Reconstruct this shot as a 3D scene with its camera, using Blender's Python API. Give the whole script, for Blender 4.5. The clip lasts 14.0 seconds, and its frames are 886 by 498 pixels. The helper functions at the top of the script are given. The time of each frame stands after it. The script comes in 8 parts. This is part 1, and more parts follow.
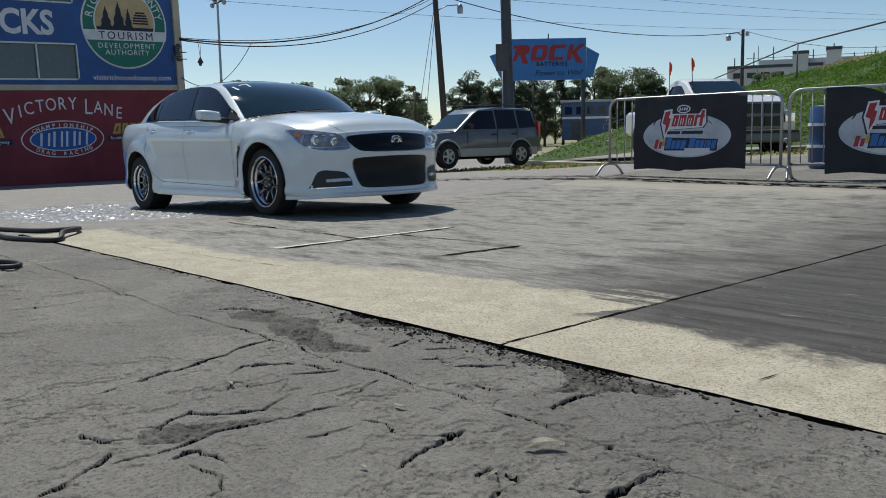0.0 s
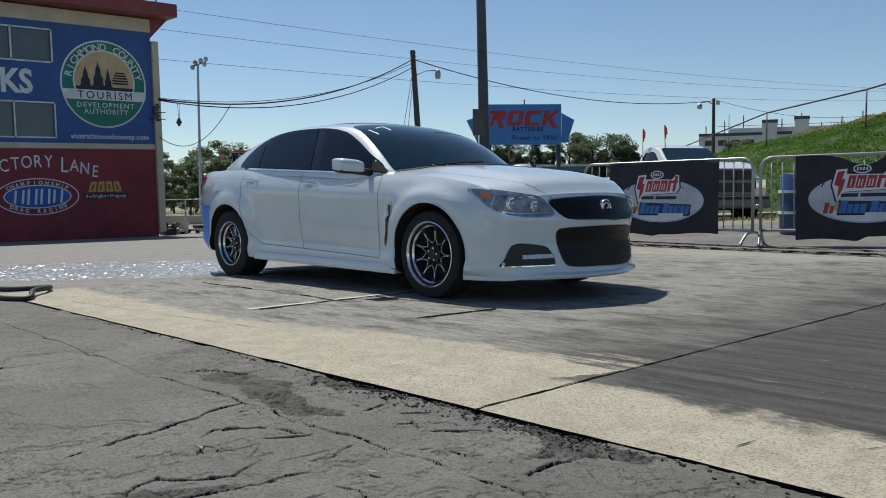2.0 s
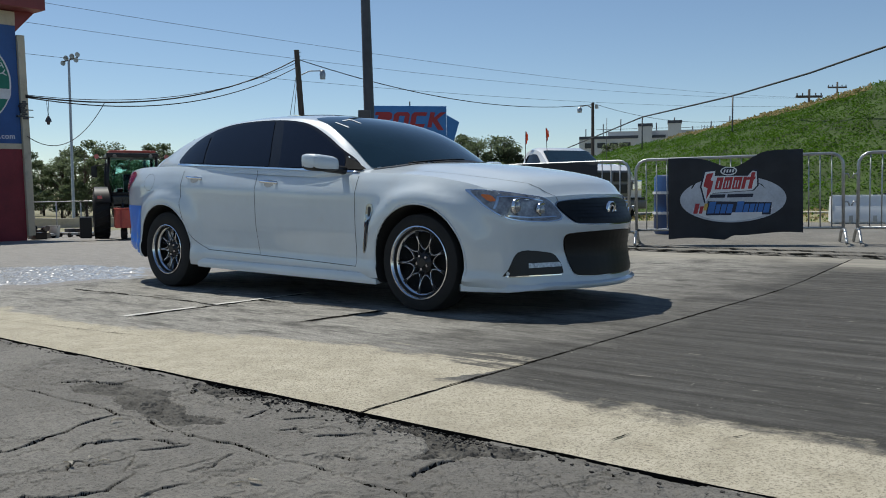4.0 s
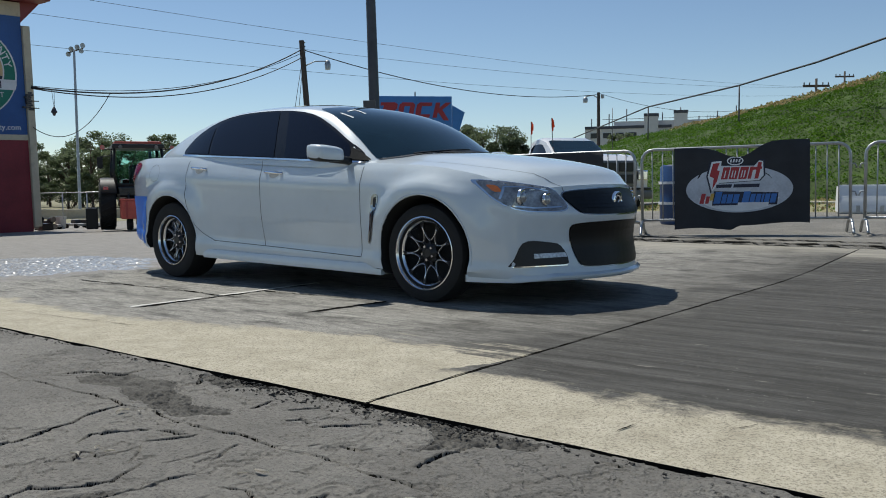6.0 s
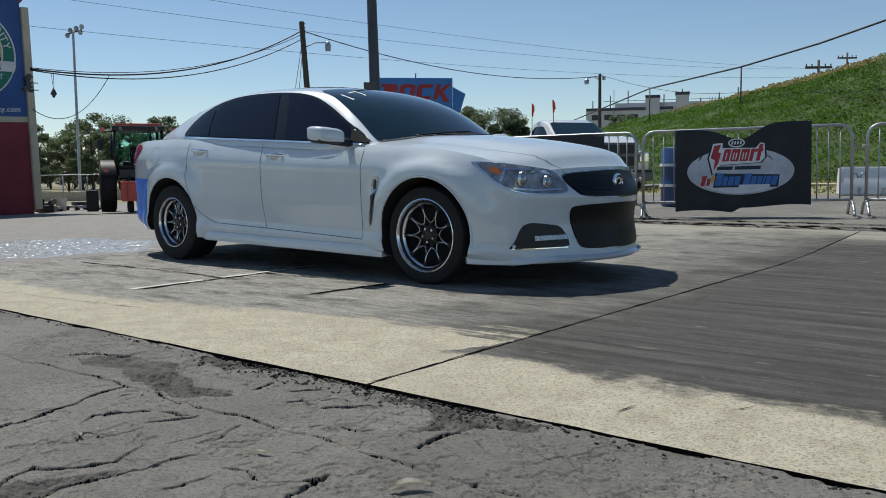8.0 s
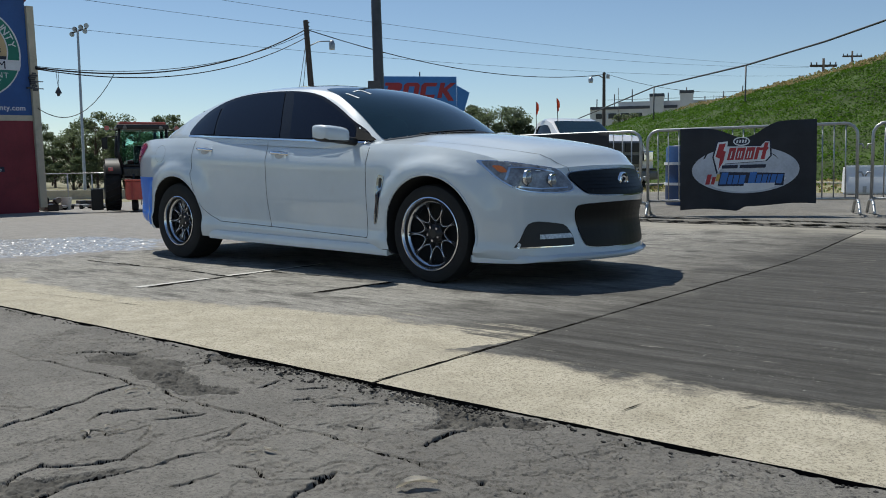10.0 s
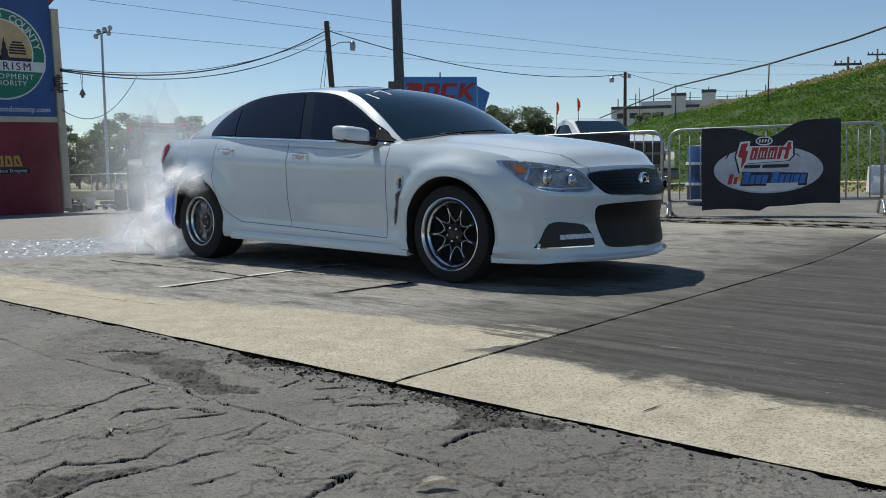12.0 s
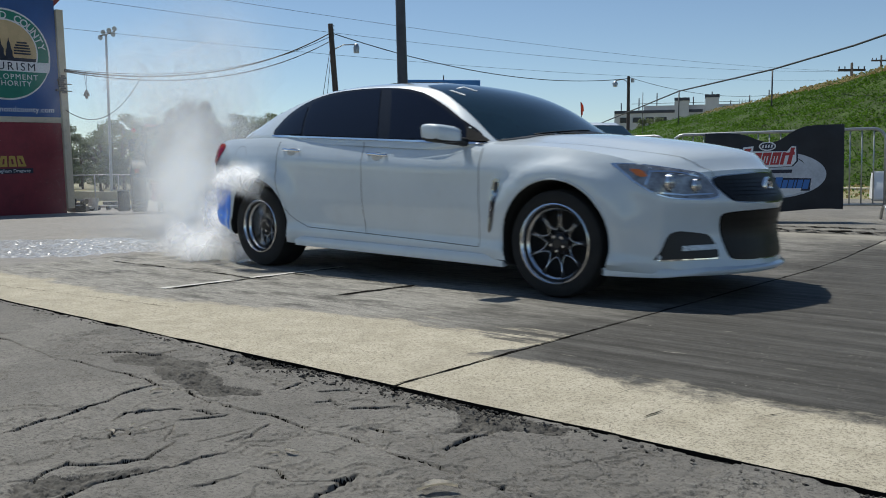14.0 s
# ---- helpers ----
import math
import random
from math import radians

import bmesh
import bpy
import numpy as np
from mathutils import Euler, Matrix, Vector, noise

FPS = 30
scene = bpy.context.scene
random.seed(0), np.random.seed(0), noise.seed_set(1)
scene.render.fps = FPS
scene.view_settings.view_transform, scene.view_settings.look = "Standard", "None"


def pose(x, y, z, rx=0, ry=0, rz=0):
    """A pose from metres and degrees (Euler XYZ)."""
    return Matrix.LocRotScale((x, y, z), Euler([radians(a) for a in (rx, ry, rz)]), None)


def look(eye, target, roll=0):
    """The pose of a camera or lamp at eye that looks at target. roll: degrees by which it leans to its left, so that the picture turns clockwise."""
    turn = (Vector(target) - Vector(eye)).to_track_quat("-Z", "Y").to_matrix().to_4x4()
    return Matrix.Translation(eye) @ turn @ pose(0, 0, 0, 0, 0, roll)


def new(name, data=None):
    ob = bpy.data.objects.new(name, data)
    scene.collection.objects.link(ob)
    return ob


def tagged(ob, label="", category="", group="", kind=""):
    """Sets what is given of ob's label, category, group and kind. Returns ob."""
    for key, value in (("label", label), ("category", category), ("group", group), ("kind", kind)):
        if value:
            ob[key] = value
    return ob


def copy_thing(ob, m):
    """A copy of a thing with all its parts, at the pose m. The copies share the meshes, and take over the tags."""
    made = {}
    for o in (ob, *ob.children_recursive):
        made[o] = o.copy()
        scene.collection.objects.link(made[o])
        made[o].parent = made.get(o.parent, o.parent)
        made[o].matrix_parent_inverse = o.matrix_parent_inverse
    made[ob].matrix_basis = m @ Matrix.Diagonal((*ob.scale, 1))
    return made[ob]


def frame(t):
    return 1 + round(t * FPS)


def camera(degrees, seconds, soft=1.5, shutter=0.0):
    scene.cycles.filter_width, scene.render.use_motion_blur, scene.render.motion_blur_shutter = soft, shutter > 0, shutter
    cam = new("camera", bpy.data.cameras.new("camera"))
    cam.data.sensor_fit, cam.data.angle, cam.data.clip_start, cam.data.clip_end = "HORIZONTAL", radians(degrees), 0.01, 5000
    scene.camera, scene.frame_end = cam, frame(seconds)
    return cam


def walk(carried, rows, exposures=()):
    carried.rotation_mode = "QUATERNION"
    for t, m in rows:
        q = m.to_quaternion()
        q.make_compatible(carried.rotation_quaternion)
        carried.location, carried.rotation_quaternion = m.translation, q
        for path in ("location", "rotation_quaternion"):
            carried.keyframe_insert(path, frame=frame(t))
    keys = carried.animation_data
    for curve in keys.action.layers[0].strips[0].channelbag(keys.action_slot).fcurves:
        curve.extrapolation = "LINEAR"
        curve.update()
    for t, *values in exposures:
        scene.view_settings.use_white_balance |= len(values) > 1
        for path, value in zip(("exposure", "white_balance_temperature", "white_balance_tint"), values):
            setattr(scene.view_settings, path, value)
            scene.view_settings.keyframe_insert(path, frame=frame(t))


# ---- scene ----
cam = camera(54.5, 14.0, soft=0.95, shutter=0.4)
PATH = [
    (0, (5.193, -5.383, 0.787), (3.729, -4.047, 0.520), -1.1),
    (0.5, (5.192, -5.381, 0.788), (3.729, -4.043, 0.524), -1.0),
    (1, (5.192, -5.381, 0.789), (3.731, -4.034, 0.562), -1.1),
    (1.5, (5.190, -5.382, 0.791), (3.733, -4.020, 0.651), -0.6),
    (2, (5.188, -5.381, 0.790), (3.753, -3.993, 0.665), -0.4),
    (2.5, (5.192, -5.388, 0.791), (3.787, -3.970, 0.670), -0.3),
    (3, (5.197, -5.386, 0.793), (3.853, -3.909, 0.678), -0.4),
    (3.5, (5.199, -5.370, 0.795), (3.907, -3.849, 0.674), -0.6),
    (4, (5.202, -5.372, 0.794), (3.961, -3.809, 0.670), -0.5),
    (4.2, (5.202, -5.372, 0.794), (3.962, -3.808, 0.669), -0.5),
    (6.3, (5.198, -5.365, 0.794), (3.946, -3.811, 0.645), -0.6),
    (6.5, (5.198, -5.365, 0.794), (3.946, -3.811, 0.643), -0.6),
    (7, (5.198, -5.365, 0.794), (3.944, -3.815, 0.629), -0.7),
    (7.5, (5.200, -5.366, 0.793), (3.951, -3.815, 0.609), -0.6),
    (8, (5.201, -5.368, 0.794), (3.951, -3.818, 0.607), -0.6),
    (10.5, (5.195, -5.375, 0.793), (3.932, -3.836, 0.600), -0.6),
    (11, (5.198, -5.374, 0.794), (3.912, -3.854, 0.601), -0.8),
    (11.5, (5.201, -5.373, 0.794), (3.911, -3.856, 0.603), -0.8),
    (12, (5.200, -5.374, 0.794), (3.907, -3.860, 0.605), -0.7),
    (12.5, (5.199, -5.376, 0.795), (3.905, -3.862, 0.608), -0.4),
    (13, (5.196, -5.382, 0.796), (3.896, -3.873, 0.611), -0.3),
    (13.5, (5.196, -5.384, 0.796), (3.897, -3.874, 0.613), -0.2),
    (14, (5.200, -5.379, 0.796), (3.903, -3.868, 0.614), -0.3),
]
walk(cam, [(t, look(eye, target, roll)) for t, eye, target, roll in PATH], [(0, 0.20, 6450, 7), (14, 0.20, 6450, 7)])

# ---- light: high midday sun, clear hazy sky ----
SUN = Vector((-0.56, 0.13, 1.0)).normalized()
world = bpy.data.worlds.new("sky")
scene.world = world
world.use_nodes = True
wn = world.node_tree.nodes
sky = wn.new("ShaderNodeTexSky")
sky.sky_type = "NISHITA"
sky.sun_disc = False
sky.sun_elevation = math.asin(SUN.z)
sky.sun_rotation = math.atan2(SUN.x, SUN.y)
sky.air_density, sky.dust_density, sky.ozone_density = 1.0, 0.05, 2.0
sky.altitude = 1200
wn["Background"].inputs["Strength"].default_value = 0.082
world.node_tree.links.new(sky.outputs[0], wn["Background"].inputs["Color"])
sun = new("sun", bpy.data.lights.new("sun", "SUN"))
sun.data.energy, sun.data.angle, sun.data.color = 3.7, radians(0.53), (1.0, 0.96, 0.895)
sun.rotation_euler = SUN.to_track_quat("Z", "Y").to_euler()

# ---- mesh helpers ----


def part(name, bm, material, parent=None, label="", smooth=None, at=None):
    """One mesh object; material may be a list. smooth: edge angle in degrees."""
    me = bpy.data.meshes.new(name)
    bmesh.ops.recalc_face_normals(bm, faces=bm.faces)
    bm.to_mesh(me)
    bm.free()
    for m in material if isinstance(material, (list, tuple)) else [material]:
        me.materials.append(m)
    if smooth is not None:
        for p in me.polygons:
            p.use_smooth = True
        me.set_sharp_from_angle(angle=radians(smooth))
    ob = new(name, me)
    if at is not None:
        ob.matrix_basis = at
    if parent:
        ob.parent = parent
    if label:
        tagged(ob, label)
    return ob


def thing(name, label, category, group="", at=None):
    ob = new(name)
    ob.empty_display_size = 0.1
    if at is not None:
        ob.matrix_basis = at
    return tagged(ob, label, category, group)


def box(bm, x0, x1, y0, y1, z0, z1, bevel=0.0, mi=0, m=None):
    vs = [bm.verts.new((x, y, z)) for x in (x0, x1) for y in (y0, y1) for z in (z0, z1)]
    fs = [bm.faces.new([vs[i] for i in q]) for q in ((0, 1, 3, 2), (4, 6, 7, 5), (0, 4, 5, 1), (2, 3, 7, 6), (0, 2, 6, 4), (1, 5, 7, 3))]
    for f in fs:
        f.material_index = mi
    if m is not None:
        for v in vs:
            v.co = m @ v.co
    if bevel:
        es = list({e for f in fs for e in f.edges})
        bmesh.ops.bevel(bm, geom=es, offset=bevel, segments=2, affect="EDGES", profile=0.7)
    return bm


def boxed(*a, **k):
    return box(bmesh.new(), *a, **k)


def tube(bm, pts, r, n=8, closed=False, mi=0, taper=None):
    """A round bar along points."""
    pts = [Vector(p) for p in pts]
    rings = []
    last = None
    for i, p in enumerate(pts):
        a = pts[i - 1] if (i or closed) else p
        b = pts[(i + 1) % len(pts)] if (i < len(pts) - 1 or closed) else p
        d = (b - a).normalized()
        if last is None:
            u = d.orthogonal().normalized()
        else:
            u = (last - d * last.dot(d)).normalized()
        last = u
        v = d.cross(u)
        rr = r if taper is None else r + (taper - r) * i / (len(pts) - 1)
        rings.append([bm.verts.new(p + (u * math.cos(t) + v * math.sin(t)) * rr) for t in (2 * math.pi * k / n for k in range(n))])
    seq = list(zip(rings, rings[1:])) + ([(rings[-1], rings[0])] if closed else [])
    for r0, r1 in seq:
        for k in range(n):
            f = bm.faces.new((r0[k], r0[(k + 1) % n], r1[(k + 1) % n], r1[k]))
            f.material_index = mi
            f.smooth = True
    if not closed:
        for ring in (rings[0], rings[-1]):
            f = bm.faces.new(ring)
            f.material_index = mi
    return bm


def tubed(pts, r, n=8, closed=False, taper=None):
    return tube(bmesh.new(), pts, r, n, closed, 0, taper)


def lathe(bm, profile, n=32, axis="y", centre=(0, 0, 0), closed=False, mi=0):
    """Turn (along, radius) pairs round an axis."""
    c = Vector(centre)
    rings = []
    for a, r in profile:
        ring = []
        for k in range(n):
            t = 2 * math.pi * k / n
            q = {"y": (r * math.cos(t), a, r * math.sin(t)), "z": (r * math.cos(t), r * math.sin(t), a), "x": (a, r * math.cos(t), r * math.sin(t))}[axis]
            ring.append(bm.verts.new(c + Vector(q)))
        rings.append(ring)
    seq = list(zip(rings, rings[1:])) + ([(rings[-1], rings[0])] if closed else [])
    for r0, r1 in seq:
        for k in range(n):
            bm.faces.new((r0[k], r0[(k + 1) % n], r1[(k + 1) % n], r1[k])).material_index = mi
    if not closed:
        for ring in (rings[0], rings[-1]):
            if (ring[0].co - ring[n // 2].co).length > 1e-5:
                bm.faces.new(ring).material_index = mi
    return bm


def lathed(profile, n=32, axis="y", centre=(0, 0, 0), closed=False):
    return lathe(bmesh.new(), profile, n, axis, centre, closed)


def plate(bm, poly, thick, m=None, mi=0):
    """A flat polygon in x-z, with thickness along y."""
    a = [bm.verts.new((x, 0, z)) for x, z in poly]
    b = [bm.verts.new((x, thick, z)) for x, z in poly]
    fs = [bm.faces.new(a), bm.faces.new(list(reversed(b)))]
    for i in range(len(a)):
        fs.append(bm.faces.new((a[i], a[i - 1], b[i - 1], b[i])))
    for f in fs:
        f.material_index = mi
    if m is not None:
        for v in a + b:
            v.co = m @ v.co
    return bm


def interp(x, table):
    """Smooth curve through (x, value) pairs."""
    xs = [p[0] for p in table]
    ys = [p[1] for p in table]
    if x <= xs[0]:
        return ys[0]
    if x >= xs[-1]:
        return ys[-1]
    i = max(k for k in range(len(xs) - 1) if xs[k] <= x)

    def slope(k):
        if k in (0, len(xs) - 1):
            j = 0 if k == 0 else k - 1
            return (ys[j + 1] - ys[j]) / (xs[j + 1] - xs[j])
        a = (ys[k] - ys[k - 1]) / (xs[k] - xs[k - 1])
        b = (ys[k + 1] - ys[k]) / (xs[k + 1] - xs[k])
        return 0 if a * b <= 0 else 2 * a * b / (a + b)
    h = xs[i + 1] - xs[i]
    t = (x - xs[i]) / h
    return ((2 * t**3 - 3 * t**2 + 1) * ys[i] + (t**3 - 2 * t**2 + t) * h * slope(i)
            + (3 * t**2 - 2 * t**3) * ys[i + 1] + (t**3 - t**2) * h * slope(i + 1))


def smooth01(a, b, x):
    t = min(1, max(0, (x - a) / (b - a)))
    return t * t * (3 - 2 * t)


def lettering(text, size, material, parent, m, spacing=1.0, bold=0.0, shear=0.0, name="letter", depth=0.004, align="CENTER", sx=1.0):
    """Raised letters in the x-z plane of the pose m, facing -y."""
    cu = bpy.data.curves.new(name, "FONT")
    cu.body, cu.size, cu.align_x, cu.space_character, cu.offset, cu.shear, cu.extrude = text, size, align, spacing, bold, shear, depth
    cu.resolution_u = 3
    tmp = bpy.data.objects.new(name, cu)
    scene.collection.objects.link(tmp)
    bpy.context.view_layer.update()
    me = bpy.data.meshes.new_from_object(tmp.evaluated_get(bpy.context.evaluated_depsgraph_get()))
    bpy.data.objects.remove(tmp)
    me.transform(m @ pose(0, 0, 0, 90) @ Matrix.Diagonal((sx, 1, 1, 1)))
    me.materials.clear()
    me.materials.append(material)
    whole = bmesh.new()
    whole.from_mesh(me)
    left = set(whole.verts)
    while left:
        seed = left.pop()
        group, todo = {seed}, [seed]
        while todo:
            for e in todo.pop().link_edges:
                for v in e.verts:
                    if v in left:
                        left.discard(v)
                        group.add(v)
                        todo.append(v)
        one = bmesh.new()
        twin = {v: one.verts.new(v.co) for v in group}
        for f in whole.faces:
            if f.verts[0] in group:
                one.faces.new([twin[v] for v in f.verts])
        part(name, one, material, parent)
    whole.free()
    bpy.data.meshes.remove(me)


# ---- materials ----


def nodes_of(name):
    m = bpy.data.materials.new(name)
    m.use_nodes = True
    t = m.node_tree
    return m, t, t.nodes["Principled BSDF"]


def nd(t, kind, **values):
    n = t.nodes.new(kind)
    for k, v in values.items():
        n.inputs[k.replace("_", " ")].default_value = v
    return n


def mixc(t, fac, a, b, blend="MIX"):
    n = t.nodes.new("ShaderNodeMix")
    n.data_type, n.blend_type = "RGBA", blend
    for i, v in ((0, fac), (6, a), (7, b)):
        if isinstance(v, bpy.types.NodeSocket):
            t.links.new(v, n.inputs[i])
        else:
            n.inputs[i].default_value = v if i == 0 else (*v, 1)
    return n.outputs[2]


def ramp(t, fac, stops):
    n = t.nodes.new("ShaderNodeValToRGB")
    e = n.color_ramp.elements
    while len(e) < len(stops):
        e.new(0.5)
    for el, (p, c) in zip(e, stops):
        el.position, el.color = p, (c, c, c, 1) if isinstance(c, (int, float)) else (*c, 1)
    t.links.new(fac, n.inputs[0])
    return n.outputs[0]


def maths(t, op, a, b=0.0, c=0.0):
    n = t.nodes.new("ShaderNodeMath")
    n.operation = op
    for i, v in enumerate((a, b, c)):
        if isinstance(v, bpy.types.NodeSocket):
            t.links.new(v, n.inputs[i])
        else:
            n.inputs[i].default_value = v
    return n.outputs[0]


def coords(t, stretch=(1, 1, 1), world_space=False):
    if world_space:
        src = t.nodes.new("ShaderNodeNewGeometry").outputs["Position"]
    else:
        src = t.nodes.new("ShaderNodeTexCoord").outputs["Object"]
    mp = t.nodes.new("ShaderNodeMapping")
    mp.inputs["Scale"].default_value = stretch
    t.links.new(src, mp.inputs["Vector"])
    return mp.outputs[0]


def noise_of(t, vec, scale, detail=4.0, rough=0.6, warp=0.0):
    n = nd(t, "ShaderNodeTexNoise", Scale=scale, Detail=detail, Roughness=rough, Distortion=warp)
    t.links.new(vec, n.inputs["Vector"])
    return n.outputs[0]


def bumped(t, b, height, strength, dist):
    n = nd(t, "ShaderNodeBump", Strength=strength, Distance=dist)
    t.links.new(height, n.inputs["Height"])
    t.links.new(n.outputs[0], b.inputs["Normal"])


def mat(name, col, rough=0.5, metal=0.0, var=0.12, big=1.5, fine=40.0, bump=0.0, dirt=0.0, dirt_col=(0.12, 0.10, 0.08), coat=0.0, stretch=(1, 1, 1), spec=None, world_space=False):
    m, t, b = nodes_of(name)
    v = coords(t, stretch, world_space)
    n1 = noise_of(t, v, big)
    n2 = noise_of(t, v, fine, 3.0)
    f = maths(t, "MULTIPLY_ADD", n1, 0.7, maths(t, "MULTIPLY", n2, 0.3))
    lo = tuple(c * (1 - 1.6 * var) for c in col)
    hi = tuple(min(1, c * (1 + 1.2 * var)) for c in col)
    c = mixc(t, ramp(t, f, ((0.3, 0.0), (0.7, 1.0))), lo, hi)
    if dirt:
        d = ramp(t, noise_of(t, v, big * 2.7, 6.0, 0.7, 0.4), ((0.52, 0.0), (0.75, dirt)))
        c = mixc(t, d, c, dirt_col)
    t.links.new(c, b.inputs["Base Color"])
    t.links.new(maths(t, "MULTIPLY_ADD", n2, 0.18 * min(1, rough * 2), rough - 0.09 * min(1, rough * 2)), b.inputs["Roughness"])
    b.inputs["Metallic"].default_value = metal
    if coat:
        b.inputs["Coat Weight"].default_value = coat
        b.inputs["Coat Roughness"].default_value = 0.03
    if spec is not None:
        b.inputs["Specular IOR Level"].default_value = spec
    if bump:
        bumped(t, b, n2, 0.5, bump)
    return m


def terrain(x, y):
    """Ground height: level by the lane, falling away towards the tower, rising behind the barriers."""
    fall = 0.028 * min(0.0, x + 2.0)
    fall = max(fall, -0.8)
    up = 0.050 * min(3.6, max(0.0, y - 2.0)) + 0.012 * min(14.0, max(0.0, y - 6.0))
    return fall + up * smooth01(-11.0, -3.0, x)


def ground_material():
    m, t, b = nodes_of("weathered_asphalt")
    v = coords(t, world_space=True)
    sep = t.nodes.new("ShaderNodeSeparateXYZ")
    t.links.new(v, sep.inputs[0])
    x, y = sep.outputs[0], sep.outputs[1]
    big = noise_of(t, v, 0.55, 5, 0.6)
    mid = noise_of(t, v, 4.0, 6, 0.7)
    grit = noise_of(t, v, 75.0, 5, 0.85)
    coarse = noise_of(t, v, 22.0, 5, 0.75)
    tar = mixc(t, ramp(t, mid, ((0.3, 0.0), (0.7, 1.0))), (0.158, 0.148, 0.127), (0.245, 0.229, 0.198))
    tar = mixc(t, ramp(t, big, ((0.4, 0.0), (0.65, 0.55))), tar, (0.290, 0.271, 0.233))
    tar = mixc(t, ramp(t, grit, ((0.38, 0.80), (0.50, 0.0))), tar, (0.040, 0.037, 0.033))
    tar = mixc(t, ramp(t, grit, ((0.66, 0.0), (0.72, 0.8))), tar, (0.36, 0.33, 0.28))
    tar = mixc(t, ramp(t, coarse, ((0.40, 0.28), (0.52, 0.0))), tar, (0.078, 0.071, 0.061))
    # old patches of differing age, spots of paint
    patch = nd(t, "ShaderNodeTexVoronoi", Scale=1.5)
    pw = t.nodes.new("ShaderNodeVectorMath")
    pw.operation = "MULTIPLY_ADD"
    pn = nd(t, "ShaderNodeTexNoise", Scale=2.2, Detail=6.0, Roughness=0.7)
    t.links.new(v, pn.inputs["Vector"])
    t.links.new(pn.outputs["Color"], pw.inputs[0])
    pw.inputs[1].default_value = (0.8, 0.8, 0.0)
    t.links.new(v, pw.inputs[2])
    t.links.new(pw.outputs[0], patch.inputs["Vector"])
    tar = mixc(t, ramp(t, patch.outputs["Color"], ((0.25, 0.30), (0.55, 0.0))), tar, (0.105, 0.098, 0.086))
    tar = mixc(t, ramp(t, patch.outputs["Color"], ((0.6, 0.0), (0.8, 0.22))), tar, (0.29, 0.275, 0.24))
    spots = noise_of(t, coords(t, (4.0, 7.0, 1), True), 1.0, 6, 0.7)
    tar = mixc(t, ramp(t, spots, ((0.715, 0.0), (0.74, 0.75))), tar, (0.50, 0.49, 0.46))
    # hairline crazing
    vo = nd(t, "ShaderNodeTexVoronoi", Scale=2.3)
    vo.feature = "DISTANCE_TO_EDGE"
    warp = t.nodes.new("ShaderNodeVectorMath")
    warp.operation = "MULTIPLY_ADD"
    wn1 = nd(t, "ShaderNodeTexNoise", Scale=3.0, Detail=5.0, Roughness=0.65)
    t.links.new(v, wn1.inputs["Vector"])
    t.links.new(wn1.outputs["Color"], warp.inputs[0])
    warp.inputs[1].default_value = (0.5, 0.5, 0.0)
    t.links.new(v, warp.inputs[2])
    t.links.new(warp.outputs[0], vo.inputs["Vector"])
    where = ramp(t, noise_of(t, v, 0.9, 3), ((0.58, 0.0), (0.66, 0.8)))
    near = maths(t, "LESS_THAN", y, -3.1)
    hair = maths(t, "MULTIPLY", maths(t, "MULTIPLY", ramp(t, vo.outputs["Distance"], ((0.0, 0.30), (0.012, 0.0))), where), near)
    # scaling plates by the pad's edge
    vo2 = nd(t, "ShaderNodeTexVoronoi", Scale=6.5)
    vo2.feature = "DISTANCE_TO_EDGE"
    t.links.new(warp.outputs[0], vo2.inputs["Vector"])
    band = ramp(t, maths(t, "ADD", maths(t, "ADD", y, 4.0), maths(t, "MULTIPLY", maths(t, "SUBTRACT", big, 0.5), 2.2)), ((0.30, 0.0), (0.60, 1.0)))
    scale = maths(t, "MULTIPLY", maths(t, "MULTIPLY", ramp(t, vo2.outputs["Distance"], ((0.0, 0.25), (0.018, 0.0))), band), maths(t, "MULTIPLY", near, ramp(t, mid, ((0.45, 0.0), (0.55, 1.0)))))
    hair = maths(t, "MAXIMUM", hair, scale)
    tar = mixc(t, hair, tar, (0.012, 0.011, 0.010))
    # sun-bleached apron beyond the lane
    out = ramp(t, maths(t, "MULTIPLY", maths(t, "ADD", x, 2.2), -1.0), ((0.0, 0.0), (0.5, 1.0)))
    pale = mixc(t, ramp(t, mid, ((0.3, 0.0), (0.7, 1.0))), (0.21, 0.195, 0.175), (0.32, 0.30, 0.27))
    pale = mixc(t, ramp(t, grit, ((0.35, 0.6), (0.5, 0.0))), pale, (0.10, 0.095, 0.09))
    out = maths(t, "MULTIPLY", out, maths(t, "GREATER_THAN", y, -3.14))
    col = mixc(t, out, tar, pale)
    # dry strip of soil and grass at the foot of the bank
    edge = maths(t, "ADD", y, maths(t, "MULTIPLY", maths(t, "SUBTRACT", big, 0.5), 1.2))
    soil_fac = maths(t, "MULTIPLY", ramp(t, maths(t, "SUBTRACT", edge, 11.2), ((0.0, 0.0), (0.25, 1.0))), maths(t, "GREATER_THAN", x, -14.0))
    soil = mixc(t, ramp(t, noise_of(t, v, 9.0, 6, 0.75), ((0.35, 0.0), (0.62, 1.0))), (0.34, 0.29, 0.17), (0.16, 0.17, 0.06))
    col = mixc(t, soil_fac, col, soil)
    farland = ramp(t, maths(t, "SUBTRACT", maths(t, "MULTIPLY", x, -0.1), 3.4), ((0.0, 0.0), (0.1, 1.0)))
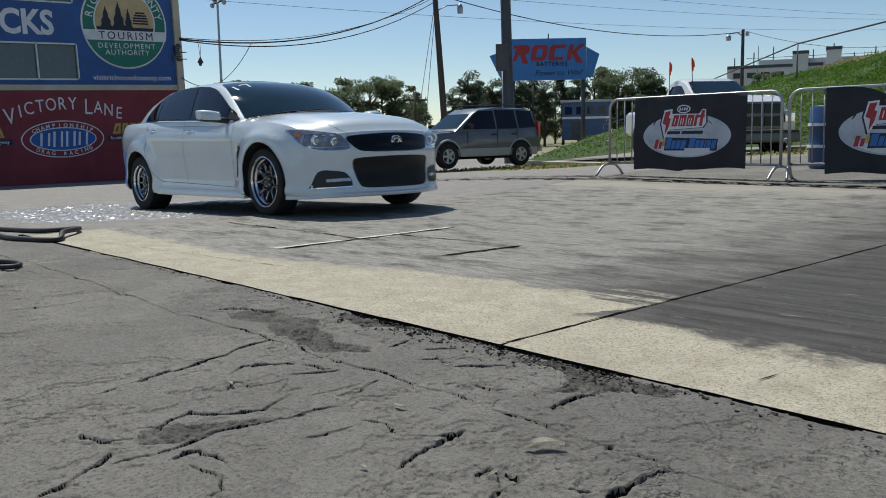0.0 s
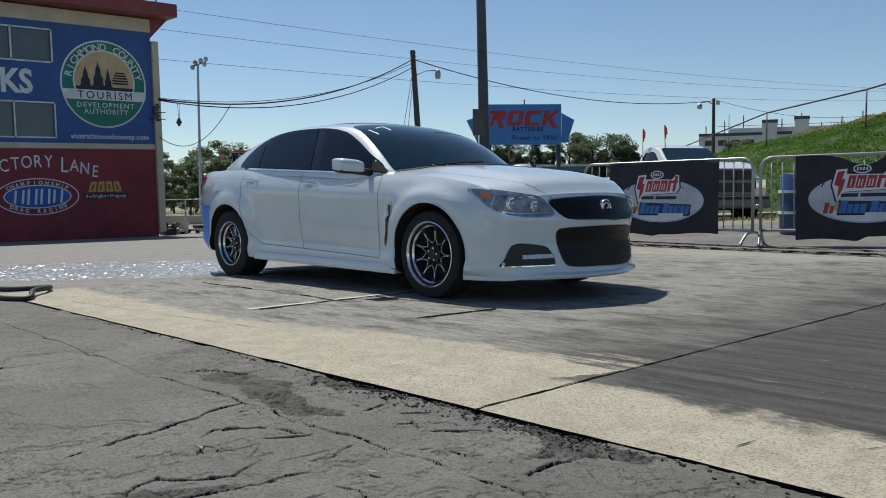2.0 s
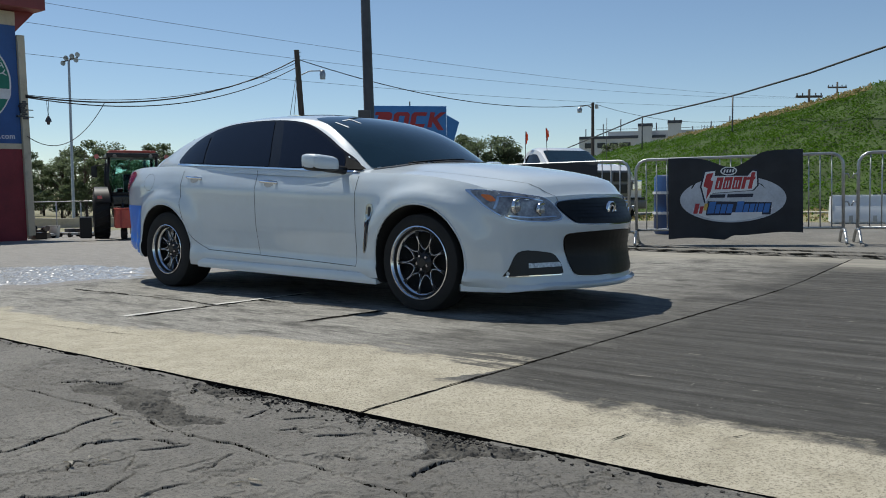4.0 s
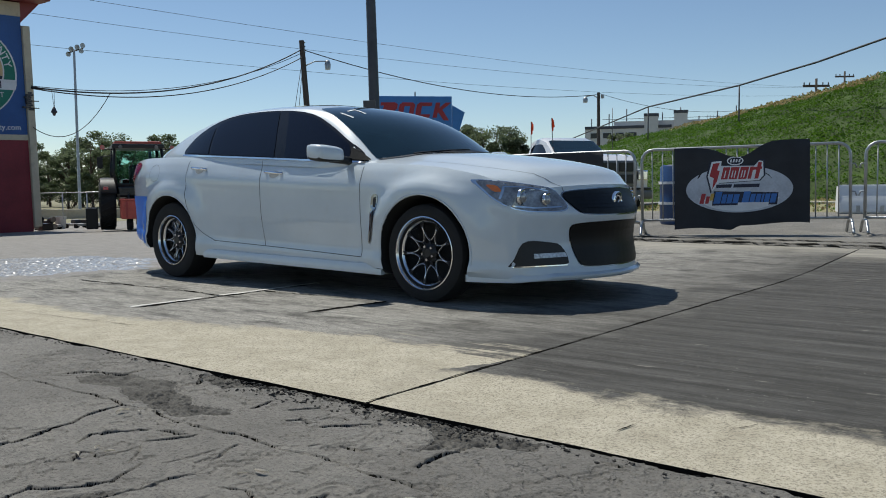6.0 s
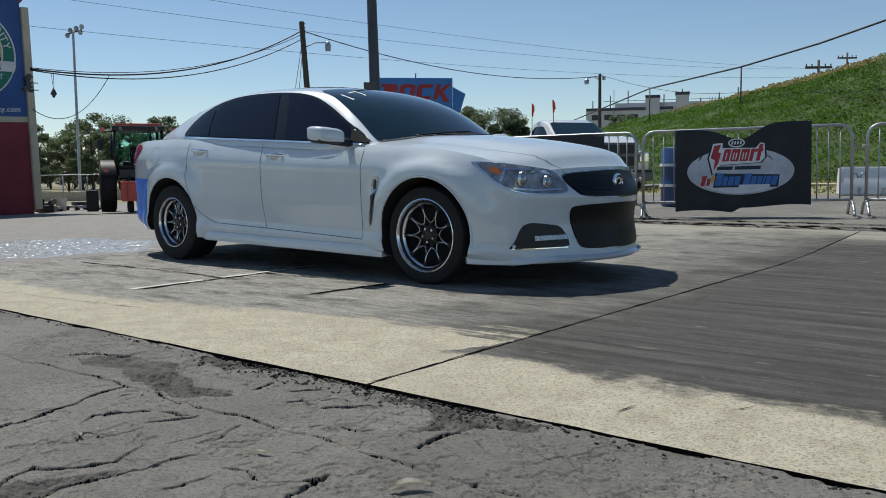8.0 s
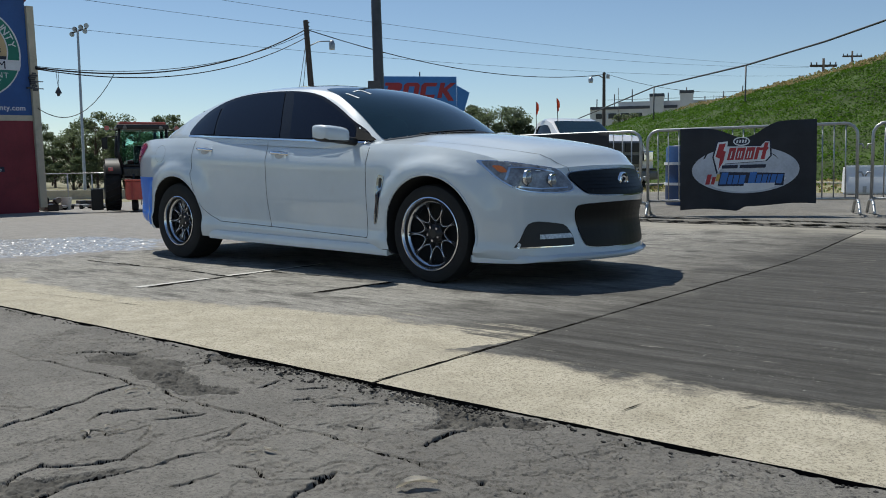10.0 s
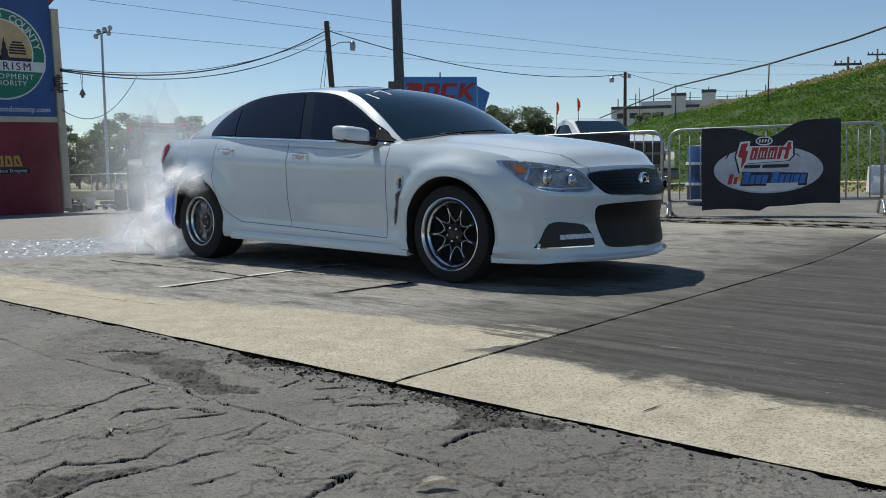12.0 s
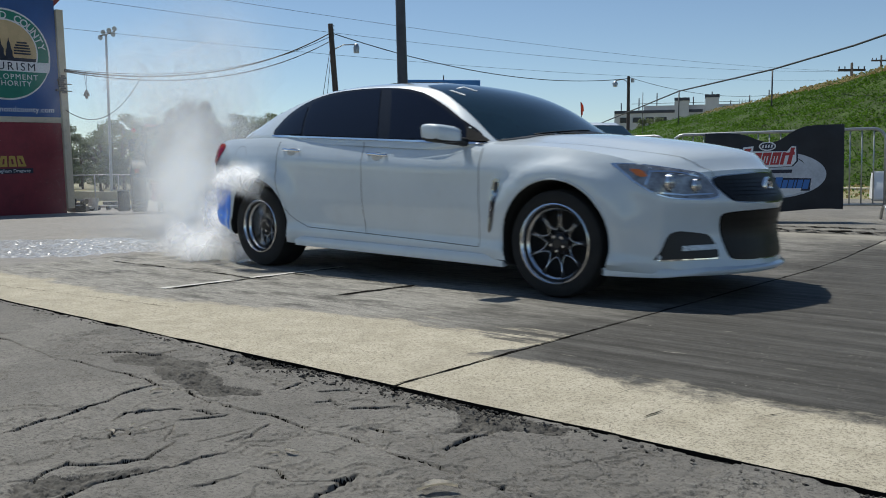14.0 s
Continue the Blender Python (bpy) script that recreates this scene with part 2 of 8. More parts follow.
    col = mixc(t, farland, col, mixc(t, ramp(t, mid, ((0.35, 0.0), (0.65, 1.0))), (0.30, 0.26, 0.17), (0.17, 0.17, 0.07)))
    t.links.new(col, b.inputs["Base Color"])
    b.inputs["Roughness"].default_value = 0.86
    h = maths(t, "SUBTRACT", maths(t, "MULTIPLY_ADD", grit, 0.55, mid), maths(t, "MULTIPLY", hair, 2.0))
    h = maths(t, "MULTIPLY_ADD", coarse, 0.9, h)
    bumped(t, b, h, 0.9, 0.016)
    return m


def concrete_material():
    """Pale slab concrete, blackened by rubber along the running line."""
    m, t, b = nodes_of("rubbered_concrete")
    v = coords(t, world_space=True)
    sep = t.nodes.new("ShaderNodeSeparateXYZ")
    t.links.new(v, sep.inputs[0])
    x, y = sep.outputs[0], sep.outputs[1]
    mid = noise_of(t, v, 5.0, 6, 0.7)
    grit = noise_of(t, v, 105.0, 5, 0.85)
    speck = noise_of(t, v, 62.0, 3, 0.65)
    streak = noise_of(t, coords(t, (0.55, 9.0, 1), True), 1.0, 6, 0.7)
    fine = noise_of(t, coords(t, (3.2, 24.0, 1), True), 1.0, 6, 0.8)
    blot = noise_of(t, coords(t, (2.0, 4.2, 1), True), 1.0, 6, 0.72)
    wob = noise_of(t, v, 1.4, 5, 0.65)
    pale = mixc(t, ramp(t, mid, ((0.3, 0.0), (0.7, 1.0))), (0.385, 0.345, 0.255), (0.560, 0.510, 0.395))
    pale = mixc(t, ramp(t, grit, ((0.40, 0.9), (0.50, 0.0))), pale, (0.16, 0.142, 0.108))
    pale = mixc(t, ramp(t, speck, ((0.30, 0.8), (0.34, 0.0))), pale, (0.13, 0.11, 0.08))
    pale = mixc(t, ramp(t, noise_of(t, v, 1.1, 5), ((0.5, 0.0), (0.75, 0.35))), pale, (0.30, 0.27, 0.21))
    rub = mixc(t, ramp(t, streak, ((0.40, 0.0), (0.62, 1.0))), (0.012, 0.012, 0.012), (0.084, 0.0822, 0.078))
    rub = mixc(t, ramp(t, fine, ((0.54, 0.0), (0.70, 0.6))), rub, (0.125, 0.120, 0.112))
    rub = mixc(t, ramp(t, fine, ((0.36, 0.85), (0.45, 0.0))), rub, (0.020, 0.020, 0.020))
    dash = noise_of(t, coords(t, (3.0, 26.0, 1), True), 1.0, 3, 0.5)
    rub = mixc(t, ramp(t, dash, ((0.70, 0.0), (0.74, 0.6))), rub, (0.40, 0.37, 0.31))
    # a worn, paler stretch ahead of the water box, black further down the lane
    worn = ramp(t, maths(t, "MULTIPLY_ADD", x, -0.50, maths(t, "MULTIPLY_ADD", wob, 1.3, 1.18)), ((0.25, 0.0), (1.0, 0.86)))
    rub = mixc(t, maths(t, "MULTIPLY", worn, ramp(t, blot, ((0.36, 0.15), (0.50, 1.0)))), rub, mixc(t, ramp(t, fine, ((0.35, 0.0), (0.65, 1.0))), (0.17, 0.163, 0.145), (0.46, 0.44, 0.39)))
    rub = mixc(t, ramp(t, grit, ((0.40, 0.7), (0.48, 0.0))), rub, (0.035, 0.034, 0.032))
    # fine scratches and pale flecks where the rubber has lifted
    scratch = noise_of(t, coords(t, (7.0, 75.0, 1), True), 1.0, 5, 0.75)
    rub = mixc(t, ramp(t, scratch, ((0.34, 0.8), (0.44, 0.0))), rub, (0.012, 0.012, 0.012))
    rub = mixc(t, ramp(t, scratch, ((0.58, 0.0), (0.68, 0.55))), rub, (0.19, 0.184, 0.168))
    rub = mixc(t, ramp(t, maths(t, "MULTIPLY_ADD", blot, 0.5, speck), ((0.955, 0.0), (0.99, 0.7))), rub, (0.42, 0.40, 0.35))
    # inner line of the rubber, uneven
    side = maths(t, "ADD", y, maths(t, "MULTIPLY_ADD", maths(t, "SUBTRACT", wob, 0.5), 0.5, maths(t, "MULTIPLY", maths(t, "SUBTRACT", blot, 0.5), 0.55)))
    scuffed = maths(t, "MULTIPLY", ramp(t, maths(t, "MULTIPLY", maths(t, "SUBTRACT", x, 0.5), 0.6), ((0.0, 0.0), (1.0, 1.0))), maths(t, "MULTIPLY", maths(t, "LESS_THAN", x, 3.03), maths(t, "LESS_THAN", maths(t, "MULTIPLY_ADD", y, -0.45, x), maths(t, "MULTIPLY_ADD", wob, 0.5, 3.75))))
    side = maths(t, "SUBTRACT", side, maths(t, "MULTIPLY", scuffed, maths(t, "MULTIPLY_ADD", streak, 1.1, -0.12)))
    black = ramp(t, maths(t, "ADD", side, 2.95), ((0.40, 0.0), (0.50, 0.93)))
    outer = ramp(t, maths(t, "SUBTRACT", side, 3.1), ((0.0, 0.0), (0.5, 0.8)))
    col = mixc(t, black, pale, rub)
    col = mixc(t, outer, col, mixc(t, ramp(t, streak, ((0.3, 0.0), (0.7, 1.0))), (0.24, 0.225, 0.19), (0.42, 0.39, 0.32)))
    t.links.new(col, b.inputs["Base Color"])
    t.links.new(mixc(t, black, (0.9, 0.9, 0.9), mixc(t, streak, (0.68, 0.68, 0.68), (0.92, 0.92, 0.92))), b.inputs["Roughness"])
    b.inputs["Specular IOR Level"].default_value = 0.25
    bumped(t, b, maths(t, "MULTIPLY_ADD", grit, 0.5, mid), 0.7, 0.010)
    return m


ASPHALT = ground_material()
CONCRETE = concrete_material()
# one dark colour for tar seams and for shade inside cracks and joints
DARK = mat("crack_shade_and_tar", (0.014, 0.013, 0.0115), 0.95, var=0.3, fine=60)
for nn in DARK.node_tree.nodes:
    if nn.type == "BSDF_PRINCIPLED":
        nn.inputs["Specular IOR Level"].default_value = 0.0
CRUMB = mat("crumbled_tar", (0.098, 0.092, 0.080), 0.95, var=0.45, big=14, fine=110, bump=0.012, world_space=True)
RUBBLE = mat("broken_tar", (0.035, 0.032, 0.028), 0.95, var=0.4, big=9, fine=90, bump=0.01)
STEEL = mat("galvanised_steel", (0.42, 0.43, 0.43), 0.42, 0.85, var=0.15, big=5, fine=60, dirt=0.4)
DARKSTEEL = mat("dark_weathered_steel", (0.10, 0.10, 0.105), 0.55, 0.6, var=0.2)
POLEWOOD = mat("creosoted_pole_wood", (0.085, 0.070, 0.058), 0.9, var=0.35, big=2, fine=30, stretch=(6, 6, 0.6), bump=0.01)
CABLE = mat("black_cable", (0.014, 0.014, 0.015), 0.6)
WHITE = mat("white_paint", (0.78, 0.78, 0.76), 0.5, var=0.05)


def build_ground():
    bm = bmesh.new()
    xs = sorted({*np.arange(-45, 26, 1.0).tolist(), -2000, -900, -400, -200, -120, -80, -60, 40, 80, 200, 600, 2000})
    ys = sorted({*np.arange(-12, 46, 1.0).tolist(), -2000, -600, -150, -50, -25, 60, 80, 120, 200, 400, 900, 2000})
    g = [[bm.verts.new((x, y, terrain(x, y))) for y in ys] for x in xs]
    for i in range(len(xs) - 1):
        for j in range(len(ys) - 1):
            if not (-1 <= xs[i] < 5 and -5 <= ys[j] < -3):  # the relief fills this part
                bm.faces.new((g[i][j], g[i + 1][j], g[i + 1][j + 1], g[i][j + 1]))
    ob = part("ground", bm, ASPHALT, smooth=60)
    tagged(ob, "cracked grey asphalt apron with a dry grass verge", "ground", kind="structure")
    # concrete launch pad in slabs, a finger proud of the asphalt
    pad = tagged(new("pavement"), "pale concrete launch pad blackened by tyre rubber", "pavement", kind="structure")
    xj = [-2.42, 3.03, 8.5, 14.0, 19.5]
    yj = [-3.14, 4.1]
    rnd = random.Random(4)
    for a, c in zip(xj, xj[1:]):
        bm = bmesh.new()
        n = 44
        near, top, far = [], [], []
        for k in range(n + 1):
            x = a + 0.006 + (c - a - 0.012) * k / n
            w = (noise.noise((x * 3, 0, 0)) * 0.010 + rnd.uniform(-0.004, 0.004)) if 0 < k < n else 0
            near.append((x, yj[0] + 0.014 + w, -0.05))
            top.append((x, yj[0] + 0.018 + w, 0.003))
        rows = [near, top, [(p[0], yj[0] + 0.06, 0.006) for p in top]]
        for yy in np.linspace(-2.5, yj[1], 9):
            rows.append([(p[0], yy, max(terrain(p[0], yy), 0) + 0.006) for p in top])
        rows.append([(p[0], yj[1] + 0.006, -0.05) for p in top])
        vs = [[bm.verts.new(p) for p in r] for r in rows]
        for i, (r0, r1) in enumerate(zip(vs, vs[1:])):
            for k in range(n):
                # slab's near wall takes DARK: the gap's shade put into its colour
                bm.faces.new((r0[k], r0[k + 1], r1[k + 1], r1[k])).material_index = 1 if i == 0 else 0
        for k in (0, n):
            bm.faces.new([r[k] for r in vs])
        part("slab", bm, [CONCRETE, DARK], pad, smooth=30)
    # dark joint along the pad and across it, crevice shade put into its colour
    bm = bmesh.new()
    box(bm, -2.6, -1.0, -3.150, -3.115, -0.02, 0.0012)
    box(bm, 5.0, 19, -3.150, -3.115, -0.02, 0.0012)
    box(bm, 3.022, 3.038, -3.14, 4.1, -0.02, 0.0045)
    box(bm, 8.490, 8.510, -3.14, 4.1, -0.02, 0.0045)
    part("joint", bm, DARK, pad, "dark joint with crevice shade in its colour")
    # crumbled edges of the joint, short cracks in the pale margin
    bm = bmesh.new()
    for i, (pts, w) in enumerate((([(3.03, -3.12), (3.03, -1.5), (3.035, 0.2), (3.03, 2.0), (3.03, 4.05)], 0.0042), ([(-1.6, -2.93), (-0.6, -2.80), (0.9, -2.62)], 0.002),
                                  ([(3.93, -2.93), (3.95, -2.80)], 0.004), ([(4.22, -2.70), (4.27, -2.58)], 0.004), ([(3.72, -2.72), (3.74, -2.62)], 0.002))):
        crack(bm, pts, w, 300 + i, 0.010)
    for v in bm.verts:
        v.co.z += 0.0068
    part("joint_edge", bm, DARK, pad, "ragged dark edges of the joint")


def crack(bm, pts, width, seed, rough=0.03):
    """A tarred seam: a ragged, tapering ribbon a hair above the surface."""
    rnd = random.Random(seed)
    line = []
    for (x0, y0), (x1, y1) in zip(pts, pts[1:]):
        n = max(2, int(math.hypot(x1 - x0, y1 - y0) / 0.018))
        for k in range(n):
            t = k / n
            line.append((x0 + (x1 - x0) * t, y0 + (y1 - y0) * t))
    line.append(pts[-1])
    n = len(line)
    prev = None
    for i, (x, y) in enumerate(line):
        a, c = line[max(0, i - 1)], line[min(n - 1, i + 1)]
        d = Vector((c[0] - a[0], c[1] - a[1], 0)).normalized()
        s = Vector((-d.y, d.x, 0))
        o = rough * (noise.noise((x * 5, y * 5, seed)) + 0.6 * noise.noise((x * 17, y * 17, seed)) + 0.35 * noise.noise((x * 50, y * 50, seed)))
        w = width * (0.30 + 1.9 * max(0, 0.15 + noise.noise((x * 6, y * 6, seed + 5.0))) + rnd.uniform(0, 0.5)) * min(1, (i + 0.4) / 4, (n - i - 0.6) / 4)
        p = Vector((x, y, 0)) + s * o
        z = terrain(x, y)
        now = (bm.verts.new(p + s * w + Vector((0, 0, z + 0.003))), bm.verts.new(p - s * w + Vector((0, 0, z + 0.003))))
        if prev:
            bm.faces.new((prev[0], now[0], now[1], prev[1]))
        prev = now


TAR_CRACKS = []


def tar_crack(width, *pts):
    TAR_CRACKS.append((width, pts))


def list_cracks():
    tar_crack(0.0032, (-1.3, -3.65), (-0.66, -3.62), (0.09, -3.64), (0.69, -3.65), (1.14, -3.66), (1.51, -3.69), (1.82, -3.68), (2.08, -3.66), (2.29, -3.67), (2.53, -3.66), (2.77, -3.68), (2.93, -3.67), (3.04, -3.66), (3.19, -3.68), (3.34, -3.67), (3.45, -3.66), (3.59, -3.69), (3.68, -3.69), (3.79, -3.68), (3.89, -3.69), (3.97, -3.68), (4.06, -3.68), (4.14, -3.7), (4.23, -3.69), (4.32, -3.69))
    tar_crack(0.005, (2.51, -4.47), (2.53, -4.38), (2.49, -4.25), (2.46, -4.16), (2.4, -4.03), (2.39, -3.91), (2.33, -3.78), (2.31, -3.68))
    tar_crack(0.0025, (2.08, -4.59), (2.15, -4.53), (2.11, -4.46))
    tar_crack(0.003, (0.88, -4.25), (0.9, -4.11), (0.93, -3.99), (0.9, -3.87), (0.87, -3.76), (0.92, -3.65))
    tar_crack(0.0045, (2.63, -4.03), (2.58, -3.96), (2.61, -3.88), (2.65, -3.81), (2.74, -3.77), (2.83, -3.75))
    tar_crack(0.003, (2.78, -4.12), (2.73, -4.07), (2.75, -4.05), (2.8, -4.05), (2.81, -4.0), (2.82, -3.92), (2.85, -3.94), (2.93, -4.03))
    tar_crack(0.0025, (2.78, -3.89), (2.83, -3.81), (2.86, -3.74))
    tar_crack(0.006, (2.95, -4.49), (2.97, -4.43), (2.94, -4.37), (2.91, -4.31), (2.98, -4.26), (3.03, -4.2), (3.05, -4.15), (3.01, -4.09), (2.97, -4.02))
    tar_crack(0.005, (3.23, -4.82), (3.2, -4.76), (3.13, -4.69), (3.08, -4.59))
    tar_crack(0.005, (3.17, -4.49), (3.15, -4.4), (3.13, -4.33), (3.14, -4.27), (3.14, -4.17), (3.16, -4.11), (3.17, -4.04), (3.19, -3.97))
    tar_crack(0.002, (3.13, -4.62), (3.17, -4.55), (3.17, -4.49))
    tar_crack(0.005, (3.23, -4.52), (3.22, -4.47), (3.23, -4.44), (3.26, -4.45), (3.3, -4.43), (3.37, -4.43))
    tar_crack(0.006, (3.3, -4.5), (3.37, -4.5), (3.42, -4.49), (3.49, -4.52), (3.49, -4.56))
    tar_crack(0.004, (2.86, -4.61), (2.91, -4.61), (2.98, -4.58), (3.01, -4.53))
    tar_crack(0.002, (2.61, -4.51), (2.62, -4.47), (2.65, -4.43))
    tar_crack(0.002, (2.73, -4.49), (2.85, -4.52))
    tar_crack(0.003, (3.33, -4.18), (3.34, -4.14), (3.35, -4.06))
    tar_crack(0.003, (3.33, -4.0), (3.4, -3.97), (3.5, -3.98), (3.58, -3.92), (3.59, -3.88))
    tar_crack(0.005, (3.64, -4.13), (3.61, -4.04), (3.6, -3.96), (3.59, -3.9), (3.58, -3.84))
    tar_crack(0.004, (1.58, -3.55), (1.6, -3.48), (1.66, -3.42), (1.77, -3.41), (1.84, -3.38), (1.82, -3.28))
    tar_crack(0.006, (2.18, -3.39), (2.19, -3.29), (2.18, -3.2))
    tar_crack(0.003, (2.71, -3.4), (2.71, -3.3))
    tar_crack(0.006, (2.86, -3.35), (2.93, -3.26))
    tar_crack(0.004, (2.96, -3.45), (2.98, -3.4), (3.06, -3.4))
    tar_crack(0.005, (3.11, -3.43), (3.18, -3.39), (3.23, -3.32))
    tar_crack(0.004, (3.04, -3.36), (3.05, -3.31), (3.13, -3.34))
    tar_crack(0.003, (3.31, -3.52), (3.39, -3.51), (3.4, -3.47))
    tar_crack(0.002, (3.23, -3.61), (3.26, -3.57))
    tar_crack(0.007, (3.62, -3.55), (3.62, -3.44), (3.64, -3.37), (3.62, -3.3))
    tar_crack(0.007, (4.11, -3.93), (4.12, -3.88), (4.12, -3.82), (4.12, -3.76), (4.12, -3.7))
    tar_crack(0.004, (3.82, -4.06), (3.82, -4.01), (3.87, -4.0), (3.92, -4.0))
    tar_crack(0.006, (3.92, -4.0), (3.93, -4.07), (3.94, -4.11))
    tar_crack(0.002, (3.79, -4.22), (3.79, -4.19))
    tar_crack(0.002, (3.81, -4.19), (3.84, -4.16))
    tar_crack(0.003, (4.02, -3.96), (4.07, -3.92))
    tar_crack(0.008, (3.94, -3.7), (3.94, -3.67))
    tar_crack(0.003, (4.02, -3.2), (4.09, -3.2))
    tar_crack(0.002, (3.1, -3.91), (3.1, -3.83), (3.05, -3.72))
    tar_crack(0.002, (3.02, -3.98), (3.05, -3.88), (3.05, -3.79))
    tar_crack(0.002, (3.39, -3.81), (3.44, -3.78))
    tar_crack(0.002, (2.56, -4.72), (2.66, -4.66), (2.7, -4.58))
    tar_crack(0.002, (3.77, -3.18), (3.9, -3.13), (3.99, -3.13))


def lattice(x, y, seed):
    """Smooth value noise in 0..1 on arrays."""
    xi, yi = np.floor(x).astype(np.int64), np.floor(y).astype(np.int64)
    fx, fy = x - xi, y - yi
    fx, fy = fx * fx * fx * (fx * (fx * 6 - 15) + 10), fy * fy * fy * (fy * (fy * 6 - 15) + 10)

    def h(a, b):
        n = (a * 374761393 + b * 668265263 + seed * 974711) & 0x7FFFFFFF
        n = ((n ^ (n >> 13)) * 1274126177) & 0x7FFFFFFF
        return ((n ^ (n >> 16)) & 0xFFFF) / 65535.0
    return (h(xi, yi) * (1 - fx) + h(xi + 1, yi) * fx) * (1 - fy) + (h(xi, yi + 1) * (1 - fx) + h(xi + 1, yi + 1) * fx) * fy


def fractal(x, y, scale, octaves, seed, rough=0.5):
    total, amp, norm = 0.0, 1.0, 0.0
    for k in range(octaves):
        total = total + amp * lattice(x * scale * 2**k + 17.3 * k, y * scale * 2**k - 9.1 * k, seed + 31 * k)
        norm += amp
        amp *= rough
    return total / norm


def ease(a, b, x):
    t = np.clip((x - a) / (b - a), 0, 1)
    return t * t * (3 - 2 * t)


def inside(px, py, poly):
    hit = np.zeros(px.shape, bool)
    for (x0, y0), (x1, y1) in zip(poly, poly[1:] + poly[:1]):
        if y0 != y1:
            hit ^= ((y0 > py) != (y1 > py)) & (px < (x1 - x0) * (py - y0) / (y1 - y0) + x0)
    return hit


def build_old_tar():
    """The near asphalt as a relief: open cracks with lifted lips, scaled-off layers, crumbled spots by the slab."""
    xs = np.concatenate([np.arange(-1.0, 2.2, 0.010), np.arange(2.2, 4.6, 0.004), np.arange(4.6, 5.0001, 0.010)])
    xs[-1] = 5.0
    ys = np.linspace(-5.0, -3.0, 501)
    X, Y = np.meshgrid(xs, ys, indexing="ij")
    # ragged outlines: bend the plan before measuring from the lines
    bx = X + 0.040 * (fractal(X, Y, 6, 2, 1) - 0.5) + 0.007 * (fractal(X, Y, 38, 2, 2) - 0.5)
    by = Y + 0.040 * (fractal(X, Y, 6, 2, 3) - 0.5) + 0.007 * (fractal(X, Y, 38, 2, 4) - 0.5)
    z = 0.005 * (fractal(X, Y, 1.6, 3, 5) - 0.5) + 0.0022 * (fractal(X, Y, 14, 3, 6) - 0.5) + 0.0020 * (fractal(X, Y, 90, 2, 7) - 0.5)
    # worn layers: thin sheets of the surface gone in patches
    layer = fractal(bx, by, 2.6, 5, 8, 0.62)
    z -= 0.0050 * ease(0.550, 0.558, layer) + 0.0045 * ease(0.615, 0.623, layer)
    chip = fractal(bx, by, 9.0, 4, 9, 0.6)
    z -= 0.0040 * ease(0.66, 0.68, chip)
    # how far open the surface is, 1 in the heart of a crack
    dirt = np.zeros(X.shape)
    lively = np.clip(3.4 * (fractal(X, Y, 7, 4, 10, 0.6) - 0.26), 0.42, 1.9)
    for i, (w, pts) in enumerate(TAR_CRACKS):
        n = len(pts)
        for k in range(n - 1):
            (x0, y0), (x1, y1) = pts[k], pts[k + 1]
            if max(x0, x1) < -1.0:
                continue
            a, c = np.searchsorted(xs, min(x0, x1) - 0.16), np.searchsorted(xs, max(x0, x1) + 0.16)
            d, e = np.searchsorted(ys, min(y0, y1) - 0.16), np.searchsorted(ys, max(y0, y1) + 0.16)
            if a >= c or d >= e:
                continue
            px, py = bx[a:c, d:e], by[a:c, d:e]
            ex, ey = x1 - x0, y1 - y0
            ll = ex * ex + ey * ey + 1e-9
            t = np.clip(((px - x0) * ex + (py - y0) * ey) / ll, 0, 1)
            qx, qy = px - x0 - t * ex, py - y0 - t * ey
            dist = np.hypot(qx, qy)
            side = (ex * qy - ey * qx) > 0
            along = (k + t) / (n - 1)
            end = np.clip(np.minimum(along, 1 - along) * 6 + 0.35, 0, 1)
            half = np.maximum(w * 0.62 * lively[a:c, d:e] * end, 0.0008)
            gap = (1 - ease(half * 0.6, half * 1.2 + 0.0035, dist)) * np.clip(half / 0.0018, 0.45, 1)
            lip = 0.0060 * min(1.0, w / 0.004) * np.exp(-dist / 0.022) * np.where(side, 1.0, -0.30) * end * np.clip(lively[a:c, d:e], 0.4, 1.2)
            z[a:c, d:e] += lip * 0.6
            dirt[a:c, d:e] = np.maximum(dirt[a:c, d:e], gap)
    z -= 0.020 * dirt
    # where the top has crumbled away
    crumb = np.zeros(X.shape)
    for poly in (
            [(1.67, -3.53), (1.72, -3.43), (1.86, -3.37), (2.04, -3.33), (2.21, -3.40), (2.48, -3.47), (2.64, -3.44), (2.72, -3.49), (2.62, -3.57), (2.59, -3.63), (2.46, -3.64), (2.29, -3.61), (2.06, -3.54), (1.91, -3.57)],
            [(3.14, -3.20), (3.29, -3.19), (3.43, -3.24), (3.51, -3.43), (3.63, -3.33), (3.68, -3.27), (3.84, -3.23), (3.84, -3.14), (3.61, -3.14), (3.37, -3.14), (3.15, -3.14)],
            [(2.13, -3.22), (2.33, -3.25), (2.54, -3.17), (2.80, -3.17), (3.08, -3.19), (3.0, -3.13), (2.94, -3.12), (2.13, -3.13)],
            [(2.96, -4.37), (3.06, -4.27), (3.11, -4.16), (3.14, -4.28), (3.14, -4.47), (3.07, -4.54), (2.97, -4.52)]):
        wide = 2.2
        crumb = np.maximum(crumb, inside(X + wide * (bx - X), Y + wide * (by - Y), poly) * 1.0)
    soft = crumb.copy()
    for _ in range(2):
        soft[1:-1, 1:-1] = (soft[1:-1, 1:-1] * 2 + soft[2:, 1:-1] + soft[:-2, 1:-1] + soft[1:-1, 2:] + soft[1:-1, :-2]) / 6
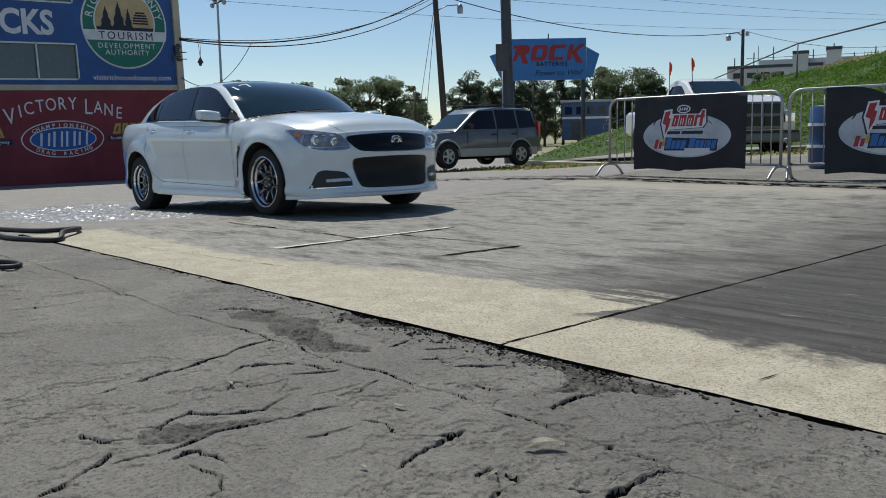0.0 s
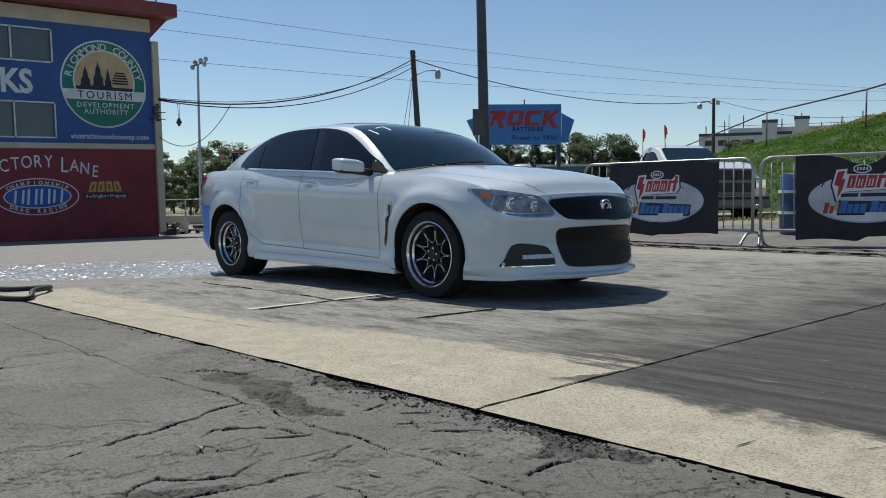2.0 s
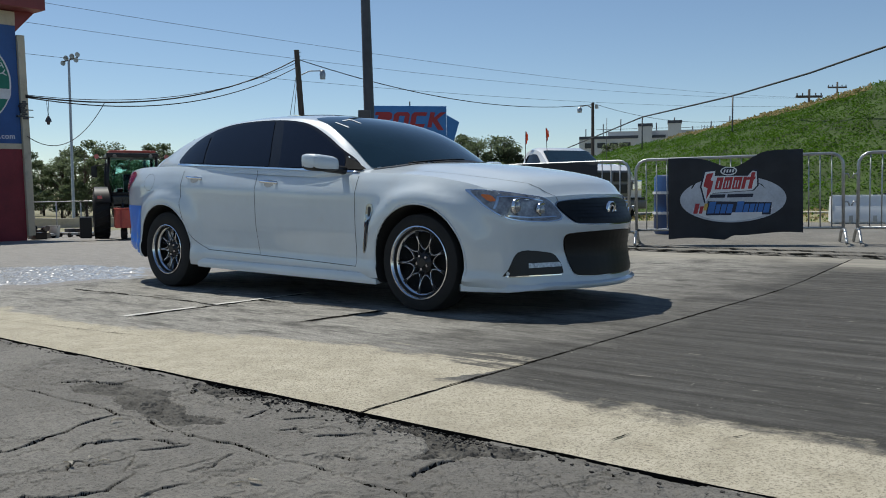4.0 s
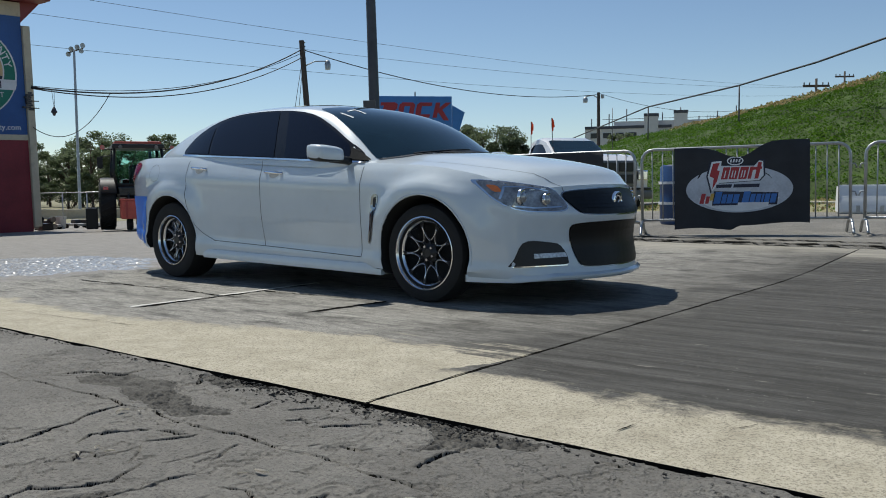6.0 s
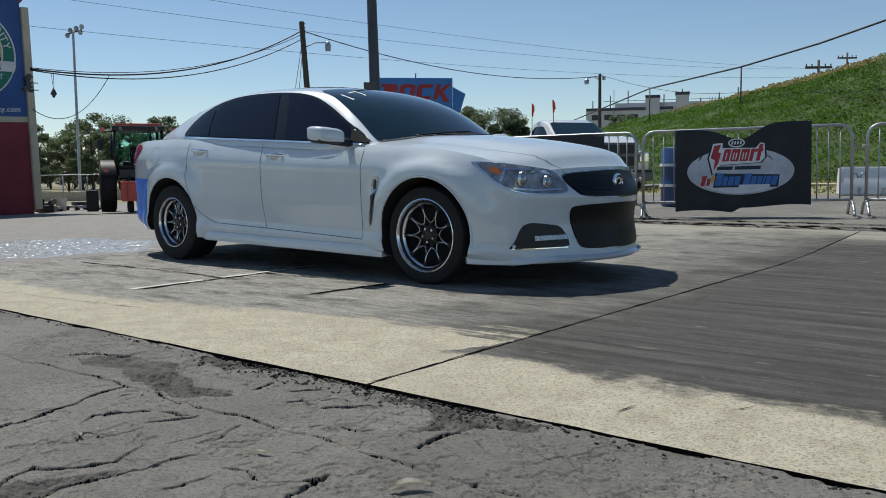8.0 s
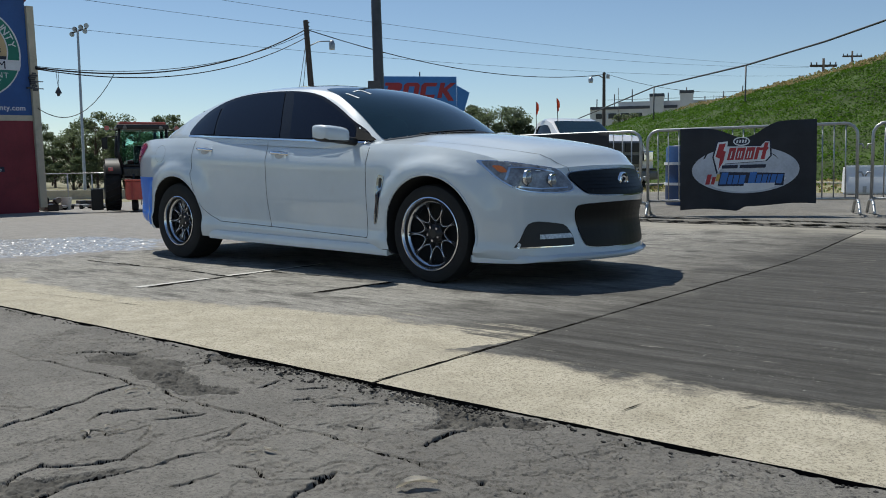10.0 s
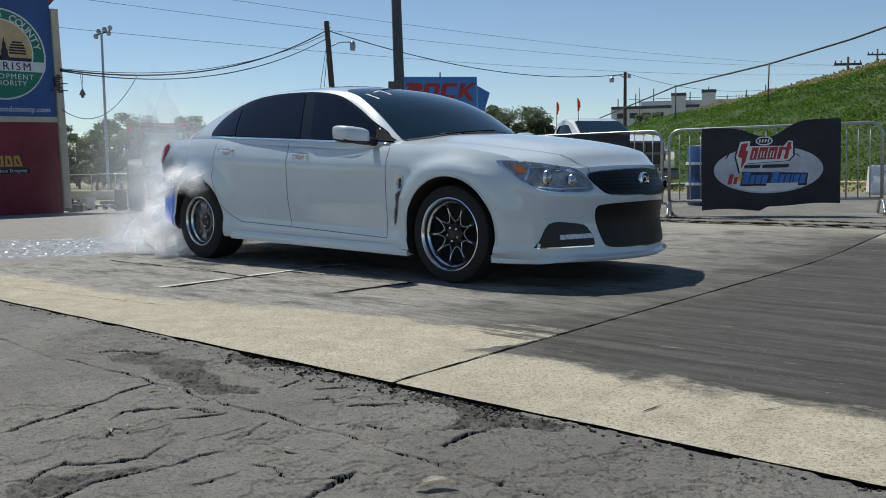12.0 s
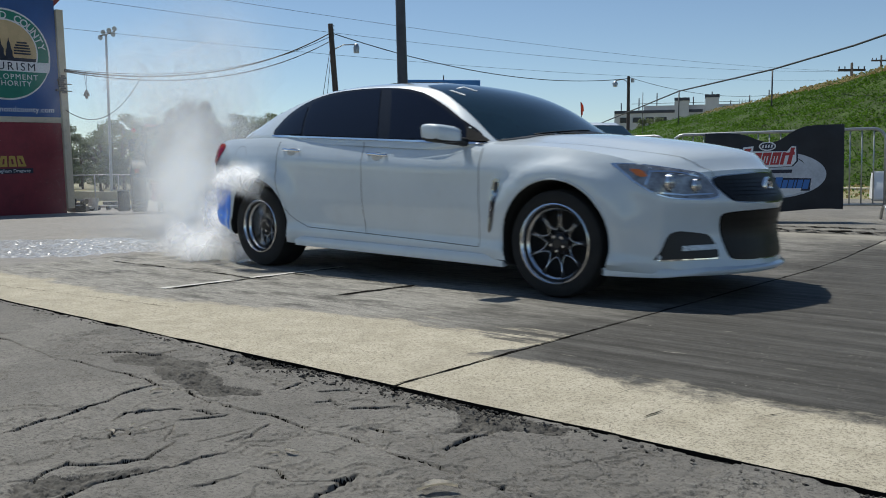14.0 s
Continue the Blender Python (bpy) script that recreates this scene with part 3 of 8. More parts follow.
    z += soft * (-0.0075 + 0.026 * (fractal(X, Y, 60, 3, 11, 0.65) - 0.5))
    # broken gap against the slab
    trench = -3.121 - 0.013 * fractal(X, Y, 9, 4, 12, 0.6) - 0.022 * ease(0.55, 0.75, fractal(X, Y, 5.0, 4, 13, 0.6))
    gap = ease(-0.006, 0.006, Y - trench)
    z = np.where(Y > -3.20, np.minimum(z, 0.002), z) - 0.022 * gap
    dirt = np.maximum(dirt, gap)
    rim = np.minimum(np.minimum(X + 1.0, 5.0 - X), Y + 5.0)
    z *= ease(0.0, 0.25, rim)
    nx, ny = X.shape
    me = bpy.data.meshes.new("old_tar")
    me.vertices.add(nx * ny)
    me.vertices.foreach_set("co", np.stack([X, Y, z], 2).astype(np.float32).ravel())
    idx = np.arange(nx * ny).reshape(nx, ny)
    quads = np.stack([idx[:-1, :-1], idx[1:, :-1], idx[1:, 1:], idx[:-1, 1:]], 2).reshape(-1, 4)
    me.loops.add(quads.size)
    me.loops.foreach_set("vertex_index", quads.astype(np.int32).ravel())
    me.polygons.add(len(quads))
    me.polygons.foreach_set("loop_start", np.arange(0, quads.size, 4, dtype=np.int32))
    # faces deep in cracks and the slab gap get their shade as colour
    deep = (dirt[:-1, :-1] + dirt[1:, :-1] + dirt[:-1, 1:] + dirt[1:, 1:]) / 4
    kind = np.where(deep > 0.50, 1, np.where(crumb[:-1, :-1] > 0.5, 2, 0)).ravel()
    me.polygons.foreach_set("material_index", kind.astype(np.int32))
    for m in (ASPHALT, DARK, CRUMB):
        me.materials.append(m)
    me.update(calc_edges=True)
    me.polygons.foreach_set("use_smooth", np.ones(len(quads), bool))
    tagged(new("old_tar", me), "old grey asphalt with open cracks and scaled-off layers", "ground", kind="structure")


def build_cracks():
    list_cracks()
    build_old_tar()
    bm = bmesh.new()
    crack(bm, [(-4.2, -3.72), (-3.0, -3.66), (-2.0, -3.70), (-0.99, -3.64)], 0.004, 3.7, 0.03)
    tagged(part("crack", bm, DARK), "open crack in old grey asphalt", "cracks", kind="stuff")
    # crumbled tar along the pad's edge
    rnd = random.Random(8)
    bm = bmesh.new()
    for k in range(1000):
        x = rnd.gauss(2.6, 0.25) if k % 3 == 1 else rnd.gauss(3.4, 0.22) if k % 3 else rnd.uniform(-1.0, 5.5)
        y = -3.155 - abs(rnd.gauss(0, 0.06 if k % 3 else 0.02))
        s = 0.0015 + 0.0050 * rnd.random() ** 3
        m = pose(x, y, terrain(x, y) + s * 0.3, rnd.uniform(-25, 25), rnd.uniform(-25, 25), rnd.uniform(0, 360))
        box(bm, -s, s, -s * 0.8, s * 0.8, -s * 0.35, s * 0.4, m=m)
    tagged(part("gravel", bm, RUBBLE), "crumbled dark tar chips along the slab edge", "gravel", kind="stuff")


def build_seams():
    """Tar strips, a painted line and steel strips across the lane."""
    LINE = mat("worn_white_line", (0.55, 0.53, 0.48), 0.8, var=0.15, big=6, dirt=0.8, dirt_col=(0.10, 0.095, 0.09))
    bm = bmesh.new()
    for k in range(12):
        y0 = -2.22 + k * 0.142
        if k in (4,):
            continue
        box(bm, -0.055 + 0.006 * math.sin(k), 0.0 + 0.004 * math.cos(k * 2), y0, y0 + 0.140, 0.002, 0.0095)
    tagged(part("trim", bm, LINE), "worn white start line strip across the lane", "line", kind="structure")
    bm = bmesh.new()
    for i, (pts, w) in enumerate((([(0.03, -2.25), (0.02, -1.4), (0.0, -0.5)], 0.016), ([(1.15, -1.75), (1.2, -1.25), (1.22, -1.0)], 0.018),
                                  ([(-2.0, -1.52), (-0.6, -1.47), (0.2, -1.5)], 0.010), ([(0.0, -1.15), (1.0, -1.05)], 0.008))):
        crack(bm, pts, w, 50 + i, 0.02)
    for v in bm.verts:
        v.co.z += 0.0070
    tagged(part("tar_seam", bm, DARK), "dark tar seams across the concrete", "seam", kind="stuff")
    bm = bmesh.new()
    for i, (y, w) in enumerate(((4.32, 0.05), (4.62, 0.035), (4.14, 0.03))):
        crack(bm, [(-7.0, y + 0.25), (-2.5, y + 0.12), (0.0, y), (4.0, y + 0.1), (9.0, y + 0.4)], w, 70 + i, 0.08)
    for v in bm.verts:
        v.co.z += 0.006
    tagged(part("tar_strip", bm, DARK), "dark tar strips at the far edge of the lane", "seam", kind="stuff")


def build_water_box():
    """Soaked, coarse stone chippings where cars wet their tyres."""
    m, t, b = nodes_of("wet_chippings")
    v = coords(t, world_space=True)
    n = noise_of(t, v, 30.0, 4, 0.7)
    # pale tones put part of the sun's glitter into the stone colour
    t.links.new(mixc(t, ramp(t, n, ((0.35, 0.0), (0.65, 1.0))), (0.16, 0.157, 0.148), (0.50, 0.485, 0.455)), b.inputs["Base Color"])
    b.inputs["Roughness"].default_value = 0.34
    b.inputs["Coat Weight"].default_value = 0.8
    b.inputs["Coat Roughness"].default_value = 0.22
    xs, ys = np.arange(-8.4, -2.25, 0.016), np.arange(-3.0, 1.3, 0.016)
    X, Y = np.meshgrid(xs, ys, indexing="ij")
    reach = ((X + 5.3) / 2.9) ** 2 + ((Y + 0.95) / 1.85) ** 2 + 0.9 * (fractal(X, Y, 0.9, 4, 41) - 0.5)
    rise = ease(1.0, 0.55, reach)
    z = np.maximum(-0.8, 0.028 * np.minimum(0.0, X + 2.0)) - 0.012
    z = z + rise * (0.012 + 0.034 * fractal(X, Y, 15, 2, 42) + 0.010 * fractal(X, Y, 32, 1, 43) - 0.018)
    nx, ny = X.shape
    idx = np.arange(nx * ny).reshape(nx, ny)
    quads = np.stack([idx[:-1, :-1], idx[1:, :-1], idx[1:, 1:], idx[:-1, 1:]], 2).reshape(-1, 4)
    quads = quads[rise[:-1, :-1].ravel() > 0.02]
    used, quads = np.unique(quads, return_inverse=True)
    quads = quads.reshape(-1, 4)
    co = np.stack([X, Y, z], 2).reshape(-1, 3)[used]
    me = bpy.data.meshes.new("wet_stones")
    me.vertices.add(len(co))
    me.vertices.foreach_set("co", co.astype(np.float32).ravel())
    me.loops.add(quads.size)
    me.loops.foreach_set("vertex_index", quads.astype(np.int32).ravel())
    me.polygons.add(len(quads))
    me.polygons.foreach_set("loop_start", np.arange(0, quads.size, 4, dtype=np.int32))
    me.materials.append(m)
    me.update(calc_edges=True)
    me.polygons.foreach_set("use_smooth", np.ones(len(quads), bool))
    tagged(new("wet_stones", me), "wet glistening coarse chippings of the water box", "gravel", kind="stuff")


build_ground()
build_cracks()
build_water_box()
build_seams()

# ---- the white sedan ----
from mathutils.bvhtree import BVHTree


def paint_material():
    m, t, b = nodes_of("white_pearl_paint")
    v = coords(t)
    n = noise_of(t, v, 2.0, 4)
    f = noise_of(t, v, 350.0, 2)
    c = mixc(t, ramp(t, n, ((0.3, 0.0), (0.7, 1.0))), (0.555, 0.620, 0.656), (0.615, 0.68, 0.718))
    dust = ramp(t, noise_of(t, v, 6.0, 6, 0.75), ((0.55, 0.0), (0.8, 0.25)))
    t.links.new(mixc(t, dust, c, (0.52, 0.50, 0.46)), b.inputs["Base Color"])
    b.inputs["Roughness"].default_value = 0.38
    b.inputs["Coat Weight"].default_value = 1.0
    b.inputs["Coat Roughness"].default_value = 0.02
    b.inputs["Coat IOR"].default_value = 1.6
    bumped(t, b, f, 0.03, 0.0005)
    return m


def glass_material(name, col, rough=0.02):
    m, t, b = nodes_of(name)
    v = coords(t)
    n = noise_of(t, v, 5.0, 5, 0.7)
    t.links.new(mixc(t, n, tuple(c * 0.8 for c in col), tuple(c * 1.25 for c in col)), b.inputs["Base Color"])
    t.links.new(maths(t, "MULTIPLY_ADD", n, 0.03, rough), b.inputs["Roughness"])
    b.inputs["IOR"].default_value = 1.45
    return m


PAINT = paint_material()
TINT = glass_material("dark_tinted_glass", (0.004, 0.005, 0.011))
SCREEN = glass_material("windscreen_glass", (0.010, 0.026, 0.040))
BLACK = mat("black_plastic", (0.014, 0.014, 0.015), 0.45, var=0.25, fine=80)
GRILLE = mat("grille_black", (0.005, 0.005, 0.0055), 0.42, var=0.25, fine=80, spec=0.3)
GLOSSBLACK = mat("gloss_black", (0.010, 0.010, 0.011), 0.18, var=0.2)
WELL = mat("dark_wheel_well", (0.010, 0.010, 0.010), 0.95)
RUBBER = mat("tyre_rubber", (0.011, 0.011, 0.011), 0.82, var=0.3, big=8, fine=120, bump=0.002)
CHROME = mat("chrome", (0.82, 0.83, 0.85), 0.07, 1.0, var=0.05)
DARKCHROME = mat("smoked_chrome", (0.30, 0.31, 0.33), 0.16, 1.0, var=0.08)
RECESS = mat("handle_recess", (0.30, 0.32, 0.33), 0.5)
POLISHED = mat("polished_alloy", (0.75, 0.76, 0.78), 0.16, 1.0, var=0.10, big=9, fine=200, stretch=(1, 6, 1))
SPOKE = mat("black_alloy", (0.020, 0.020, 0.022), 0.30, 0.4, var=0.2)
IRON = mat("brake_iron", (0.20, 0.19, 0.18), 0.45, 0.9, var=0.25, fine=90)
AMBER = mat("amber_lens", (0.80, 0.20, 0.03), 0.15, coat=1.0)
REDLENS = mat("red_lens", (0.40, 0.010, 0.015), 0.12, coat=1.0)
BLUE = mat("blue_tape", (0.03, 0.20, 0.74), 0.40, var=0.08)
GAP = mat("panel_gap", (0.025, 0.026, 0.028), 0.8)
LAMPDARK = mat("lamp_interior", (0.26, 0.275, 0.30), 0.20, 0.3, var=0.5, big=14, fine=60, coat=1.0)
PROJECTOR = mat("projector_glass", (0.40, 0.42, 0.45), 0.08, 0.5, var=0.3, big=30, coat=1.0)
LEDBAR = mat("led_bar_cover", (0.52, 0.54, 0.56), 0.15, 0.2, var=0.45, big=40, fine=90, coat=1.0)
LAMPSILVER = mat("lamp_reflector", (0.70, 0.72, 0.75), 0.12, 1.0)

XF, XR, WZ, ARCH = 1.4585, -1.4585, 0.335, 0.380

W_TAB = ((-2.42, 0.66), (-2.30, 0.765), (-2.12, 0.855), (-1.85, 0.922), (-1.45, 0.945), (-0.7, 0.935), (0.3, 0.932), (1.0, 0.935), (1.45, 0.94), (1.75, 0.92), (1.95, 0.875), (2.08, 0.815))
ZB_TAB = ((-2.42, 0.36), (-2.0, 0.28), (-1.7, 0.24), (-0.9, 0.215), (1.0, 0.180), (1.5, 0.17), (2.08, 0.165))
ZS_TAB = ((-2.42, 0.99), (-2.2, 1.045), (-1.8, 1.068), (-1.2, 1.058), (-0.3, 1.015), (0.5, 0.970), (1.0, 0.955), (1.4, 0.930), (1.75, 0.875), (1.95, 0.815), (2.08, 0.748))
ZT_TAB = ((-2.42, 1.04), (-2.2, 1.095), (-1.8, 1.10), (-1.2, 1.11), (0.5, 1.06), (0.85, 1.050), (1.15, 1.030), (1.45, 0.992), (1.75, 0.930), (1.95, 0.865), (2.08, 0.790))
SIDE = ((0.0, 0.960), (0.06, 0.985), (0.14, 0.988), (0.18, 0.975), (0.3, 0.980), (0.5, 0.995), (0.68, 1.0), (0.80, 0.992), (0.88, 0.978), (0.95, 0.955), (1.0, 0.925))


def bow(X):
    return 0.37 * smooth01(0.9, 2.08, X) - 0.09 * (1 - smooth01(-2.42, -1.5, X))


def lean(X, z, f):
    """The nose leans back above the bumper."""
    return 0.085 * smooth01(1.88, 2.08, X) * smooth01(0.58, 0.79, z) * max(0.0, 1 - f * f)


def side_point(X, s, sign):
    w, zb, zs = interp(X, W_TAB), interp(X, ZB_TAB), interp(X, ZS_TAB)
    z = zb + (zs - zb) * s
    y = w * interp(s, SIDE)
    for xc in (XF, XR):
        d = math.hypot(X - xc, z - WZ)
        if z > 0.2:
            y += 0.034 * (1 - smooth01(0.47, 0.545, d)) * smooth01(0.30, 0.38, d)
    # shoulder crease
    y += 0.008 * math.exp(-((s - 0.80) / 0.05) ** 2)
    x = X + bow(X) * (1 - min(1, y / w) ** 2) - lean(X, z, min(1, y / w))
    return Vector((x, sign * y, z))


def top_point(X, q, sign):
    w, zs, zt = interp(X, W_TAB), interp(X, ZS_TAB), interp(X, ZT_TAB)
    y = w * 0.925 * (1 - q)
    z = zs + (zt - zs) * (1 - (1 - q) ** 2.6)
    # raised centre of the bonnet
    if X > 0.9:
        z += 0.017 * smooth01(0.27, 0.37, q) * smooth01(0.9, 1.3, X) * (1 - smooth01(1.9, 2.08, X))
    x = X + bow(X) * (1 - (y / w) ** 2) - lean(X, z, y / w)
    return Vector((x, sign * y, z))


def build_body():
    bm = bmesh.new()
    stations = [-2.42, -2.34, -2.24, -2.12] + [round(-2.0 + 0.08 * k, 3) for k in range(50)] + [1.99, 2.04, 2.08]
    stations = sorted(set(stations))
    ns, nt = 22, 12
    rings = []
    for X in stations:
        zb, w = interp(X, ZB_TAB), interp(X, W_TAB)
        half = []
        for sign in (-1, 1):
            pts = [side_point(X, k / ns, sign) for k in range(ns + 1)] + [top_point(X, k / nt, sign) for k in range(1, nt + 1)]
            half.append(pts)
        ring = half[0] + list(reversed(half[1][:-1]))
        ring += [Vector((X + bow(X) * (1 - (f * 0.96) ** 2), f * w * 0.96, zb)) for f in (0.6, 0.2, -0.2, -0.6)]
        rings.append([bm.verts.new(p) for p in ring])
    n = len(rings[0])
    for r0, r1 in zip(rings, rings[1:]):
        for k in range(n):
            bm.faces.new((r0[k], r0[(k + 1) % n], r1[(k + 1) % n], r1[k]))
    # bumper faces, closed across in rows
    for ring, front in ((rings[-1], True), (rings[0], False)):
        rows = []
        m = 2 * nt
        side_n = ns + nt
        for k in range(side_n):
            a, c = ring[k], ring[2 * side_n - k]
            y1 = abs(a.co.y)
            row = [a]
            X = stations[-1] if front else stations[0]
            w = interp(X, W_TAB)
            z = a.co.z
            for j in range(1, m):
                y = -y1 + 2 * y1 * j / m
                if k <= ns:
                    x = X + bow(X) * (1 - (y / w) ** 2) - lean(X, z, y / w)
                    e = (1 - (y / y1) ** 6)
                    if front:
                        x += e * (0.020 * math.exp(-((z - 0.20) / 0.03) ** 2) - 0.025 * smooth01(0.25, 0.42, z) * (1 - smooth01(0.42, 0.60, z)) + 0.015 * math.exp(-((z - 0.60) / 0.05) ** 2))
                    else:
                        x -= e * (0.06 * math.exp(-((z - 0.60) / 0.16) ** 2) + 0.03 * smooth01(0.9, 1.0, z))
                    row.append(bm.verts.new((x, y, z)))
            row.append(c)
            if k <= ns:
                rows.append(row)
        for r0, r1 in zip(rows, rows[1:]):
            for j in range(m):
                bm.faces.new((r0[j], r0[j + 1], r1[j + 1], r1[j]))
        # bottom and top strips
        bm.faces.new(rows[0] + list(ring[-4:]))
        top = ring[ns:ns + m + 1]
        for j in range(m):
            quad = [rows[-1][j], rows[-1][j + 1], top[j + 1], top[j]]
            bm.faces.new(list(dict.fromkeys(quad)))
    bmesh.ops.recalc_face_normals(bm, faces=bm.faces)
    return bm


def boolean_arches(body):
    """Cut the four wheel openings right through the sides."""
    cutters = []
    for xc in (XF, XR):
        for s in (-1, 1):
            c = bmesh.new()
            lathe(c, ((0.56 * s, ARCH - 0.01), (0.90 * s, ARCH), (1.2 * s, ARCH + 0.01)), 48, "y", (xc, 0, WZ + 0.012))
            bmesh.ops.recalc_face_normals(c, faces=c.faces)
            cut = part("cut", c, WELL)
            cutters.append(cut)
            mod = body.modifiers.new("arch", "BOOLEAN")
            mod.operation, mod.solver, mod.object = "DIFFERENCE", "EXACT", cut
    bpy.context.view_layer.update()
    me = bpy.data.meshes.new_from_object(body.evaluated_get(bpy.context.evaluated_depsgraph_get()))
    body.modifiers.clear()
    body.data = me
    me.materials.clear()
    me.materials.append(PAINT)
    me.materials.append(WELL)
    for c in cutters:
        bpy.data.objects.remove(c)
    for p in me.polygons:
        c = p.center
        inside = any(math.hypot(c.x - xc, c.z - WZ - 0.022) < ARCH + 0.005 for xc in (XF, XR)) and abs(c.y) < 0.97 and c.z > 0.02
        flat_on = abs(p.normal.y) < 0.75 or abs(c.y) < 0.75
        p.material_index = 1 if (inside and flat_on) or p.normal.z < -0.8 else 0
        p.use_smooth = True
    me.set_sharp_from_angle(angle=radians(32))


def cabin_tables():
    base = ((-2.05, 0.60), (-1.8, 0.72), (-1.4, 0.835), (-0.9, 0.885), (0.0, 0.900), (0.5, 0.890), (0.75, 0.865), (0.86, 0.83))
    belt = ((-2.05, 1.085), (-1.8, 1.075), (-1.2, 1.06), (-0.3, 1.015), (0.5, 0.970), (0.86, 0.955))
    rail = ((-2.05, 1.11), (-1.75, 1.16), (-1.45, 1.262), (-1.2, 1.338), (-0.9, 1.405), (-0.55, 1.425), (-0.12, 1.412), (0.15, 1.362), (0.36, 1.262), (0.56, 1.140), (0.73, 1.028), (0.86, 0.965))
    crown = ((-2.05, 1.135), (-1.8, 1.250), (-1.5, 1.372), (-1.2, 1.443), (-0.9, 1.488), (-0.6, 1.497), (-0.22, 1.480), (0.05, 1.428), (0.26, 1.355), (0.46, 1.256), (0.66, 1.138), (0.78, 1.064), (0.86, 1.010))
    return base, belt, rail, crown


def build_cabin():
    base, belt, rail, crown = cabin_tables()
    bm = bmesh.new()
    xs = [round(-2.05 + 0.075 * k, 4) for k in range(38)] + [0.79, 0.83, 0.86]
    rings = []
    for X in xs:
        wb, zb, zr, zc = interp(X, base), interp(X, belt), interp(X, rail), interp(X, crown)
        bw = 0.34 * smooth01(-0.6, 0.55, X) - 0.12 * (1 - smooth01(-1.9, -1.2, X))
        half = []
        for k in range(7):
            q = k / 6
            z = zb - 0.04 + (zr - zb + 0.04) * q
            y = wb - max(0, z - zb) * 0.62 + 0.014 * math.sin(math.pi * q)
            half.append((y, z))
        yr = half[-1][0]
        for k in range(1, 13):
            q = k / 12
            half.append((yr * (1 - q), zr + (zc - zr) * (1 - (1 - q) ** 2.8)))
        ring = [(-y, z) for y, z in half] + [(y, z) for y, z in reversed(half[:-1])]
        rings.append([bm.verts.new((X + bw * (1 - (y / wb) ** 2), y, z)) for y, z in ring])
    for r0, r1 in zip(rings, rings[1:]):
        for k in range(len(r0) - 1):
            bm.faces.new((r0[k], r0[k + 1], r1[k + 1], r1[k]))
    bm.faces.new(rings[0])
    bm.faces.new(rings[-1])
    bmesh.ops.recalc_face_normals(bm, faces=bm.faces)
    return bm


def rounded(poly, times=2):
    """Corner-cutting of a closed outline."""
    for _ in range(times):
        out = []
        for i, p in enumerate(poly):
            q = poly[(i + 1) % len(poly)]
            out.append((p[0] * 0.8 + q[0] * 0.2, p[1] * 0.8 + q[1] * 0.2))
            out.append((p[0] * 0.2 + q[0] * 0.8, p[1] * 0.2 + q[1] * 0.8))
        poly = out
    return poly


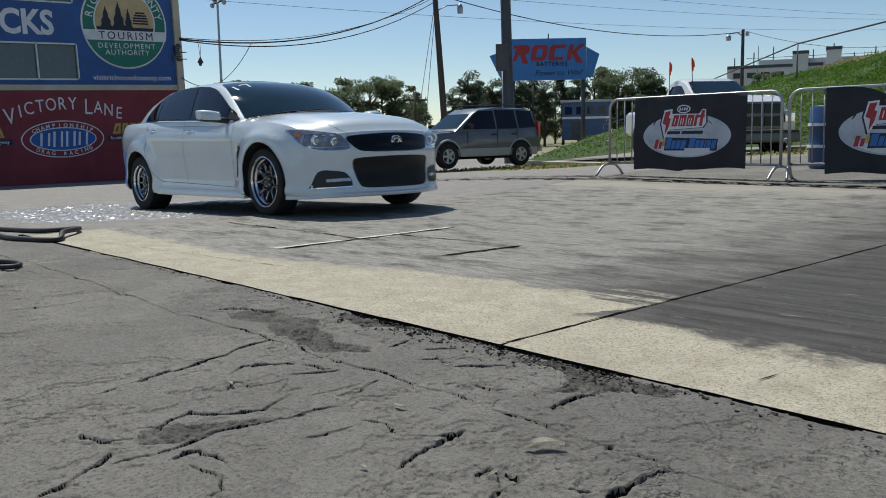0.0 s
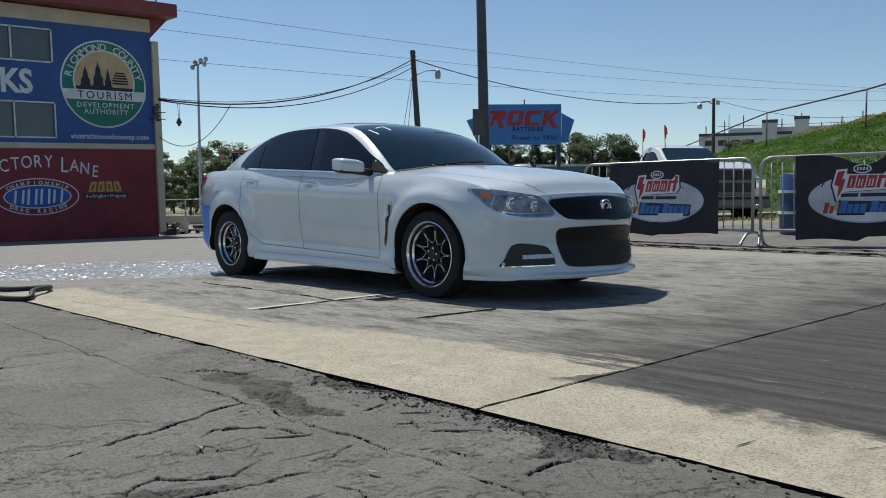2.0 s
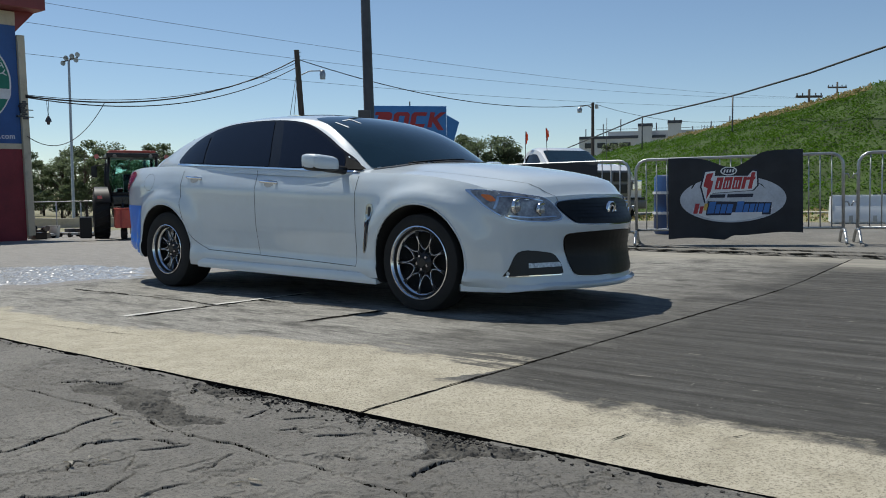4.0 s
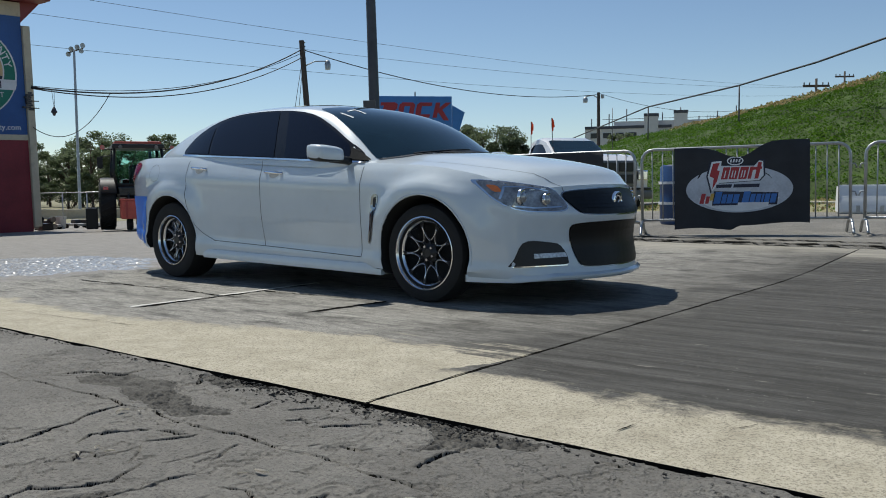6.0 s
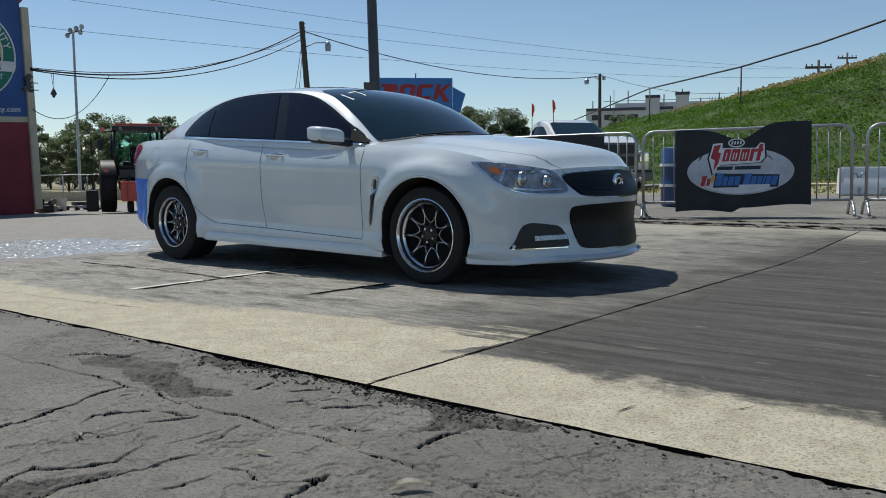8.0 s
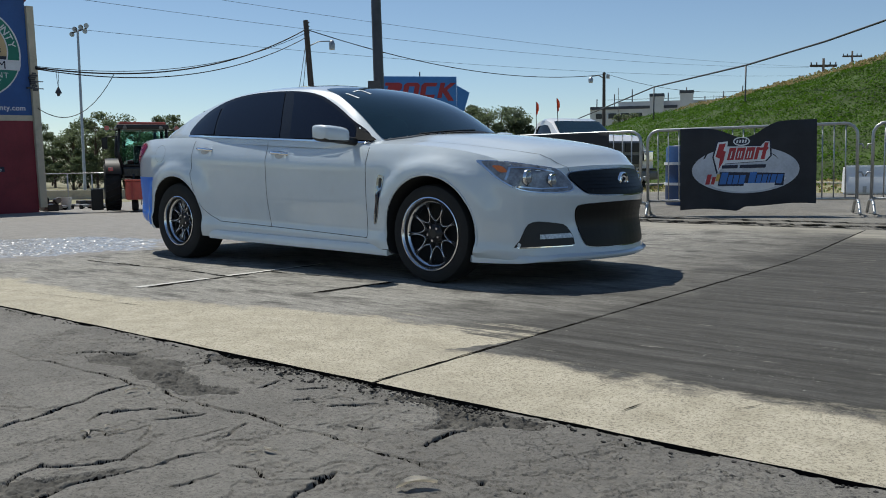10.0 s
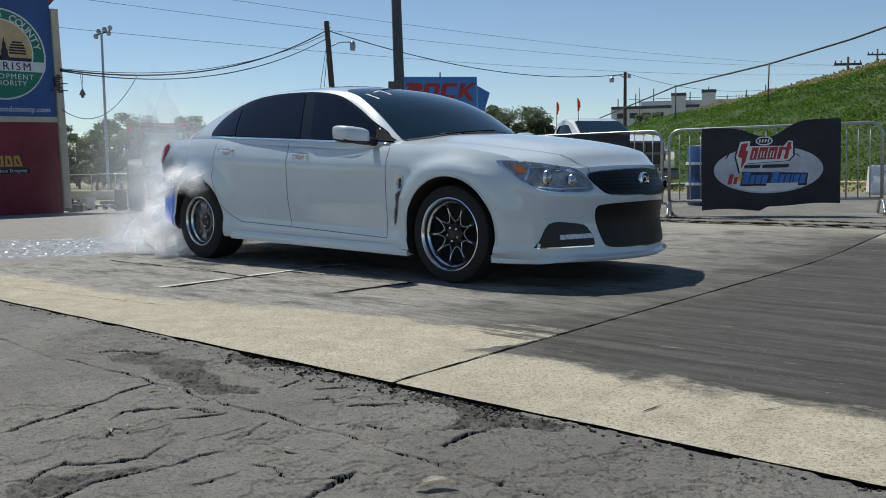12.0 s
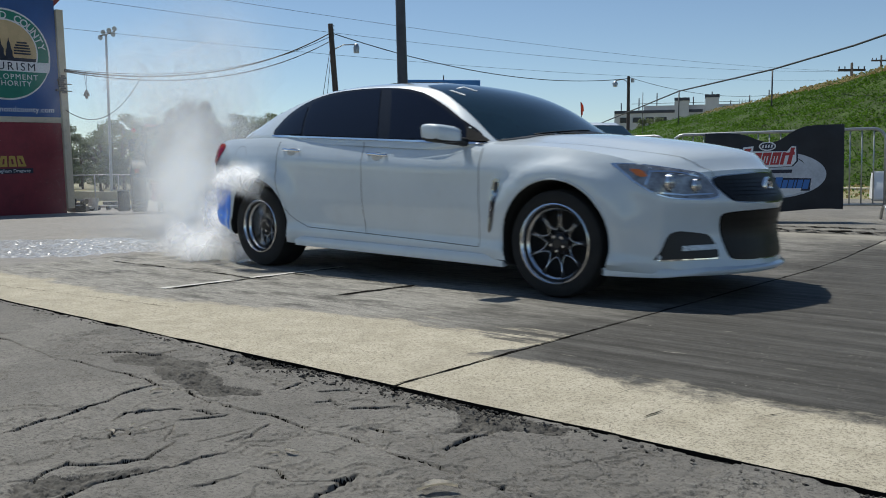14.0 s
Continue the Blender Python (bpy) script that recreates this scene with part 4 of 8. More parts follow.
class Skin:
    """Lays flat outlines onto a curved shell."""

    def __init__(self, *bms):
        self.trees = [BVHTree.FromBMesh(b) for b in bms]

    def drop(self, p, d):
        best = None
        for tr in self.trees:
            hit = tr.ray_cast(p, d)
            if hit[0] is not None and (best is None or hit[3] < best[3]):
                best = hit
        return best

    def lay(self, poly, view, lift, thick=0.004, step=0.06):
        """view: 'right', 'left' (x, z), 'front', 'back' (y, z) or 'top' (x, y)."""
        start, d, put = {
            "right": (-3, Vector((0, 1, 0)), lambda a, b, s: Vector((a, s, b))),
            "left": (3, Vector((0, -1, 0)), lambda a, b, s: Vector((a, s, b))),
            "front": (4, Vector((-1, 0, 0)), lambda a, b, s: Vector((s, a, b))),
            "back": (-4, Vector((1, 0, 0)), lambda a, b, s: Vector((s, a, b))),
            "top": (3, Vector((0, 0, -1)), lambda a, b, s: Vector((a, b, s))),
        }[view]
        bm = bmesh.new()
        bm.faces.new([bm.verts.new((a, b, 0)) for a, b in poly])
        bmesh.ops.triangulate(bm, faces=bm.faces)
        for _ in range(5):
            es = [e for e in bm.edges if e.calc_length() > step]
            if not es:
                break
            bmesh.ops.subdivide_edges(bm, edges=es, cuts=1)
            bmesh.ops.triangulate(bm, faces=bm.faces)
        dead = []
        for v in bm.verts:
            hit = self.drop(put(v.co.x, v.co.y, start), d)
            if hit is None:
                dead.append(v)
            else:
                v.co = hit[0] + hit[1] * lift * (1 if hit[1].dot(d) < 0 else -1)
        if dead:
            bmesh.ops.delete(bm, geom=dead, context="VERTS")
        bmesh.ops.recalc_face_normals(bm, faces=bm.faces)
        for f in bm.faces:
            f.smooth = True
        return bm

    def line(self, pts, view, width, lift=0.0015, n=24):
        """A narrow strip along an open line."""
        dense = []
        for (a0, b0), (a1, b1) in zip(pts, pts[1:]):
            for k in range(n):
                dense.append((a0 + (a1 - a0) * k / n, b0 + (b1 - b0) * k / n))
        dense.append(pts[-1])
        left, right = [], []
        for i, p in enumerate(dense):
            a, c = dense[max(0, i - 1)], dense[min(len(dense) - 1, i + 1)]
            dx, dy = c[0] - a[0], c[1] - a[1]
            l = math.hypot(dx, dy) or 1
            left.append((p[0] - dy / l * width / 2, p[1] + dx / l * width / 2))
            right.append((p[0] + dy / l * width / 2, p[1] - dx / l * width / 2))
        bm = bmesh.new()
        start, d, put = {
            "right": (-3, Vector((0, 1, 0)), lambda a, b, s: Vector((a, s, b))),
            "left": (3, Vector((0, -1, 0)), lambda a, b, s: Vector((a, s, b))),
            "front": (4, Vector((-1, 0, 0)), lambda a, b, s: Vector((s, a, b))),
            "top": (3, Vector((0, 0, -1)), lambda a, b, s: Vector((a, b, s))),
        }[view]
        prev = None
        for l, r in zip(left, right):
            hl, hr = self.drop(put(*l, start), d), self.drop(put(*r, start), d)
            if hl is None or hr is None:
                prev = None
                continue
            now = tuple(bm.verts.new(h[0] + h[1] * lift * (1 if h[1].dot(d) < 0 else -1)) for h in (hl, hr))
            if prev:
                bm.faces.new((prev[0], now[0], now[1], prev[1])).smooth = True
            prev = now
        return bm


def spline(pts, n=6):
    """Catmull-Rom through open points."""
    out = []
    for i in range(len(pts) - 1):
        p0, p1, p2, p3 = pts[max(0, i - 1)], pts[i], pts[i + 1], pts[min(len(pts) - 1, i + 2)]
        for k in range(n):
            t = k / n
            out.append(tuple(0.5 * (2 * b + (c - a) * t + (2 * a - 5 * b + 4 * c - d) * t * t + (3 * b - a - 3 * c + d) * t**3) for a, b, c, d in zip(p0, p1, p2, p3)))
    out.append(tuple(pts[-1]))
    return out


def build_wheel(parent, x, y, side, width, k=1.0, name="wheel"):
    """Drag wheel: fat tyre, polished stepped lip, black looped spokes. k scales the rim."""
    w = new(name)
    w.empty_display_size = 0.1
    w.parent = parent
    w.matrix_basis = pose(x, y, WZ)
    o = side  # outward along y
    R = 0.337
    h = width / 2
    prof = [(-h * o * 0.92, 0.238 * k), (-h * o, 0.262 * k), (-h * o * 1.03, 0.295), (-h * o * 0.93, 0.325), (-h * o * 0.75, R - 0.003), (0, R), (h * o * 0.75, R - 0.003), (h * o * 0.93, 0.325),
            (h * o * 1.03, 0.295), (h * o, 0.262 * k), (h * o * 0.92, 0.238 * k), (h * o * 0.8, 0.222 * k), (-h * o * 0.8, 0.222 * k)]
    part("tyre", lathed(prof, 56, "y", closed=True), RUBBER, w, "black drag tyre", smooth=40)
    part("rim", lathed([(h * o * 0.94, 0.247 * k), (h * o * 1.02, 0.252 * k), (h * o * 1.04, 0.245 * k), (h * o * 0.96, 0.236 * k), (h * o * 0.80, 0.232 * k), (h * o * 0.74, 0.222 * k), (h * o * 0.66, 0.211 * k), (h * o * 0.60, 0.208 * k),
                        (-h * o * 0.8, 0.200 * k), (-h * o * 0.85, 0.212 * k), (h * o * 0.5, 0.216 * k)], 56, "y", closed=True), POLISHED, w, "polished stepped rim", smooth=35)
    face = h * o * 0.60
    bm = bmesh.new()
    n = 9
    for q in range(n):
        t0 = 2 * math.pi * q / n
        loop = []
        for f, r in ((-0.30, 0.211), (-0.325, 0.182), (-0.33, 0.145), (-0.24, 0.108), (0.0, 0.088), (0.24, 0.108), (0.33, 0.145), (0.325, 0.182), (0.30, 0.211)):
            r *= k
            loop.append((math.cos(t0 + f) * r, face - 0.012 * o + o * 0.02 * (r - 0.1) / 0.1, math.sin(t0 + f) * r))
        dense = spline(loop, 3)
        tube(bm, dense, 0.0065, 6)
        part("spoke_edge", tubed([(p[0], p[1] + o * 0.0065, p[2]) for p in dense[3:-3]], 0.0027, 5), POLISHED, w, "machined bright spoke edge")
        tube(bm, [(math.cos(t0) * 0.045, face - 0.02 * o, math.sin(t0) * 0.045), (math.cos(t0) * 0.085, face - 0.014 * o, math.sin(t0) * 0.085)], 0.009, 6)
    part("spokes", bm, SPOKE, w, "black looped alloy spokes")
    part("hub", lathed([(face + 0.010 * o, 0.0), (face + 0.010 * o, 0.030), (face + 0.004 * o, 0.036), (face - 0.015 * o, 0.066), (face - 0.06 * o, 0.066), (face - 0.06 * o, 0.0)], 24, "y"), SPOKE, w, smooth=40)
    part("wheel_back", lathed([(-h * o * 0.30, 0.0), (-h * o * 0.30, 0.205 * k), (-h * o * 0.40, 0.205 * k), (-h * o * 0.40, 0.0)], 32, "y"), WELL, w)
    for q in range(5):
        t = 2 * math.pi * (q + 0.5) / 5
        bm = lathed([(face + 0.010 * o, 0.0), (face + 0.010 * o, 0.009), (face - 0.03 * o, 0.010)], 8, "y", (math.cos(t) * 0.047, 0, math.sin(t) * 0.047))
        part("wheel_nut", bm, CHROME, w, "chrome wheel nut")
    return w


def build_car():
    car = thing("sedan", "white four-door performance sedan with tinted windows on the concrete pad", "car")
    body = part("body", build_body(), PAINT, None, "pearl white painted body")
    boolean_arches(body)
    body.parent = car
    cab = part("cabin", build_cabin(), PAINT, car, "white roof and pillars", smooth=45)
    b1, b2 = bmesh.new(), bmesh.new()
    b1.from_mesh(body.data)
    b2.from_mesh(cab.data)
    skin = Skin(b1, b2)
    solid = Skin(b1)
    # side glass
    dlo = spline([(0.86, 0.972), (0.76, 1.055), (0.58, 1.158), (0.39, 1.258), (0.16, 1.352), (-0.12, 1.402), (-0.5, 1.418), (-0.84, 1.402), (-1.10, 1.340), (-1.27, 1.248), (-1.37, 1.125), (-1.35, 1.085)], 4)
    dlo += [(-1.0, 1.067), (-0.3, 1.030), (0.3, 0.998)]
    front = [(0.02, 1.020), (0.0, 1.10), (-0.10, 1.30), (-0.16, 1.388)] + spline([(-0.10, 1.386), (0.15, 1.335), (0.38, 1.240), (0.56, 1.148), (0.66, 1.090), (0.72, 0.99)], 4)
    rear = [(-0.10, 1.028), (-0.13, 1.12), (-0.22, 1.30), (-0.27, 1.396)] + spline([(-0.34, 1.400), (-0.55, 1.400), (-0.84, 1.373), (-1.0, 1.330)], 4) + [(-0.98, 1.20), (-0.935, 1.075)]
    quarter = [(-0.965, 1.078), (-1.0, 1.18), (-1.035, 1.308)] + spline([(-1.10, 1.290), (-1.22, 1.213), (-1.31, 1.112), (-1.30, 1.093)], 4)
    for v in ("right", "left"):
        part("window_surround", skin.lay(dlo, v, 0.0055), GLOSSBLACK, car)
        for name, poly in (("front_window", front), ("rear_window", rear), ("quarter_window", quarter)):
            part(name, skin.lay(poly, v, 0.0095), TINT, car, "dark tinted side window")
        belt = skin.line([(-1.37, 1.080), (-1.0, 1.063), (-0.3, 1.026), (0.3, 0.994), (0.86, 0.963)], v, 0.013, 0.008)
        part("belt_trim", belt, CHROME, car, "bright belt trim")
        s = -1 if v == "right" else 1
        # doors: shut lines, handles
        for pts in ([(0.875, 0.935), (0.872, 0.60), (0.865, 0.285)], [(-0.235, 1.0), (-0.232, 0.70), (-0.228, 0.5), (-0.20, 0.325)], [(-1.20, 1.03), (-1.205, 0.85), (-1.185, 0.70), (-1.11, 0.52), (-1.00, 0.42), (-0.86, 0.35)],
                    [(-0.86, 0.35), (0.0, 0.320), (0.865, 0.285)]):
            part("shut_line", skin.line(spline(pts, 4), v, 0.0042, 0.001, 6), GAP, car)
        for hx, hz in ((-1.03, 0.955), (-0.075, 0.905)):
            y = skin.drop(Vector((hx, 3 * s, hz)), Vector((0, -s, 0)))[0].y
            bm = tubed(spline([(hx - 0.095, y - 0.004 * s, hz + 0.006), (hx - 0.07, y + 0.028 * s, hz + 0.008), (hx + 0.05, y + 0.030 * s, hz - 0.002), (hx + 0.09, y - 0.002 * s, hz - 0.006)], 5), 0.0125, 8)
            part("door_handle", bm, CHROME, car, "bright door handle", smooth=50)
            part("handle_cup", skin.lay([(hx + 0.055 * math.cos(t), hz - 0.012 + 0.030 * math.sin(t)) for t in (2 * math.pi * k / 16 for k in range(16))], v, 0.0015, step=0.03), RECESS, car)
        # side skirt lip
        bm = bmesh.new()
        rows = []
        for k in range(25):
            x = -0.98 + 2.06 * k / 24
            zb = interp(x, ZB_TAB)
            y = interp(x, W_TAB)
            rows.append([bm.verts.new(p) for p in ((x, s * (y - 0.06), zb - 0.004), (x, s * (y + 0.006), zb - 0.012), (x, s * (y + 0.012), zb + 0.015), (x, s * (y - 0.004), zb + 0.06), (x, s * (y - 0.05), zb + 0.06))])
        for r0, r1 in zip(rows, rows[1:]):
            for k in range(5):
                bm.faces.new((r0[k], r0[(k + 1) % 5], r1[(k + 1) % 5], r1[k]))
        bm.faces.new(rows[0])
        bm.faces.new(rows[-1])
        part("side_skirt", bm, PAINT, car, "white side skirt", smooth=50)
        # wing vent
        vent = rounded([(0.945, 0.385), (0.985, 0.385), (1.055, 0.70), (1.045, 0.735), (1.00, 0.735), (0.985, 0.70)], 2)
        part("wing_vent", skin.lay(vent, v, 0.004, step=0.03), DARKCHROME, car, "smoked chrome edged wing vent")
        part("vent_slot", skin.lay(rounded([(0.962, 0.40), (0.978, 0.40), (1.024, 0.62), (1.000, 0.62)], 1), v, 0.006, step=0.03), BLACK, car)
        part("vent_slot", skin.lay(rounded([(1.004, 0.645), (1.030, 0.645), (1.038, 0.715), (1.010, 0.715)], 1), v, 0.006, step=0.03), BLACK, car)
        # wheel-arch lips
        for xc in (XF, XR):
            pts = []
            for k in range(33):
                a = radians(-12 + 204 * k / 32)
                x, z = xc + (ARCH + 0.010) * math.cos(a), WZ + 0.012 + (ARCH + 0.010) * math.sin(a)
                hit = solid.drop(Vector((x, 3 * s, z)), Vector((0, -s, 0)))
                if hit and abs(hit[0].y) > 0.8:
                    pts.append(hit[0] + Vector((0, -0.004 * s, 0)))
            part("arch_lip", tubed(pts, 0.009, 6), PAINT, car, smooth=60)
        # mirror
        bm = bmesh.new()
        prof = ((0.0, 0.45, 0.6), (0.08, 0.80, 0.85), (0.25, 0.93, 0.95), (0.6, 1.02, 1.0), (0.88, 1.0, 0.97), (0.97, 0.88, 0.88), (1.0, 0.66, 0.70))
        rings = []
        for f, sz, sx in prof:
            y = s * (0.965 + 0.205 * f)
            cx, cz = 0.70 - 0.05 * f, 1.024 + 0.01 * f
            ring = []
            for k in range(16):
                a = 2 * math.pi * k / 16
                ca, sa = math.cos(a), math.sin(a)
                ring.append(bm.verts.new((cx + 0.085 * sx * math.copysign(abs(ca) ** 0.5, ca), y, cz + 0.060 * sz * math.copysign(abs(sa) ** 0.55, sa) - 0.012 * ca)))
            rings.append(ring)
        for r0, r1 in zip(rings, rings[1:]):
            for k in range(16):
                f = bm.faces.new((r0[k], r0[(k + 1) % 16], r1[(k + 1) % 16], r1[k]))
                f.material_index = 1 if (r0[k].co.z + r0[(k + 1) % 16].co.z) / 2 < 0.995 else 0
        bm.faces.new(rings[0])
        bm.faces.new(rings[-1])
        mirror = part("door_mirror", bm, [PAINT, BLACK], car, "white door mirror with black base", smooth=60)
        part("mirror_stalk", tubed([(0.72, s * 0.86, 0.975), (0.70, s * 0.93, 0.985), (0.66, s * 1.02, 0.995)], 0.030, 8), BLACK, mirror)
        part("mirror_sail", skin.lay([(0.72, 0.985), (0.69, 1.078), (0.78, 1.030), (0.88, 0.972)], v, 0.012, step=0.04), WELL, car)
        # lamps
        yl = s
        hl = rounded([(yl * a, b) for a, b in ((0.872, 0.822), (0.845, 0.822), (0.70, 0.795), (0.58, 0.772), (0.53, 0.752), (0.480, 0.668), (0.49, 0.632), (0.56, 0.618), (0.72, 0.622), (0.812, 0.648), (0.858, 0.715))], 2)
        lamp = part("headlight", skin.lay(hl, "front", 0.003, step=0.04), LAMPDARK, car, "swept headlight with dark bezel")
        part("headlight_rim", skin.lay([(yl * 0.65 + (p[0] - yl * 0.65) * 1.035, 0.725 + (p[1] - 0.725) * 1.07) for p in hl], "front", 0.0015, step=0.04), CHROME, lamp)
        part("indicator", skin.lay(rounded([(yl * 0.855, 0.795), (yl * 0.825, 0.788), (yl * 0.818, 0.748), (yl * 0.845, 0.745)], 1), "front", 0.006, step=0.03), AMBER, lamp, "amber indicator")
        for cy, cz, r in ((0.735, 0.712, 0.046), (0.595, 0.692, 0.040)):
            hit = skin.drop(Vector((4, yl * cy, cz)), Vector((-1, 0, 0)))
            p = hit[0]
            bm = bmesh.new()
            lathe(bm, ((-0.01, r * 1.25), (0.006, r * 1.25), (0.010, r * 1.15), (0.004, r), (0.004, 0.0)), 20, "x", p + Vector((0.0, 0, 0)))
            part("lamp_ring", bm, LAMPSILVER, lamp, smooth=40)
            bm = bmesh.new()
            lathe(bm, [(0.004 + 0.014 * math.cos(a), r * 0.8 * math.sin(a)) for a in (radians(d) for d in (1, 20, 40, 60, 80, 90))], 18, "x", p)
            part("projector_lens", bm, PROJECTOR, lamp, smooth=60)
        part("lamp_blade", skin.line([(yl * 0.835, 0.700), (yl * 0.805, 0.778), (yl * 0.70, 0.772), (yl * 0.58, 0.748)], "front", 0.009, 0.006), LAMPSILVER, lamp)
        part("lamp_blade", skin.line([(yl * 0.80, 0.655), (yl * 0.68, 0.640), (yl * 0.52, 0.645)], "front", 0.010, 0.006), LAMPSILVER, lamp)
        fog = rounded([(yl * a, b) for a, b in ((0.814, 0.258), (0.802, 0.285), (0.752, 0.410), (0.70, 0.432), (0.60, 0.420), (0.52, 0.405), (0.480, 0.335), (0.475, 0.262))], 1)
        pocket = part("fog_pocket", skin.lay(fog, "front", 0.003, step=0.05), BLACK, car, "black fog lamp surround")
        part("daytime_lamp", skin.lay([(yl * 0.685, 0.314), (yl * 0.682, 0.344), (yl * 0.495, 0.348), (yl * 0.484, 0.318)], "front", 0.010, step=0.03), LEDBAR, pocket, "bright daytime running lamp")
        part("fog_trim", skin.line([(yl * 0.800, 0.262), (yl * 0.66, 0.264), (yl * 0.49, 0.266)], "front", 0.007, 0.008), CHROME, pocket)
        tl = rounded([(-2.46, 0.86), (-2.46, 0.99), (-2.26, 1.028), (-2.08, 1.036), (-1.98, 1.016), (-2.08, 0.92), (-2.22, 0.845)], 1)
        part("tail_light", skin.lay(tl, v, 0.006, step=0.03), REDLENS, car, "red tail light")
        part("blue_tape", skin.lay([(-2.62, 0.40), (-2.62, 0.735), (-2.2, 0.725), (-1.83, 0.72), (-1.81, 0.62), (-1.84, 0.50), (-1.86, 0.40), (-1.86, 0.29), (-2.2, 0.33)], v, 0.0025, step=0.05), BLUE, car, "blue tape on rear bumper corner")
        part("fuel_flap", skin.line([(-1.70 + 0.085 * math.cos(t), 0.93 + 0.075 * math.sin(t)) for t in (2 * math.pi * k / 20 for k in range(21))], v, 0.003, 0.001, 2), RECESS, car)
        part("bonnet_line", skin.line(spline([(1.02, s * 0.76), (1.4, s * 0.755), (1.8, s * 0.70), (2.15, s * 0.56), (2.30, s * 0.45)], 4), "top", 0.004, 0.001, 5), RECESS, car)
    # front face
    upper = rounded([(-0.495, 0.715), (-0.465, 0.745), (0.0, 0.768), (0.465, 0.745), (0.495, 0.715), (0.42, 0.615), (0.35, 0.596), (0.0, 0.588), (-0.35, 0.596), (-0.42, 0.615)], 2)
    grille = part("grille", skin.lay(upper, "front", 0.008, step=0.04), GRILLE, car, "black mesh upper grille")
    part("grille_frame", skin.lay([(a * 1.022, 0.675 + (b - 0.675) * 1.08) for a, b in upper], "front", 0.003, step=0.04), DARKCHROME, grille)
    for k in range(1, 6):
        z = 0.612 + 0.023 * k
        part("grille_bar", skin.line([(-0.42 + 0.02 * (4 - k) * 0.5, z), (0.42 - 0.02 * (4 - k) * 0.5, z)], "front", 0.005, 0.011, 20), GRILLE, grille)
    lower = rounded([(-0.465, 0.495), (-0.44, 0.535), (0.0, 0.545), (0.44, 0.535), (0.465, 0.495), (0.415, 0.275), (0.36, 0.248), (0.0, 0.242), (-0.36, 0.248), (-0.415, 0.275)], 2)
    low = part("lower_grille", skin.lay(lower, "front", 0.008, step=0.04), GRILLE, car, "black lower air intake")
    part("intake_frame", skin.lay([(a * 1.012, 0.39 + (b - 0.39) * 1.03) for a, b in lower], "front", 0.003, step=0.04), DARKCHROME, low)
    for k in range(6):
        z = 0.285 + 0.040 * k
        part("intake_bar", skin.line([(-0.40, z), (0.40, z)], "front", 0.006, 0.012, 20), GRILLE, low)
    hit = skin.drop(Vector((4, 0, 0.678)), Vector((-1, 0, 0)))[0]
    badge = part("badge", lathed(((0.0, 0.064), (0.016, 0.062), (0.018, 0.055), (0.010, 0.050), (0.0, 0.050)), 28, "x", hit, True), CHROME, car, "round chrome ring badge", smooth=30)
    part("badge_ground", lathed(((0.0, 0.0), (0.006, 0.0), (0.006, 0.051), (0.0, 0.051)), 24, "x", hit), SPOKE, badge)
    bm = bmesh.new()
    tube(bm, spline([tuple(hit + Vector((0.010, a, c))) for a, c in ((-0.030, -0.024), (-0.034, 0.012), (-0.008, 0.034), (0.022, 0.026), (0.030, 0.0), (0.006, -0.006), (0.012, -0.032))], 4), 0.008, 6)
    part("badge_emblem", bm, LAMPSILVER, badge, smooth=60)
    # front lip
    bm = bmesh.new()
    rows = []
    edge = [(X, -interp(X, W_TAB) * 0.97, 0.0) for X in (1.79, 1.86, 1.93, 2.00, 2.05)]
    edge += [(2.08 + 0.37 * (1 - (y / 0.815) ** 2), y, 1 - smooth01(0.55, 0.80, abs(y))) for y in (-0.79 + 1.58 * k / 30 for k in range(31))]
    edge += [(X, interp(X, W_TAB) * 0.97, 0.0) for X in (2.05, 2.00, 1.93, 1.86, 1.79)]
    for x, y, e in edge:
        zz = 0.158 + 0.022 * e
        o = 0.006 + 0.030 * e
        rows.append([bm.verts.new(p) for p in ((x - 0.10, y * 0.90, zz), (x + o, y * 1.012, zz + 0.002), (x + o + 0.002, y * 1.014, zz + 0.016), (x - 0.01 * e, y * 1.008, zz + 0.05), (x - 0.10, y * 0.90, zz + 0.03))])
    for r0, r1 in zip(rows, rows[1:]):
        for k in range(5):
            bm.faces.new((r0[k], r0[(k + 1) % 5], r1[(k + 1) % 5], r1[k]))
    bm.faces.new(rows[0])
    bm.faces.new(rows[-1])
    part("front_lip", bm, PAINT, car, "white front splitter lip", smooth=50)
    # windscreen, rear screen, sunroof, wipers
    ws = spline([(1.190, 0.0), (1.15, 0.35), (1.04, 0.62), (0.92, 0.755), (0.72, 0.735), (0.46, 0.685), (0.18, 0.61), (0.11, 0.56)], 4)
    ws += spline([(0.12, 0.50), (0.16, 0.3), (0.18, 0.0)], 4)
    outline = ws + [(a, -b) for a, b in reversed(ws) if b > 1e-6]
    cabskin = Skin(b2)
    part("windscreen", cabskin.lay(outline, "top", 0.004, step=0.07), SCREEN, car, "windscreen with white shoe-polish numerals")
    dark = [(1.19, 0.0), (1.15, 0.36), (1.04, 0.64), (0.92, 0.775), (0.88, 0.765), (0.99, 0.60), (1.08, 0.34), (1.11, 0.0)]
    part("scuttle", skin.lay([(a + 0.02, b) for a, b in dark] + [(a + 0.02, -b) for a, b in reversed(dark) if b > 0], "top", 0.006, step=0.06), BLACK, car)
    rs = spline([(-2.02, 0.0), (-1.98, 0.35), (-1.86, 0.53), (-1.6, 0.57), (-1.28, 0.56), (-1.22, 0.45), (-1.20, 0.0)], 4)
